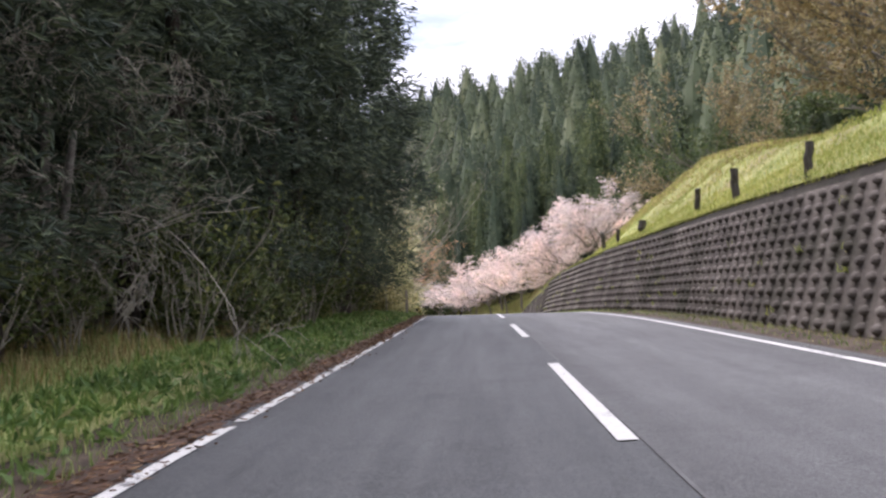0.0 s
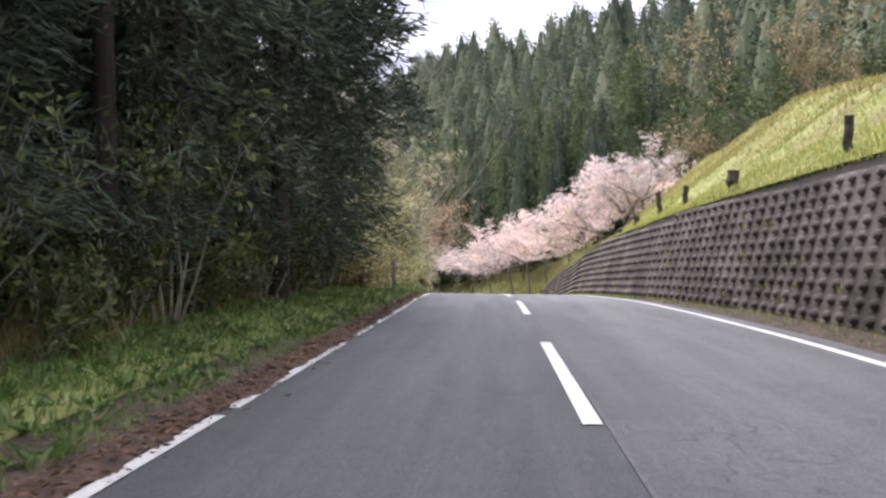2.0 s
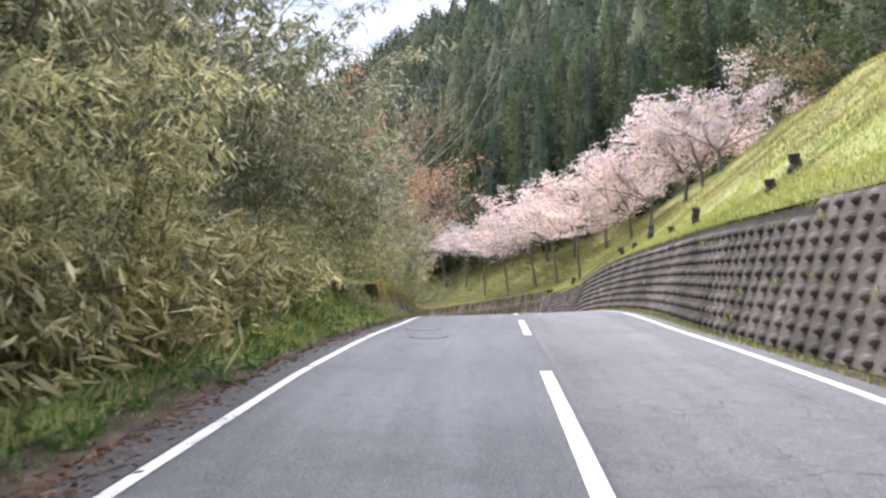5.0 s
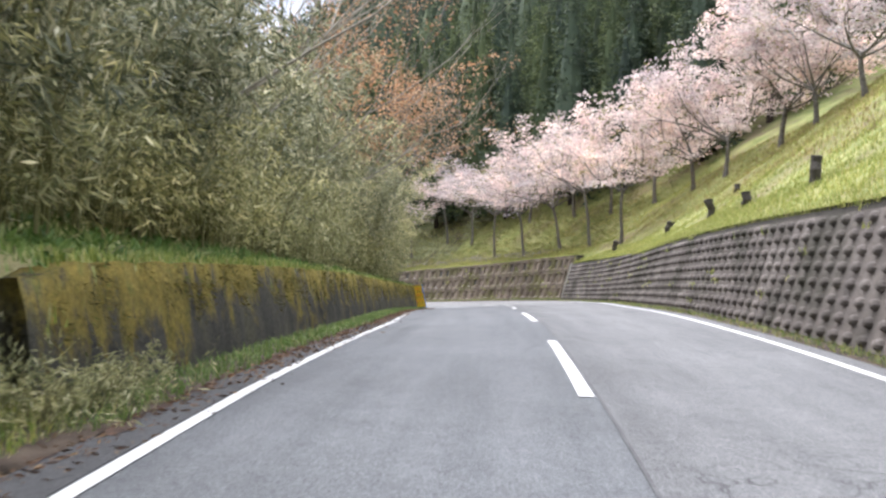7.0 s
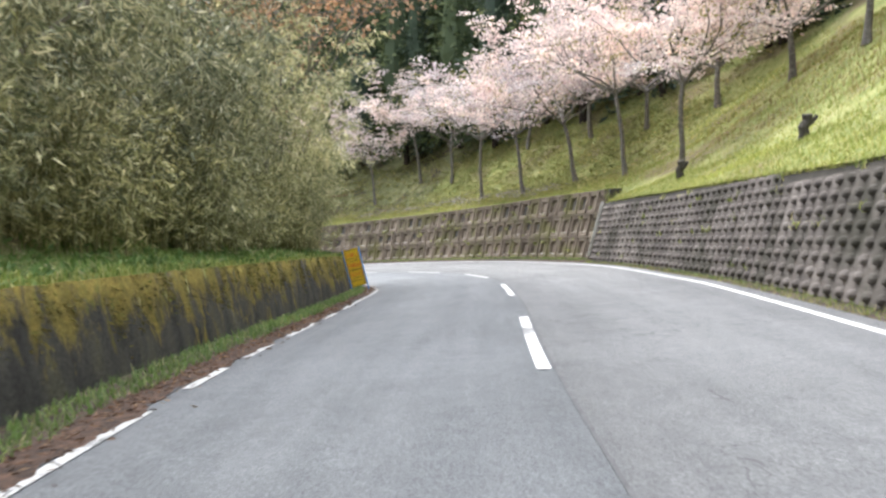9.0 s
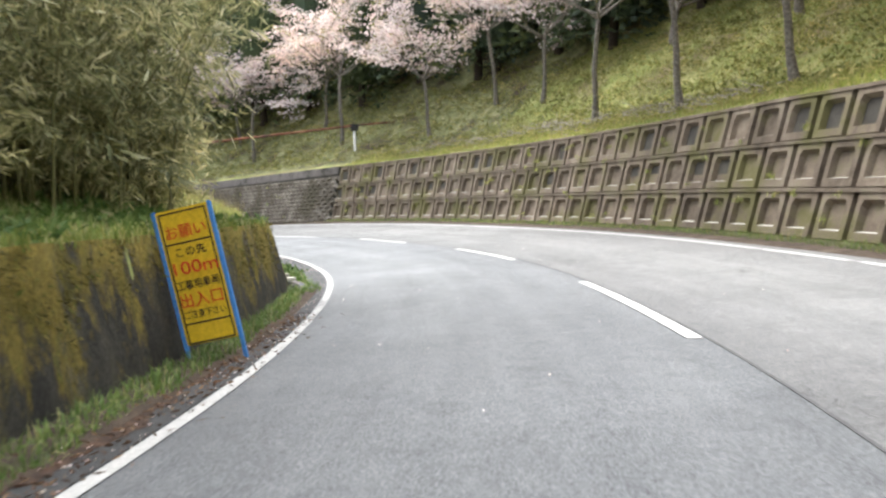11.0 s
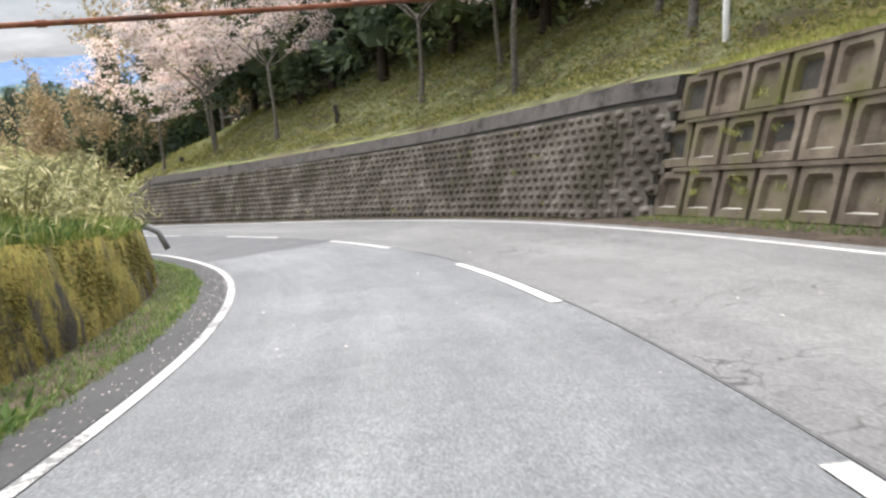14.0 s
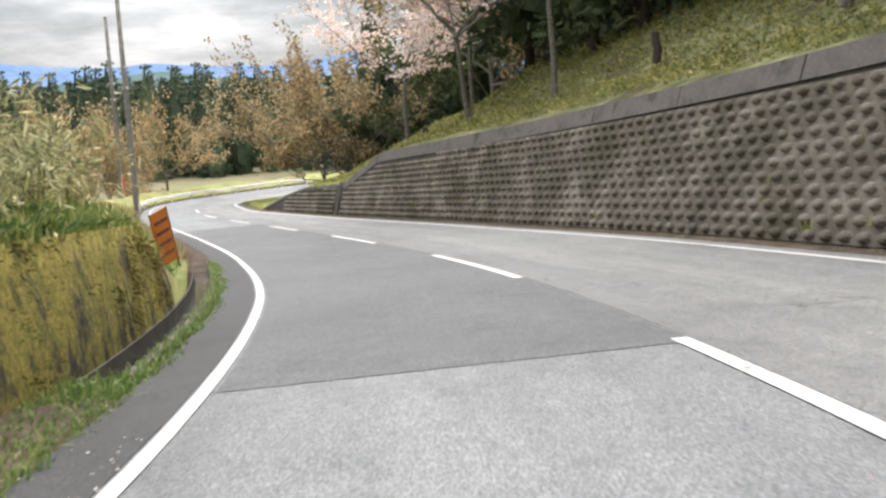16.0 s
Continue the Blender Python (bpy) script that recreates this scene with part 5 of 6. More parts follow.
# ---- trees ----
def cedar_meshes(seed, H, R, clear, clumps, mat, leaf=(0.75, 0.26), per=8, heart=0.42, taper=0.72, grow=1.0):
    global RNG
    RNG = np.random.default_rng(seed)
    st = Soup()
    z = np.linspace(0, H * 0.97, 7)
    wob = np.stack([0.08 * np.sin(z * 0.3 + seed), 0.08 * np.cos(z * 0.23 + seed), z], 1)
    tube(st, wob, np.interp(z, [0, 0.6, H], [0.24, 0.19, 0.03]), 8)
    for i in range(10):
        zz = clear * RNG.uniform(0.25, 1.1)
        a = RNG.uniform(0, 6.28)
        L = RNG.uniform(0.6, 1.8)
        tube(st, [(0, 0, zz), (L * 0.5 * math.cos(a), L * 0.5 * math.sin(a), zz + 0.05), (L * math.cos(a), L * math.sin(a), zz - 0.25)], [0.03, 0.02, 0.008], 4)
    sc = Soup()
    u = RNG.uniform(0, 1, clumps) ** 1.15
    zc = clear + (H - clear) * u
    rr = R * (1 - u) ** taper * (0.84 + 0.16 * np.sin(zc * 2.3 + seed)) + 0.18
    if grow > 1:
        rr = rr * np.interp(u, [0, 0.06, 0.25], [0.5, 0.72, 1.0])
    a = RNG.uniform(0, 2 * np.pi, clumps)
    r = rr * RNG.uniform(0.45, 1.02, clumps)
    c = np.stack([r * np.cos(a), r * np.sin(a), zc - 0.28 * r], 1)
    base = np.repeat(c, per, 0) + RNG.normal(0, 0.16, (clumps * per, 3))
    out = np.repeat(np.stack([np.cos(a), np.sin(a), -0.1 + 0 * a], 1), per, 0)
    d = out + RNG.normal(0, 0.55, (clumps * per, 3)) + np.array([[0, 0, -0.1]])
    s = np.repeat(np.interp(u, [0, 0.12, 0.35, 1], [1.0, 1.1, grow, 0.6 * grow]), per)
    sc.add(*blades(base, d, RNG.uniform(0.6, 1.15, clumps * per) * leaf[0] * s, leaf[1] * s))
    # dark heart of the crown so that no sky shows through its middle
    k = 8
    ring = []
    for zz, q in ((clear + 0.4, 0.3), (clear + (H - clear) * 0.3, 0.5), (clear + (H - clear) * 0.7, 0.36), (H - 0.8, 0.05)):
        f = R * (1 - (zz - clear) / (H - clear)) ** taper * q / 0.5 * heart + 0.03
        t = np.arange(k) * 2 * np.pi / k
        ring.append(np.stack([f * np.cos(t), f * np.sin(t), np.full(k, zz) + RNG.normal(0, 0.2, k)], 1))
    v = np.concatenate(ring)
    q = []
    for i in range(3):
        for j in range(k):
            p0, p1 = i * k + j, i * k + (j + 1) % k
            q += [(p0, p1, p1 + k), (p0, p1 + k, p0 + k)]
    if heart:
        sc.add(v, q)
    return st.mesh("trunk", M_CEDAR_BARK, True), sc.mesh("crown", mat)


def tree_proto(name, meshes, label, category="tree", group=""):
    root = new(name)
    tagged(root, label, category, group)
    for part_name, me in meshes:
        put(part_name, me, root, kind="stuff" if part_name in ("cane_stand", "foliage", "young_foliage", "branchwork", "stemwork", "blossom", "crown") else "")
    return root


def plant(protos, spots, z_turn=True, scale=(0.85, 1.15), lean=0.0):
    """First spot moves the prototype itself, the others are copies."""
    for i, (s, o) in enumerate(spots):
        p = protos[i % len(protos)]
        g = ground_at(np.array([s]), np.array([o]), 0.1)[0]
        k = RNG.uniform(*scale)
        m = Matrix.Translation(g) @ Matrix.Rotation(RNG.normal(0, 0.02) + lean, 4, Vector(heading([s])[0])) @ Matrix.Rotation(RNG.uniform(0, 6.28) if z_turn else 0, 4, "Z") @ Matrix.Diagonal((k, k, k * RNG.uniform(0.92, 1.08), 1))
        if p.get("stands"):
            copy_thing(p, m @ Matrix.Diagonal((*(1 / c for c in p.scale), 1)))
        else:
            p["stands"] = 1
            p.matrix_basis = m


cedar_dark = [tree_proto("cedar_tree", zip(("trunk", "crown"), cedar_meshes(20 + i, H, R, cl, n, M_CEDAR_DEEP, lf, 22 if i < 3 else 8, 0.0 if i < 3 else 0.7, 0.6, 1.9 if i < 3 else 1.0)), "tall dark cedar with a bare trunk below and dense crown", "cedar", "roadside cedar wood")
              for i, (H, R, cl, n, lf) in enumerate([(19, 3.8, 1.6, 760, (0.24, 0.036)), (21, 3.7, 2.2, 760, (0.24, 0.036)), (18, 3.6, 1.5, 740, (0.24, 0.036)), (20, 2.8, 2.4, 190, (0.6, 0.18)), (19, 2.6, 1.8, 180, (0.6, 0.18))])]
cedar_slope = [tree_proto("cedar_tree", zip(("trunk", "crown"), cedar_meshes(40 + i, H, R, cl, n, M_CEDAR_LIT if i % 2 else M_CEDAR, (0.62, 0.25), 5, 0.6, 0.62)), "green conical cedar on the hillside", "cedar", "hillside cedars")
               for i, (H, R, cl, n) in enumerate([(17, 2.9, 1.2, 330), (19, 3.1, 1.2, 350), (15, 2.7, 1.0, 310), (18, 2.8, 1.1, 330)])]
RNG = np.random.default_rng(3)
spots = []
back = []
for s in np.arange(-12, 35.5, 3.0):
    for k, o in enumerate(np.arange(float(lerp(s, (8, -7.4), (14, -5.9), (19, -5.1), (24, -5.2), (28, -6.3), (34, -7.6))), -24, -3.4)):
        (spots if k < 1 else back).append((s + RNG.uniform(-0.7, 0.7), o + RNG.uniform(-0.5, 0.5)))
plant(cedar_dark[:3], spots)
plant(cedar_dark[3:], back)
spots = []
for s in np.arange(99, 176, 3.2):
    first = float(lerp(s, (99, 11.5), (112, 9.6), (124, 8.6), (140, 7.6), (150, 6.9), (160, 7.2), (172, 10.0)))
    for d in (0, 3.2, 6.8, 10.8, 15.0):
        spots.append((s + RNG.uniform(-1.2, 1.2), float(top_r(np.array([s]))[0]) + first + d + RNG.uniform(-1.0, 1.0)))
spots += [(s + RNG.uniform(-1.2, 1.2), o + RNG.uniform(-1.2, 1.2)) for s in np.arange(187, 216, 4.2) for o in (10.5, 15.0, 20.0)]
plant(cedar_slope, [q for q in spots if not (168 < q[0] < 215 and q[1] < (16.5 if q[0] < 200 else 13))])


def far_woods():
    """Cedars further up the hill, joined: small cones of drooping tufts."""
    soup = Soup()
    protos = []
    for seed in (60, 61, 62):
        t, c = cedar_meshes(seed, 18, 4.0, 1.0, 175, M_CEDAR, (0.95, 0.5), 3, 0.75, 0.42)
        v = np.empty(len(c.vertices) * 3)
        c.vertices.foreach_get("co", v)
        f = np.empty(len(c.loops), int)
        c.loops.foreach_get("vertex_index", f)
        protos.append((v.reshape(-1, 3), f.reshape(-1, 3)))
        bpy.data.meshes.remove(t)
        bpy.data.meshes.remove(c)
    rng = np.random.default_rng(5)
    n = 0
    for d in np.arange(29, 108, 6.0):
        stretch = 1 + d / 75
        for s in np.arange(62, 200, 5.6 / stretch):
            o = float(top_r(np.array([s]))[0]) + d + rng.uniform(-1.5, 1.5)
            g = ground_at(np.array([s + rng.uniform(-1, 1)]), np.array([o]))[0]
            v, f = protos[n % 3]
            a, k = rng.uniform(0, 6.28), rng.uniform(0.8, 1.2)
            rot = np.array([[math.cos(a), -math.sin(a), 0], [math.sin(a), math.cos(a), 0], [0, 0, 1]])
            soup.add((v * k) @ rot.T + g, f)
            n += 1
    return put("cedar_wood", soup.mesh("cedar_wood", M_CEDAR_FAR), label="dense cedar plantation covering the hill above the road", category="wood", kind="stuff")


far_woods()


def branching(soup, tips, p, d, length, radius, depth, spread, rng, droop=0.0, kids=(2, 3), sides=5, up=0.12):
    """A limb that forks; gathers the places of its outer twigs."""
    n = 4
    pts, rad = [p], [radius]
    for i in range(n):
        d = unit(d + rng.normal(0, 0.13, 3) + np.array([0, 0, up - droop]))
        p = p + d * length / n
        pts.append(p)
        rad.append(radius * (1 - 0.55 * (i + 1) / n))
        if depth <= 1:
            tips.append((p, d))
    tube(soup, pts, rad, sides if radius > 0.02 else 3)
    if depth > 0:
        for k in range(rng.integers(kids[0], kids[1] + 1)):
            a = unit(d + rng.normal(0, spread, 3) * np.array([1, 1, 0.6]))
            q = pts[rng.integers(2, n + 1)]
            branching(soup, tips, q, a, length * rng.uniform(0.55, 0.8), radius * 0.5, depth - 1, spread, rng, droop, kids, sides, up)


def cherry_meshes(seed, H, trunk_h, flowers, per, spread_r, young=0.06, thin=1.0):
    global RNG
    rng = np.random.default_rng(seed)
    RNG = rng
    st, tips = Soup(), []
    z = np.linspace(0, trunk_h, 5)
    bend = rng.normal(0, 0.06, 2)
    pts = np.stack([bend[0] * z + 0.04 * np.sin(z * 2), bend[1] * z + 0.04 * np.cos(z * 1.7), z], 1)
    tube(st, pts, np.interp(z, [0, 0.3, trunk_h], [0.17, 0.125, 0.09]) * thin, 8)
    for k in range(7):
        a = k * 2 * np.pi / 7 + rng.uniform(-0.4, 0.4)
        d = np.array([math.cos(a) * spread_r, math.sin(a) * spread_r, rng.uniform(0.45, 1.0)])
        branching(st, tips, pts[-1] - np.array([0, 0, rng.uniform(0, 0.4)]), unit(d), (H - trunk_h) * rng.uniform(0.55, 0.8), 0.06 * thin, 2, 0.5, rng, 0.03)
    tp = np.array([t[0] for t in tips])
    pick = rng.integers(0, len(tp), flowers)
    c = tp[pick] + rng.normal(0, 0.16, (flowers, 3)) * np.array([1.9, 1.9, 0.5])
    base = np.repeat(c, per, 0) + rng.normal(0, 0.085, (flowers * per, 3)) * np.array([1.9, 1.9, 0.6])
    sc, sy = Soup(), Soup()
    d = rng.normal(0, 1, (flowers * per, 3)) * np.array([1, 1, 0.5])
    is_young = np.repeat(rng.uniform(0, 1, flowers) < young, per)
    v, f = blades(base[~is_young], d[~is_young], rng.uniform(0.1, 0.21, (~is_young).sum()), 0.115)
    sc.add(v, f)
    out = [("trunk", st.mesh("trunk", M_BARK, True)), ("blossom", sc.mesh("blossom", M_BLOSSOM))]
    if is_young.any():
        v, f = blades(base[is_young], d[is_young] + np.array([[0, 0, 0.5]]), 0.16, 0.06)
        sy.add(v, f)
        out.append(("young_foliage", sy.mesh("young_foliage", M_YOUNG)))
    return out


cherry_low = [tree_proto("cherry_tree", cherry_meshes(80 + i, H, th, 950, 6, sp, yg, 0.85), "slender cherry tree in pale pink blossom on the grass slope", "cherry tree", "cherries along the slope")
              for i, (H, th, sp, yg) in enumerate([(7.8, 3.5, 1.25, 0.14), (8.4, 3.9, 1.3, 0.2), (7.4, 3.3, 1.4, 0.1)])]
cherry_top = [tree_proto("cherry_tree", cherry_meshes(90 + i, H, th, 1250, 6, sp, 0.12), "spreading cherry tree in full pink blossom", "cherry tree", "cherries along the slope")
              for i, (H, th, sp) in enumerate([(6.4, 2.0, 1.6), (6.9, 2.2, 1.7), (6.0, 1.9, 1.5)])]
RNG = np.random.default_rng(11)
plant(cherry_top, [(78, 13.6), (83.7, 14.1), (87.3, 14.1), (90, 12.6), (94.1, 12.7), (99, 13.0), (103, 12.4), (108, 12.8), (113.5, 12.6)], scale=(0.95, 1.15), lean=-0.06)
plant(cherry_low, [(93.8, 8.1), (97.8, 7.8), (103.5, 8.6), (106.1, 7.1), (111.3, 7.5), (118.5, 10.5), (125, 9.1), (131.3, 8.4), (139.2, 8.5), (144.5, 8.4), (122, 10.8), (135, 10.6), (142, 10.2), (156, 8.0), (162.6, 7.8), (170.5, 8.0), (166.5, 9.8)], scale=(0.95, 1.1), lean=-0.06)


# cut stumps and stakes along the top of the uphill wall
def stump(seed, h, r, fork=False):
    rng = np.random.default_rng(seed)
    root = new("tree_stump")
    tagged(root, "dark cut tree stump on the grass slope", "tree stump", "stumps above the wall")
    s = Soup()
    z = np.linspace(-0.15, h, 6)
    pts = np.stack([rng.normal(0, 0.02, 6) + 0.06 * z, rng.normal(0, 0.02, 6), z], 1)
    tube(s, pts, r * np.array([1.35, 1.1, 1.0, 1.02, 0.95, 1.0]), 9)
    put("trunk", s.mesh("trunk", M_STUMP), root)
    if fork:
        s = Soup()
        tube(s, [pts[3], pts[3] + [0.2, 0.05, 0.12], pts[3] + [0.32, 0.08, 0.3]], [r * 0.55, r * 0.45, r * 0.4], 7)
        put("cut_branch", s.mesh("cut_branch", M_STUMP), root)
    return root


stump_protos = [stump(1, 0.85, 0.10), stump(2, 0.7, 0.13, True), stump(3, 0.45, 0.15), stump(4, 0.92, 0.1)]
RNG = np.random.default_rng(13)
plant([stump_protos[0], stump_protos[3], stump_protos[2]], [(15.9, 5.6), (20.8, 6.0), (26.5, 5.5), (32.5, 5.7), (37.7, 6.0), (47.3, 6.8), (11.4, 5.6)], scale=(0.85, 1.0))
plant([stump_protos[2], stump_protos[1]], [(46, 5.8), (52.5, 5.6), (57.5, 5.9), (62.5, 6.2), (69.8, 6.9), (74.7, 7.0), (80.5, 9.6)], scale=(0.8, 1.0))
plant([stump_protos[1], stump_protos[0]], [(84.5, 7.6), (150.5, 8.0), (166.0, 7.2), (172.5, 7.5), (90.6, 6.6)], scale=(0.9, 1.15))


# ---- bamboo and scrub on the left bank ----
def bamboo_meshes(seed, H, width, leaves, culms=12, size=1.0, mat=None):
    global RNG
    rng = np.random.default_rng(seed)
    RNG = rng
    st, tips = Soup(), []
    for i in range(culms):
        a, r = rng.uniform(0, 6.28), rng.uniform(0, width)
        p = np.array([r * math.cos(a), r * math.sin(a), -0.1])
        lean = unit(np.array([math.cos(a), math.sin(a), 0]) + rng.normal(0, 0.4, 3)) * np.array([1, 1, 0])
        h = H * rng.uniform(0.55, 1.05)
        t = np.linspace(0, 1, 7)
        pts = p + np.stack([lean[0] * h * 0.38 * t**2.2, lean[1] * h * 0.38 * t**2.2, h * (t - 0.16 * t**3)], 1)
        tube(st, pts, np.interp(t, [0, 1], [0.022, 0.006]), 5)
        for k in range(26):
            u = rng.uniform(0.1, 1.0) ** 0.8
            q = np.array([np.interp(u, t, pts[:, j]) for j in range(3)])
            b = rng.uniform(0, 6.28)
            d = np.array([math.cos(b), math.sin(b), 0.15])
            for w in np.linspace(0.15, rng.uniform(0.4, 0.95), 4):
                tips.append(q + d * w - np.array([0, 0, 0.35 * w * w]))
    tips = np.array(tips)
    c = tips[rng.integers(0, len(tips), leaves // 5)]
    base = np.repeat(c, 5, 0) + rng.normal(0, 0.07, (len(c) * 5, 3))
    side = np.repeat(unit(rng.normal(0, 1, (len(c), 3)) * np.array([1, 1, 0.2])), 5, 0)
    d = side * 0.8 + rng.normal(0, 0.4, base.shape) + np.array([[0, 0, -0.55]])
    sl = Soup()
    sl.add(*blades(base, d, rng.uniform(0.14, 0.3, len(base)) * size, rng.uniform(0.024, 0.045, len(base)) * size, 0.1))
    return [("cane_stand", st.mesh("cane_stand", M_CULM, True)), ("foliage", sl.mesh("foliage", mat or M_BAMBOO))]


def bamboo_stand(seed, mat, label):
    return [tree_proto("bamboo_clump", bamboo_meshes(seed + i, H, 1.0, lv, 12, sz, mat), label, "bamboo", "bamboo thicket")
            for i, (H, lv, sz) in enumerate([(6.8, 4800, 1.1), (7.6, 4800, 1.1), (6.0, 4500, 1.1), (8.6, 2000, 2.0), (7.8, 1900, 2.0)])]


bamboo_shaded = bamboo_stand(110, M_BAMBOO_GREY, "clump of drooping grey-green bamboo on the bank")
bamboo_gold = bamboo_stand(210, M_BAMBOO_GOLD, "clump of drooping golden-green bamboo on the bank")
bamboo_low = [tree_proto("dwarf_bamboo", bamboo_meshes(120 + i, H, 0.55, 1150, 14, 1.3, M_SASA), "low thicket of yellowing dwarf bamboo", "bamboo", "dwarf bamboo") for i, H in enumerate([2.1, 1.7])]
RNG = np.random.default_rng(17)
spots, back = [], []
for s in np.arange(35, 97.5, 2.45):
    first = (-5.3 if s < 37 else -6.3) if s < 47 else float(base_left(np.array([s]))[0]) - 2.6
    for k, o in enumerate((first, first - 2.2, first - 4.8)):
        (spots if k == 0 else back).append((s + RNG.uniform(-0.8, 0.8), o + RNG.uniform(-0.8, 0.5)))
spots += [(94.6, -6.3), (96.2, -6.6), (97.6, -7.0)]
plant(bamboo_gold[2:3], [(29.3, -5.0), (31.2, -4.9), (33.2, -4.9), (35.2, -5.0), (30.4, -6.4)], scale=(0.62, 0.85), lean=0.05)
for stand, s0, s1 in ((bamboo_shaded, 0, 85.5), (bamboo_gold, 85.5, 120)):
    plant(stand[:3], [q for q in spots if s0 <= q[0] < s1], scale=(0.8, 1.15), lean=0.05)
    plant(stand[3:], [q for q in back if s0 <= q[0] < s1], scale=(0.85, 1.15), lean=0.05)
spots = [(s + RNG.uniform(-0.5, 0.5), -4.85 + RNG.uniform(-0.25, 0.25)) for s in np.arange(29.5, 42, 0.85)]
spots += [(s + RNG.uniform(-0.5, 0.5), float(base_left(np.array([s]))[0]) - (RNG.uniform(1.0, 2.2) if s > 116 else RNG.uniform(2.4, 3.6))) for s in np.arange(109.5, 141, 0.95)]
plant(bamboo_low, [q for q in spots if q[0] < 100], scale=(0.75, 1.15))
bank_sasa = [(s + RNG.uniform(-0.4, 0.4), -5.1 + RNG.uniform(-0.7, 0.5)) for s in np.arange(41, 47.6, 0.55)]
bamboo_wall = [tree_proto("dwarf_bamboo", bamboo_meshes(124 + i, H, 0.5, 1200, 14, 0.75, M_BAMBOO), "low green dwarf bamboo growing along the wall top", "bamboo", "bamboo on the wall") for i, H in enumerate([1.6, 1.3])]
bank_foot = [(s + RNG.uniform(-0.4, 0.4), float(base_left(np.array([s]))[0]) - RNG.uniform(1.9, 2.5)) for s in np.arange(49.5, 97.8, 0.95)] + [(s, -6.9 + RNG.uniform(-0.3, 0.3)) for s in np.arange(92.5, 98.6, 0.7)]
bamboo_foot = [tree_proto("dwarf_bamboo", bamboo_meshes(126 + i, H, 0.6, 2300, 16, 0.8, M_BAMBOO), "knee-high to head-high bamboo at the foot of the thicket", "bamboo", "bamboo thicket") for i, H in enumerate([2.7, 2.2, 3.2])]
plant(bamboo_foot, bank_foot, scale=(0.75, 1.1))
plant(bamboo_wall, [q for q in spots if q[0] > 100] + bank_sasa, scale=(0.8, 1.15))


def shrub_meshes(seed, H, W, leaves, mat, size=(0.09, 0.05)):
    global RNG
    rng = np.random.default_rng(seed)
    RNG = rng
    st, tips = Soup(), []
    for k in range(7):
        a = rng.uniform(0, 6.28)
        branching(st, tips, np.array([0.1 * math.cos(a), 0.1 * math.sin(a), -0.05]), unit(np.array([math.cos(a) * W / H, math.sin(a) * W / H, 1.0])), H * 0.6, 0.022, 2, 0.55, rng, 0.02)
    tp = np.array([t[0] for t in tips])
    c = tp[rng.integers(0, len(tp), leaves)] + rng.normal(0, 0.12, (leaves, 3))
    s = Soup()
    s.add(*blades(c, rng.normal(0, 1, (leaves, 3)) + np.array([[0, 0, 0.2]]), rng.uniform(0.7, 1.5, leaves) * size[0], size[1]))
    return [("stemwork", st.mesh("stemwork", M_TWIG)), ("foliage", s.mesh("foliage", mat))]


shrubs = [tree_proto("shrub", shrub_meshes(130 + i, H, W, 650, M_SHRUB, (0.12, 0.06)), "dark scrubby undergrowth at the edge of the cedar wood", "shrub", "wood edge scrub") for i, (H, W) in enumerate([(1.5, 1.0), (1.1, 1.1), (2.3, 1.1)])]
RNG = np.random.default_rng(19)
plant(shrubs, [(s + RNG.uniform(-0.6, 0.6), o + RNG.uniform(-0.6, 0.6)) for s in np.arange(-8, 34, 1.25) for o in ((-6.9, -8.6) if s < 8 else (-5.4, -6.6))], scale=(0.7, 1.25))
plant(shrubs[1:2], [(47.5, -4.4), (48.0, -4.75), (47.2, -4.9)], scale=(0.4, 0.55))
plant(bamboo_wall, [(47.6, -3.75), (48.0, -3.95), (48.15, -3.55), (48.1, -4.3), (48.55, -3.5), (48.95, -3.5), (47.3, -4.1), (49.4, -3.55)], scale=(0.34, 0.5))


# ---- leafless trees ----
def tangle(soup, p, d, length, radius, depth, rng):
    """A crooked arching limb with many fine side twigs."""
    n = 6
    pts, rad = [p], [radius]
    for i in range(n):
        d = unit(d + rng.normal(0, 0.2, 3) + np.array([0, 0, -0.07]))
        p = p + d * length / n
        pts.append(p)
        rad.append(max(0.0035, radius * (1 - 0.6 * (i + 1) / n)))
    tube(soup, pts, rad, 5 if radius > 0.02 else 3)
    if depth:
        for k in range(int(rng.integers(4, 7))):
            tangle(soup, pts[rng.integers(1, n + 1)], unit(d + rng.normal(0, 0.6, 3)), length * rng.uniform(0.35, 0.62), max(0.0045, radius * 0.5), depth - 1, rng)


def tangled_tree(seed):
    rng = np.random.default_rng(seed)
    st, sb = Soup(), Soup()
    stems = []
    for bx, by, h in ((0.25, 0.1, 3.6), (-0.2, 0.15, 3.0), (0.05, -0.2, 2.4)):
        z = np.linspace(0, h, 6)
        pts = np.stack([bx * z + 0.08 * np.sin(z * 2.1), by * z + 0.07 * np.cos(z * 1.7), z - 0.1], 1)
        tube(st, pts, np.interp(z, [0, h], [0.085, 0.035]), 8)
        stems.append(pts)
    for k in range(30):
        pts = stems[k % 3]
        a = rng.uniform(0, 6.28)
        tangle(sb, pts[rng.integers(2, 6)], unit(np.array([math.cos(a), math.sin(a), rng.uniform(0.15, 1.1)])), rng.uniform(1.4, 2.4), 0.0125, 3, rng)
    return tree_proto("bare_tree", [("trunk", st.mesh("trunk", M_BARK, True)), ("branchwork", sb.mesh("branchwork", M_TWIG_DARK))], "leafless tree with tangled drooping grey branches before the dark wood", "tree")


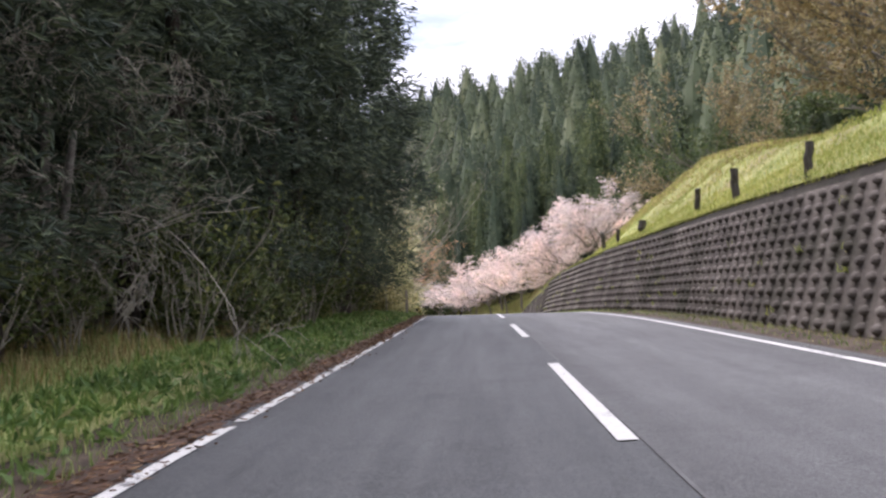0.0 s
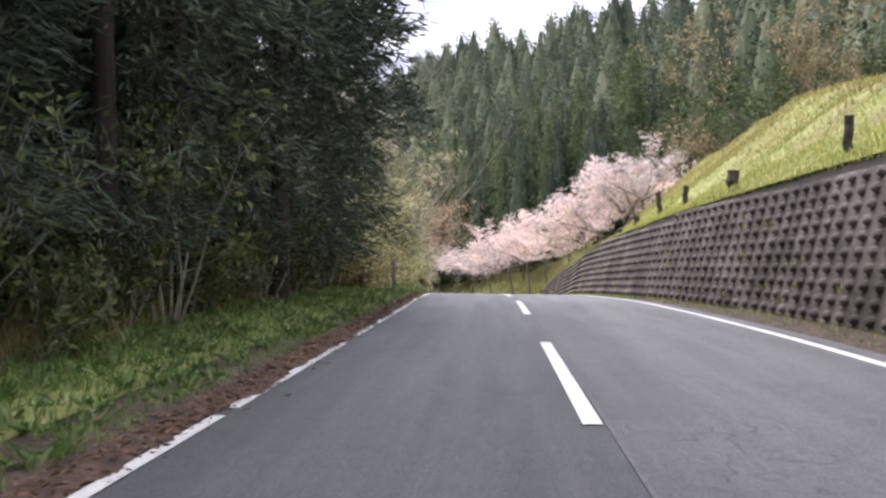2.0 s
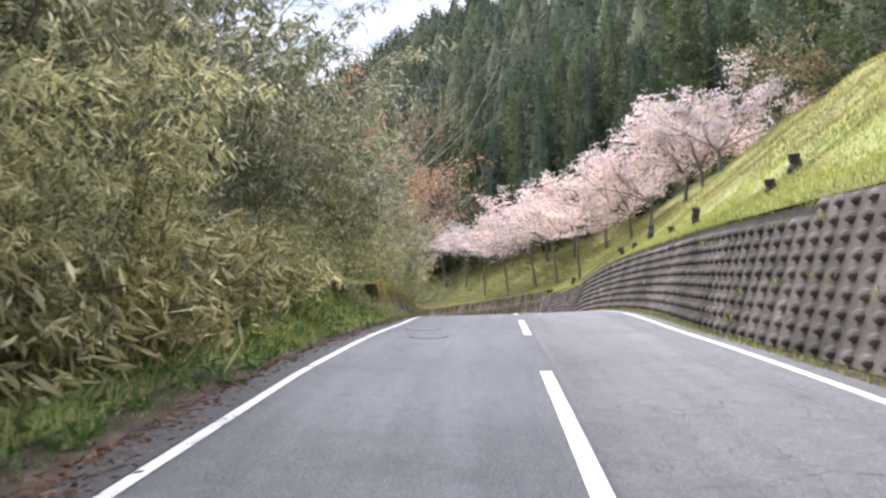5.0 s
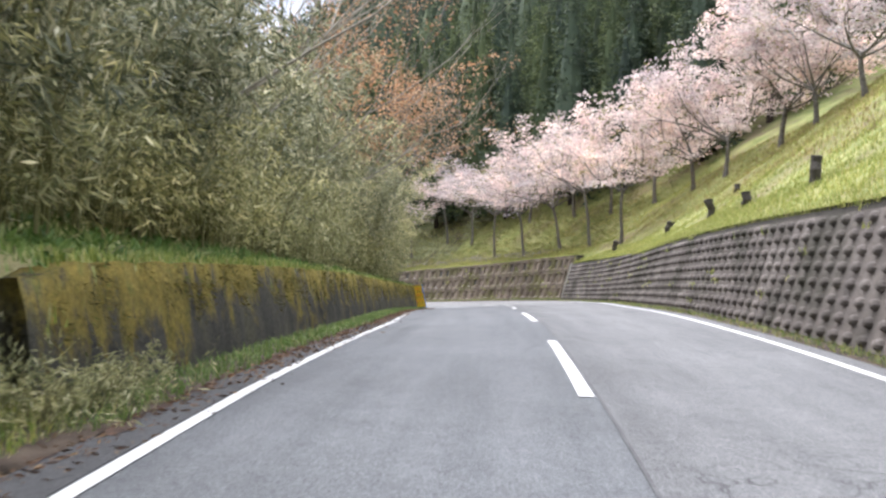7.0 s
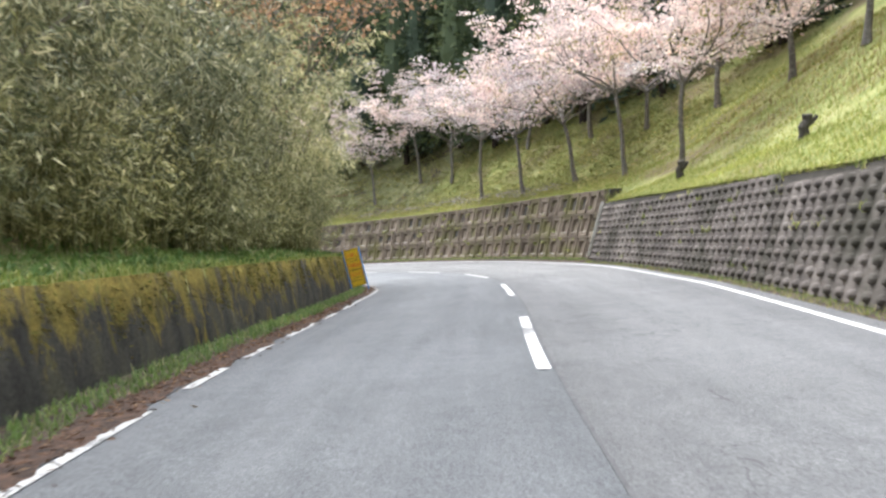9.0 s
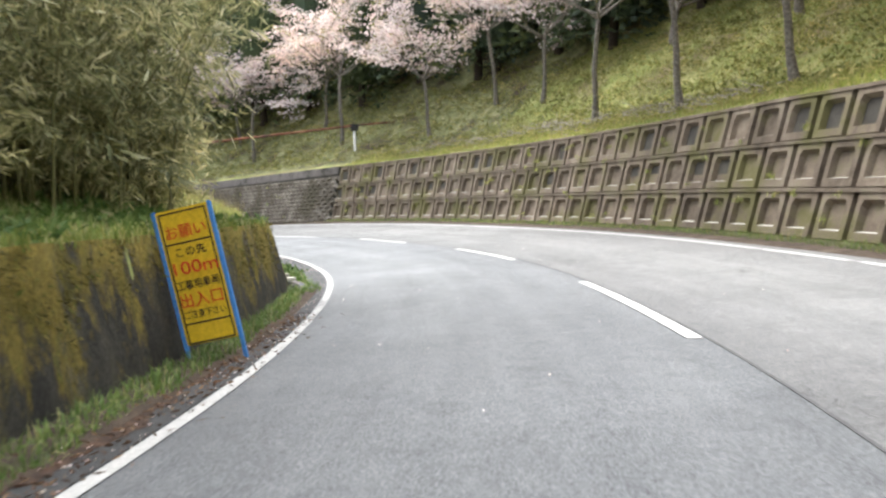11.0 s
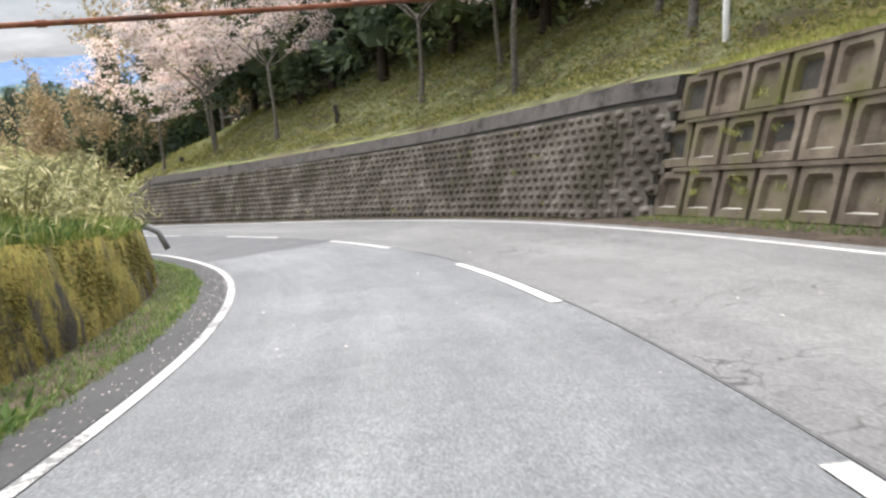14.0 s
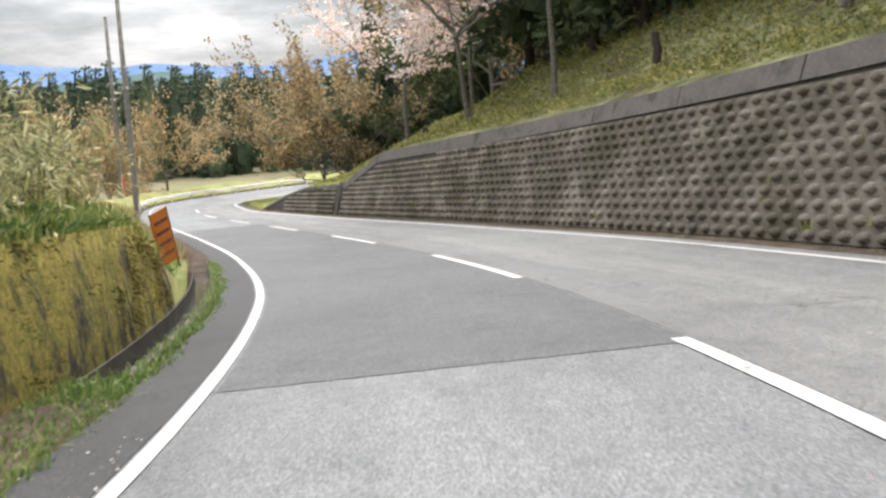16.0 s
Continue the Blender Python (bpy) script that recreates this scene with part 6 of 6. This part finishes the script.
def bare_meshes(seed, H, trunk, limbs, depth, spread, droop, radius=0.11, kids=(3, 4)):
    rng = np.random.default_rng(seed)
    st, sb, tips = Soup(), Soup(), []
    z = np.linspace(-0.1, trunk, 5)
    pts = np.stack([0.1 * np.sin(z), 0.08 * np.cos(z * 1.3), z], 1)
    tube(st, pts, np.interp(z, [0, trunk], [radius, radius * 0.7]), 7)
    for k in range(limbs):
        a = k * 2 * np.pi / limbs + rng.uniform(-0.4, 0.4)
        branching(sb, tips, pts[rng.integers(2, 5)], unit(np.array([math.cos(a), math.sin(a), rng.uniform(0.1, 0.8)])), (H - trunk) * rng.uniform(0.5, 0.8), radius * 0.45, depth, spread, rng, droop, kids, 5, 0.08)
    return st, sb, tips


def bare_tree(name, seed, H, trunk, limbs, depth, spread, droop, label, leaf_mat=None, leaves=0, leaf=(0.09, 0.06), radius=0.11, group="", kids=(3, 4)):
    global RNG
    st, sb, tips = bare_meshes(seed, H, trunk, limbs, depth, spread, droop, radius, kids)
    bark = M_BARK if leaves else M_TWIG
    parts = [("trunk", st.mesh("trunk", bark, True)), ("branchwork", sb.mesh("branchwork", bark))]
    if leaves:
        RNG = np.random.default_rng(seed)
        tp = np.array([t[0] for t in tips])
        c = tp[RNG.integers(0, len(tp), leaves)] + RNG.normal(0, 0.2, (leaves, 3))
        s = Soup()
        s.add(*blades(c, RNG.normal(0, 1, (leaves, 3)), RNG.uniform(0.7, 1.4, leaves) * leaf[0], leaf[1]))
        parts.append(("foliage", s.mesh("foliage", leaf_mat)))
    return tree_proto(name, parts, label, "tree", group)


big_bare = tangled_tree(151)
plant([big_bare], [(6.9, -7.2)], scale=(1.3, 1.3))
for i, (s, o, H) in enumerate([(35.5, -7.4, 9.0), (41.0, -9.0, 10.0), (74.0, -8.0, 12.0), (62.0, -6.9, 11.0)]):
    b = bare_tree("bare_tree", 155 + i, H, 3.0, 7, 3, 0.45, 0.0, "leafless grey tree standing among the bamboo", radius=0.1)
    plant([b], [(s, o)], scale=(1.0, 1.0))
rust = [bare_tree("rusty_tree", 160 + i, H, 5.0, 9, 2, 0.45, 0.0, "tree with sparse rust-coloured young leaves above the bamboo", M_RUST_LEAF, 4200, (0.15, 0.11), 0.1, "rusty-leaved trees") for i, H in enumerate([13.5, 12.0])]
plant(rust, [(92.8, -7.2), (87.5, -9.0), (83, -8.8), (97.5, -12.0), (78, -10.5)], scale=(0.95, 1.1))
tan = [bare_tree("budding_tree", 165 + i, H, 2.0, 9, 2, 0.5, 0.0, "broad tree hazy with tan buds at the top of the slope", M_TAN_LEAF, 5600, (0.25, 0.17), 0.16, "budding trees on the crest", (3, 5)) for i, H in enumerate([11.0, 9.5])]
plant(tan, [(29, 16.5), (24, 15.5), (19, 15), (25, 21), (71, 23)], scale=(0.9, 1.2))
green = [bare_tree("evergreen_tree", 170 + i, H, 2.0, 8, 2, 0.5, 0.0, "round dark evergreen tree at the edge of the wood", M_BROADLEAF, 3200, (0.3, 0.21), 0.16, "evergreen trees", (3, 4)) for i, H in enumerate([9.0, 10.5])]
plant(green, [(68, 27), (76, 26), (84, 25), (92, 24), (60, 32), (52, 34), (186, 20.5), (191, 20.5), (176, 21), (184, 22), (198, 18)], scale=(0.85, 1.15))
far_tan = [bare_tree("autumn_tree", 175, 9.5, 2.0, 8, 2, 0.45, 0.0, "tree hazy with tan-brown leaves beyond the wall's end", M_BROWN_LEAF, 6500, (0.24, 0.17), 0.15, "brown trees in the valley", (3, 5))]
plant(far_tan, [(206, 10.4), (212, 11.5), (201.5, 12.5), (179, 17.0), (175, 18.0)], scale=(1.0, 1.25))
plant(far_tan, [(216, -17), (204, -14), (209, -24), (198, -20), (218, -9), (222, -20)], scale=(0.8, 1.2))


# ---- fixtures ----
post = new("pipe_support")
tagged(post, "white pipe post with a black clamp on the grass slope", "post")
g = ground_at(np.array([129.4]), np.array([7.7]), 0.1)[0]
post.matrix_basis = Matrix.Translation(g)
sp = Soup()
tube(sp, [(0, 0, 0), (0, 0, 1.15)], [0.075, 0.075], 14)
put("shaft", sp.mesh("shaft", M_WHITE_PIPE, True), post)
part("clamp", box_bm((-0.2, -0.16, 1.12), (0.2, 0.16, 1.5), 0.03), M_BLACK, post, "black clamp")

sp = Soup()
a0 = at([131.5], [-20], [4.75])[0]
a1 = Vector(g) + Vector((0, 0, 1.42))
pa, pb = Vector(a0), Vector(a1)
ext = pb + (pb - pa) * 0.2
pts = [pa.lerp(ext, k / 12) - Vector((0, 0, 0.18 * math.sin(math.pi * min(1, k / 10)))) for k in range(13)]
tube(sp, pts, [0.055] * 13, 10)
pipe = put("overhead_pipe", sp.mesh("overhead_pipe", M_RUST, True), label="thin rusty pipe carried across above the road", category="pipe")
for k in (2, 5, 8):
    ds = Soup()
    q = np.array(pts[k])
    d_ = np.array((pb - pa).normalized())
    tube(ds, [q - d_ * 0.09, q + d_ * 0.09], [0.072, 0.072], 10)
    put("coupling", ds.mesh("coupling", M_RUST), pipe)
sp = Soup()
tube(sp, [ground_at(np.array([128.3]), np.array([8.1]), 0.1)[0], pts[-1] + Vector((0, 0, 0.12))], [0.1, 0.085], 8)
put("timber_brace", sp.mesh("timber_brace", M_STUMP), label="dark slanting timber brace beside the pipe post", category="brace")

# wire fence beside the bamboo
fence = new("wire_fence")
tagged(fence, "old grey wire fence with steel posts in front of the bamboo", "fence")
fs = np.arange(29.7, 41, 2.05)
for s in fs:
    g = at([s], [-4.25], [0.0])[0]
    put("post", bm_mesh("post", box_bm((-0.03, -0.03, -0.2), (0.03, 0.03, 1.35), 0.006), M_GALV), fence, m=Matrix.Translation(g))
for z in np.arange(0.15, 1.31, 0.145):
    sp = Soup()
    S3 = np.arange(29.7, 40.0, 1.0)
    tube(sp, at(S3, -4.25, z + 0.015 * np.sin(S3 * 2 + z * 9)), [0.004] * len(S3), 3)
    put("wire", sp.mesh("wire", M_WIRE), fence)
sp = Soup()
for s in np.arange(29.7, 39.9, 0.16):
    q = at([s, s + 0.02], [-4.25, -4.25], [0.1, 1.3])
    tube(sp, q, [0.003, 0.003], 3)
put("wire_mesh", sp.mesh("wire_mesh", M_WIRE), fence, kind="stuff")
mp = new("boundary_post")
tagged(mp, "thin dark marker post in the verge grass", "post")
mp.matrix_basis = Matrix.Translation(at([29.9], [-3.45], [0.0])[0])
part("shaft", box_bm((-0.05, -0.05, -0.2), (0.05, 0.05, 1.1), 0.01), M_POLE, mp)

def text_part(words, size, mat, parent, x, z, y=-0.012, width=None):
    c = bpy.data.curves.new("lettering", "FONT")
    c.body, c.size, c.extrude = words, size, 0.0012
    c.align_x, c.align_y = "CENTER", "CENTER"
    tmp = bpy.data.objects.new("lettering", c)
    scene.collection.objects.link(tmp)
    me = bpy.data.meshes.new_from_object(tmp.evaluated_get(bpy.context.evaluated_depsgraph_get()))
    w = max((v.co.x for v in me.vertices), default=0.1) - min((v.co.x for v in me.vertices), default=0)
    bpy.data.objects.remove(tmp)
    me.materials.clear()
    me.materials.append(mat)
    k = width / w if width and w > 0 else 1
    put("lettering", me, parent, m=Matrix.Translation((x, y, z)) @ Matrix.Rotation(math.pi / 2, 4, "X") @ Matrix.Diagonal((k, 1, 1, 1)))


def sign_board(name, label, m, face, trim, lines, W=0.56, H=1.38):
    """A standing works sign: board, coloured frame, ruled lines and lettering, two short legs."""
    root = new(name)
    tagged(root, label, "sign")
    root.matrix_basis = m
    board = part("board", box_bm((-W / 2, 0, 0.1), (W / 2, 0.02, H), 0.004), face, root)
    for x in (-1, 1):
        part("frame_side", box_bm((x * W / 2 - 0.02, -0.008, 0.06), (x * W / 2 + 0.02, 0.03, H + 0.01), 0.006), trim, root)
        part("leg", box_bm((x * W / 2 - 0.018, 0.0, -0.14), (x * W / 2 + 0.018, 0.028, 0.1), 0.004), trim, root)
    for z in (0.115, 0.3, 1.06, H - 0.03):
        part("rule", box_bm((-W / 2 + 0.05, -0.006, z - 0.007), (W / 2 - 0.05, 0.0, z + 0.007)), M_INK, board)
    for x in (-1, 1):
        part("rule", box_bm((x * (W / 2 - 0.05) - 0.006, -0.006, 0.115), (x * (W / 2 - 0.05) + 0.006, 0.0, H - 0.03)), M_INK, board)
    for words, z, size, mat, w in lines:
        text_part(words, size, mat, board, 0, z, width=w)
    return root


g = at([90.6], [-4.15], [0.07])[0]
t_ = heading([90.6])[0]
yaw = math.atan2(t_[1], t_[0])
m = Matrix.Translation(g) @ Matrix.Rotation(yaw - math.pi / 2 - 0.12, 4, "Z") @ Matrix.Rotation(-0.22, 4, "Y") @ Matrix.Rotation(-0.08, 4, "X") @ Matrix.Scale(0.96, 4)
sign_board("works_sign", "yellow works sign with red and black lettering by the mossy wall", m, M_YELLOW, M_BLUE, [
    ("お願い", 1.16, 0.14, M_RED, 0.4), ("この先", 0.97, 0.1, M_INK, 0.3), ("100m", 0.82, 0.17, M_RED, 0.44), ("工事用車両", 0.66, 0.1, M_INK, 0.43),
    ("出入口", 0.51, 0.15, M_RED, 0.42), ("ご注意下さい", 0.38, 0.08, M_INK, 0.42)])
g = at([145.15], [-4.65], [0.34])[0]
t_ = heading([145.15])[0]
yaw = math.atan2(t_[1], t_[0])
m = Matrix.Translation(g) @ Matrix.Rotation(yaw - math.pi / 2 + 0.9, 4, "Z") @ Matrix.Rotation(-0.22, 4, "Y") @ Matrix.Scale(0.76, 4)
ob = new("works_sign")
tagged(ob, "weathered orange works sign leaning at the wall's end", "sign")
ob.matrix_basis = m
board = part("board", box_bm((-0.3, 0, 0.1), (0.3, 0.02, 1.35), 0.004), M_ORANGE, ob)
for z in (0.35, 0.6, 0.85, 1.1):
    part("text_bar", box_bm((-0.22, -0.006, z - 0.035), (0.22, 0.0, z + 0.035)), M_RUST, board)
for x in (-1, 1):
    part("leg", box_bm((x * 0.28 - 0.02, 0.0, -0.15), (x * 0.28 + 0.02, 0.03, 1.36), 0.005), M_RUST, ob)


def utility_pole(p, H, r):
    root = new("utility_pole")
    tagged(root, "tall grey utility pole with crossarms by the valley road", "utility pole", "poles by the road")
    root.matrix_basis = Matrix.Translation(p)
    s = Soup()
    tube(s, [(0, 0, -0.3), (0, 0, H * 0.5), (0, 0, H)], [r, r * 0.85, r * 0.65], 10)
    put("shaft", s.mesh("shaft", M_POLE, True), root)
    for z, w in ((0.62, 0.9), (0.53, 0.6)):
        arm = part("crossarm", box_bm((-w, -0.05, H * z), (w, 0.05, H * z + 0.09), 0.01), M_GALV, root)
        for x in (-w * 0.85, 0.35 * w, w * 0.85):
            part("insulator", box_bm((x - 0.035, -0.035, H * z + 0.09), (x + 0.035, 0.035, H * z + 0.24), 0.015), M_WHITE_PIPE, arm, "white insulator")
    return root


utility_pole((-79.15, 152.85, -20.2), 16.5, 0.23)
utility_pole((-92.6, 156.9, -20.6), 15.5, 0.22)
sg = new("roadside_banner")
tagged(sg, "small red and white banner beside the utility pole", "banner")
sg.matrix_basis = Matrix.Translation((-79.1, 152.0, -20.0)) @ Matrix.Rotation(2.5, 4, "Z")
part("cloth", box_bm((-0.28, -0.01, 0.6), (0.28, 0.01, 2.2), 0.005), M_RED, sg)
part("stick", box_bm((-0.32, -0.02, -0.2), (-0.28, 0.02, 2.3), 0.005), M_WHITE_PIPE, sg)

rail = new("guard_rail")
tagged(rail, "white guard rail round the far bend of the road", "guard rail")
S4 = np.arange(198, 236, 2.0)
rows = [at(S4, line_left(S4) - 0.7, z) for z in (0.42, 0.46, 0.54, 0.62, 0.66)]
for r_, off in zip(rows, (0.0, 0.06, 0.0, 0.06, 0.0)):
    r_ += np.stack([heading(S4)[:, 1], -heading(S4)[:, 0], 0 * S4], 1) * off
v = np.array(rows).transpose(1, 0, 2)
put("beam", mesh_from("beam", v.reshape(-1, 3), grid_faces(len(S4), 5), M_WHITE_PIPE), rail)
for s in S4[::2]:
    put("post", bm_mesh("post", box_bm((-0.06, -0.06, -0.2), (0.06, 0.06, 0.66), 0.01), M_WHITE_PIPE), rail, m=Matrix.Translation(at([s], [line_left(np.array([s]))[0] - 0.8], [0])[0]))


def pampas(seed):
    global RNG
    RNG = np.random.default_rng(seed)
    root = new("pampas_grass")
    tagged(root, "tuft of pampas grass with pale feathery plumes", "pampas grass", "pampas tufts")
    n = 160
    a = Soup()
    a.add(*grass(RNG.normal(0, 0.12, (n, 3)) * np.array([1, 1, 0]), RNG.uniform(0.7, 1.5, n), 0.018, 0.45))
    put("leaves", a.mesh("leaves", M_GRASS_DRY), root)
    b = Soup()
    for k in range(16):
        q = np.array([RNG.normal(0, 0.25), RNG.normal(0, 0.25), RNG.uniform(1.1, 1.7)])
        m_ = 60
        base = q + np.stack([RNG.normal(0, 0.02, m_), RNG.normal(0, 0.02, m_), RNG.uniform(-0.2, 0.2, m_)], 1)
        b.add(*blades(base, RNG.normal(0, 0.5, (m_, 3)) + np.array([[0.3, 0, 0.6]]), 0.12, 0.012))
    put("plumes", b.mesh("plumes", M_PAMPAS), root)
    return root


RNG = np.random.default_rng(23)
pp = [pampas(201), pampas(202)]
RNG = np.random.default_rng(29)
plant(pp, [(141.5, -8.2), (143.0, -9.0), (139.5, -9.3), (146, -8.6), (121, -7.5), (116, -7.2)], scale=(0.9, 1.3))


# ---- distance: valley woods and ridges with blue haze in their colour ----
def valley_woods():
    soup = Soup()
    rng = np.random.default_rng(31)
    t, c = cedar_meshes(66, 15, 2.8, 0.6, 70, M_CEDAR, (1.2, 0.55), 5, 0.8)
    v = np.empty(len(c.vertices) * 3)
    c.vertices.foreach_get("co", v)
    f = np.empty(len(c.loops), int)
    c.loops.foreach_get("vertex_index", f)
    v, f = v.reshape(-1, 3), f.reshape(-1, 3)
    bpy.data.meshes.remove(t)
    bpy.data.meshes.remove(c)
    for k in range(320):
        a = radians(rng.uniform(50, 92))
        d = rng.uniform(150, 330)
        if k >= 200:
            a, d = radians(rng.uniform(53, 80)), rng.uniform(128, 165)
        p = np.array([-14 - math.sin(a) * d, 127 + math.cos(a) * d, -25 + (d - 150) * 0.012])
        q = rng.uniform(0.8, 1.2) if k >= 200 else rng.uniform(0.7, 1.05)
        soup.add(v * q + p, f)
    put("valley_wood", soup.mesh("valley_wood", M_CEDAR), label="belt of dark conifers across the valley fields", category="wood", kind="stuff")


valley_woods()


def ridge(name, dist, heights, mat, seed):
    rng = np.random.default_rng(seed)
    a = np.radians(np.linspace(20, 130, 140))
    x = np.linspace(0, 20, 140)
    h = heights[0] + heights[1] * (np.sin(x * 1.1 + seed) + 0.5 * np.sin(x * 2.7 + seed * 2) + 0.25 * np.sin(x * 6.1) + 0.12 * rng.normal(size=140))
    top = np.stack([-14 - np.sin(a) * dist, 127 + np.cos(a) * dist, h], 1)
    front = np.stack([-14 - np.sin(a) * dist * 0.8, 127 + np.cos(a) * dist * 0.8, 0 * h - 30], 1)
    mid = (top + front) / 2 + np.stack([0 * h, 0 * h, 8 * np.sin(x * 9)], 1)
    v = np.array([front, mid, top]).transpose(1, 0, 2).reshape(-1, 3)
    put(name, mesh_from(name, v, grid_faces(140, 3), mat, smooth=True), label="wooded mountain ridge on the horizon, haze blue in its colour", category="mountain", kind="structure")


# Distance haze is mixed into the ridges' base colours.
M_RIDGE = surface("haze_blue_ridge", [(0.3, (0.10, 0.16, 0.27)), (0.7, (0.14, 0.2, 0.31))], 0.004, rough=1.0, bump_d=0.0, spec=0.0)
M_RIDGE2 = surface("haze_green_ridge", [(0.3, (0.07, 0.11, 0.12)), (0.7, (0.1, 0.14, 0.13))], 0.01, rough=1.0, bump_d=0.0, spec=0.0)
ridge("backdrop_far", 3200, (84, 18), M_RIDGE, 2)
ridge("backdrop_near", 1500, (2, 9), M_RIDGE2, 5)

# ---- facing blocks of the bossed walls ----
RNG = np.random.default_rng(41)
studded(wall_1, -12, 94.4, 0.465, 0.222, base_right, h_a, 0.0, (15, 27), False, M_BLOCK, 0.085, 0.098, 0.074)
studded(wall_3, 128.0, 168.4, 0.36, 0.205, base_right, h_c, 0.36, (131, 140), True, M_BLOCK_PALE, 0.1, 0.1, 0.078)
studded(wall_3, 169.6, 180, 0.36, 0.205, base_right, h_c, 0.14, (0, 0), True, M_BLOCK_PALE, 0.1, 0.1, 0.078)
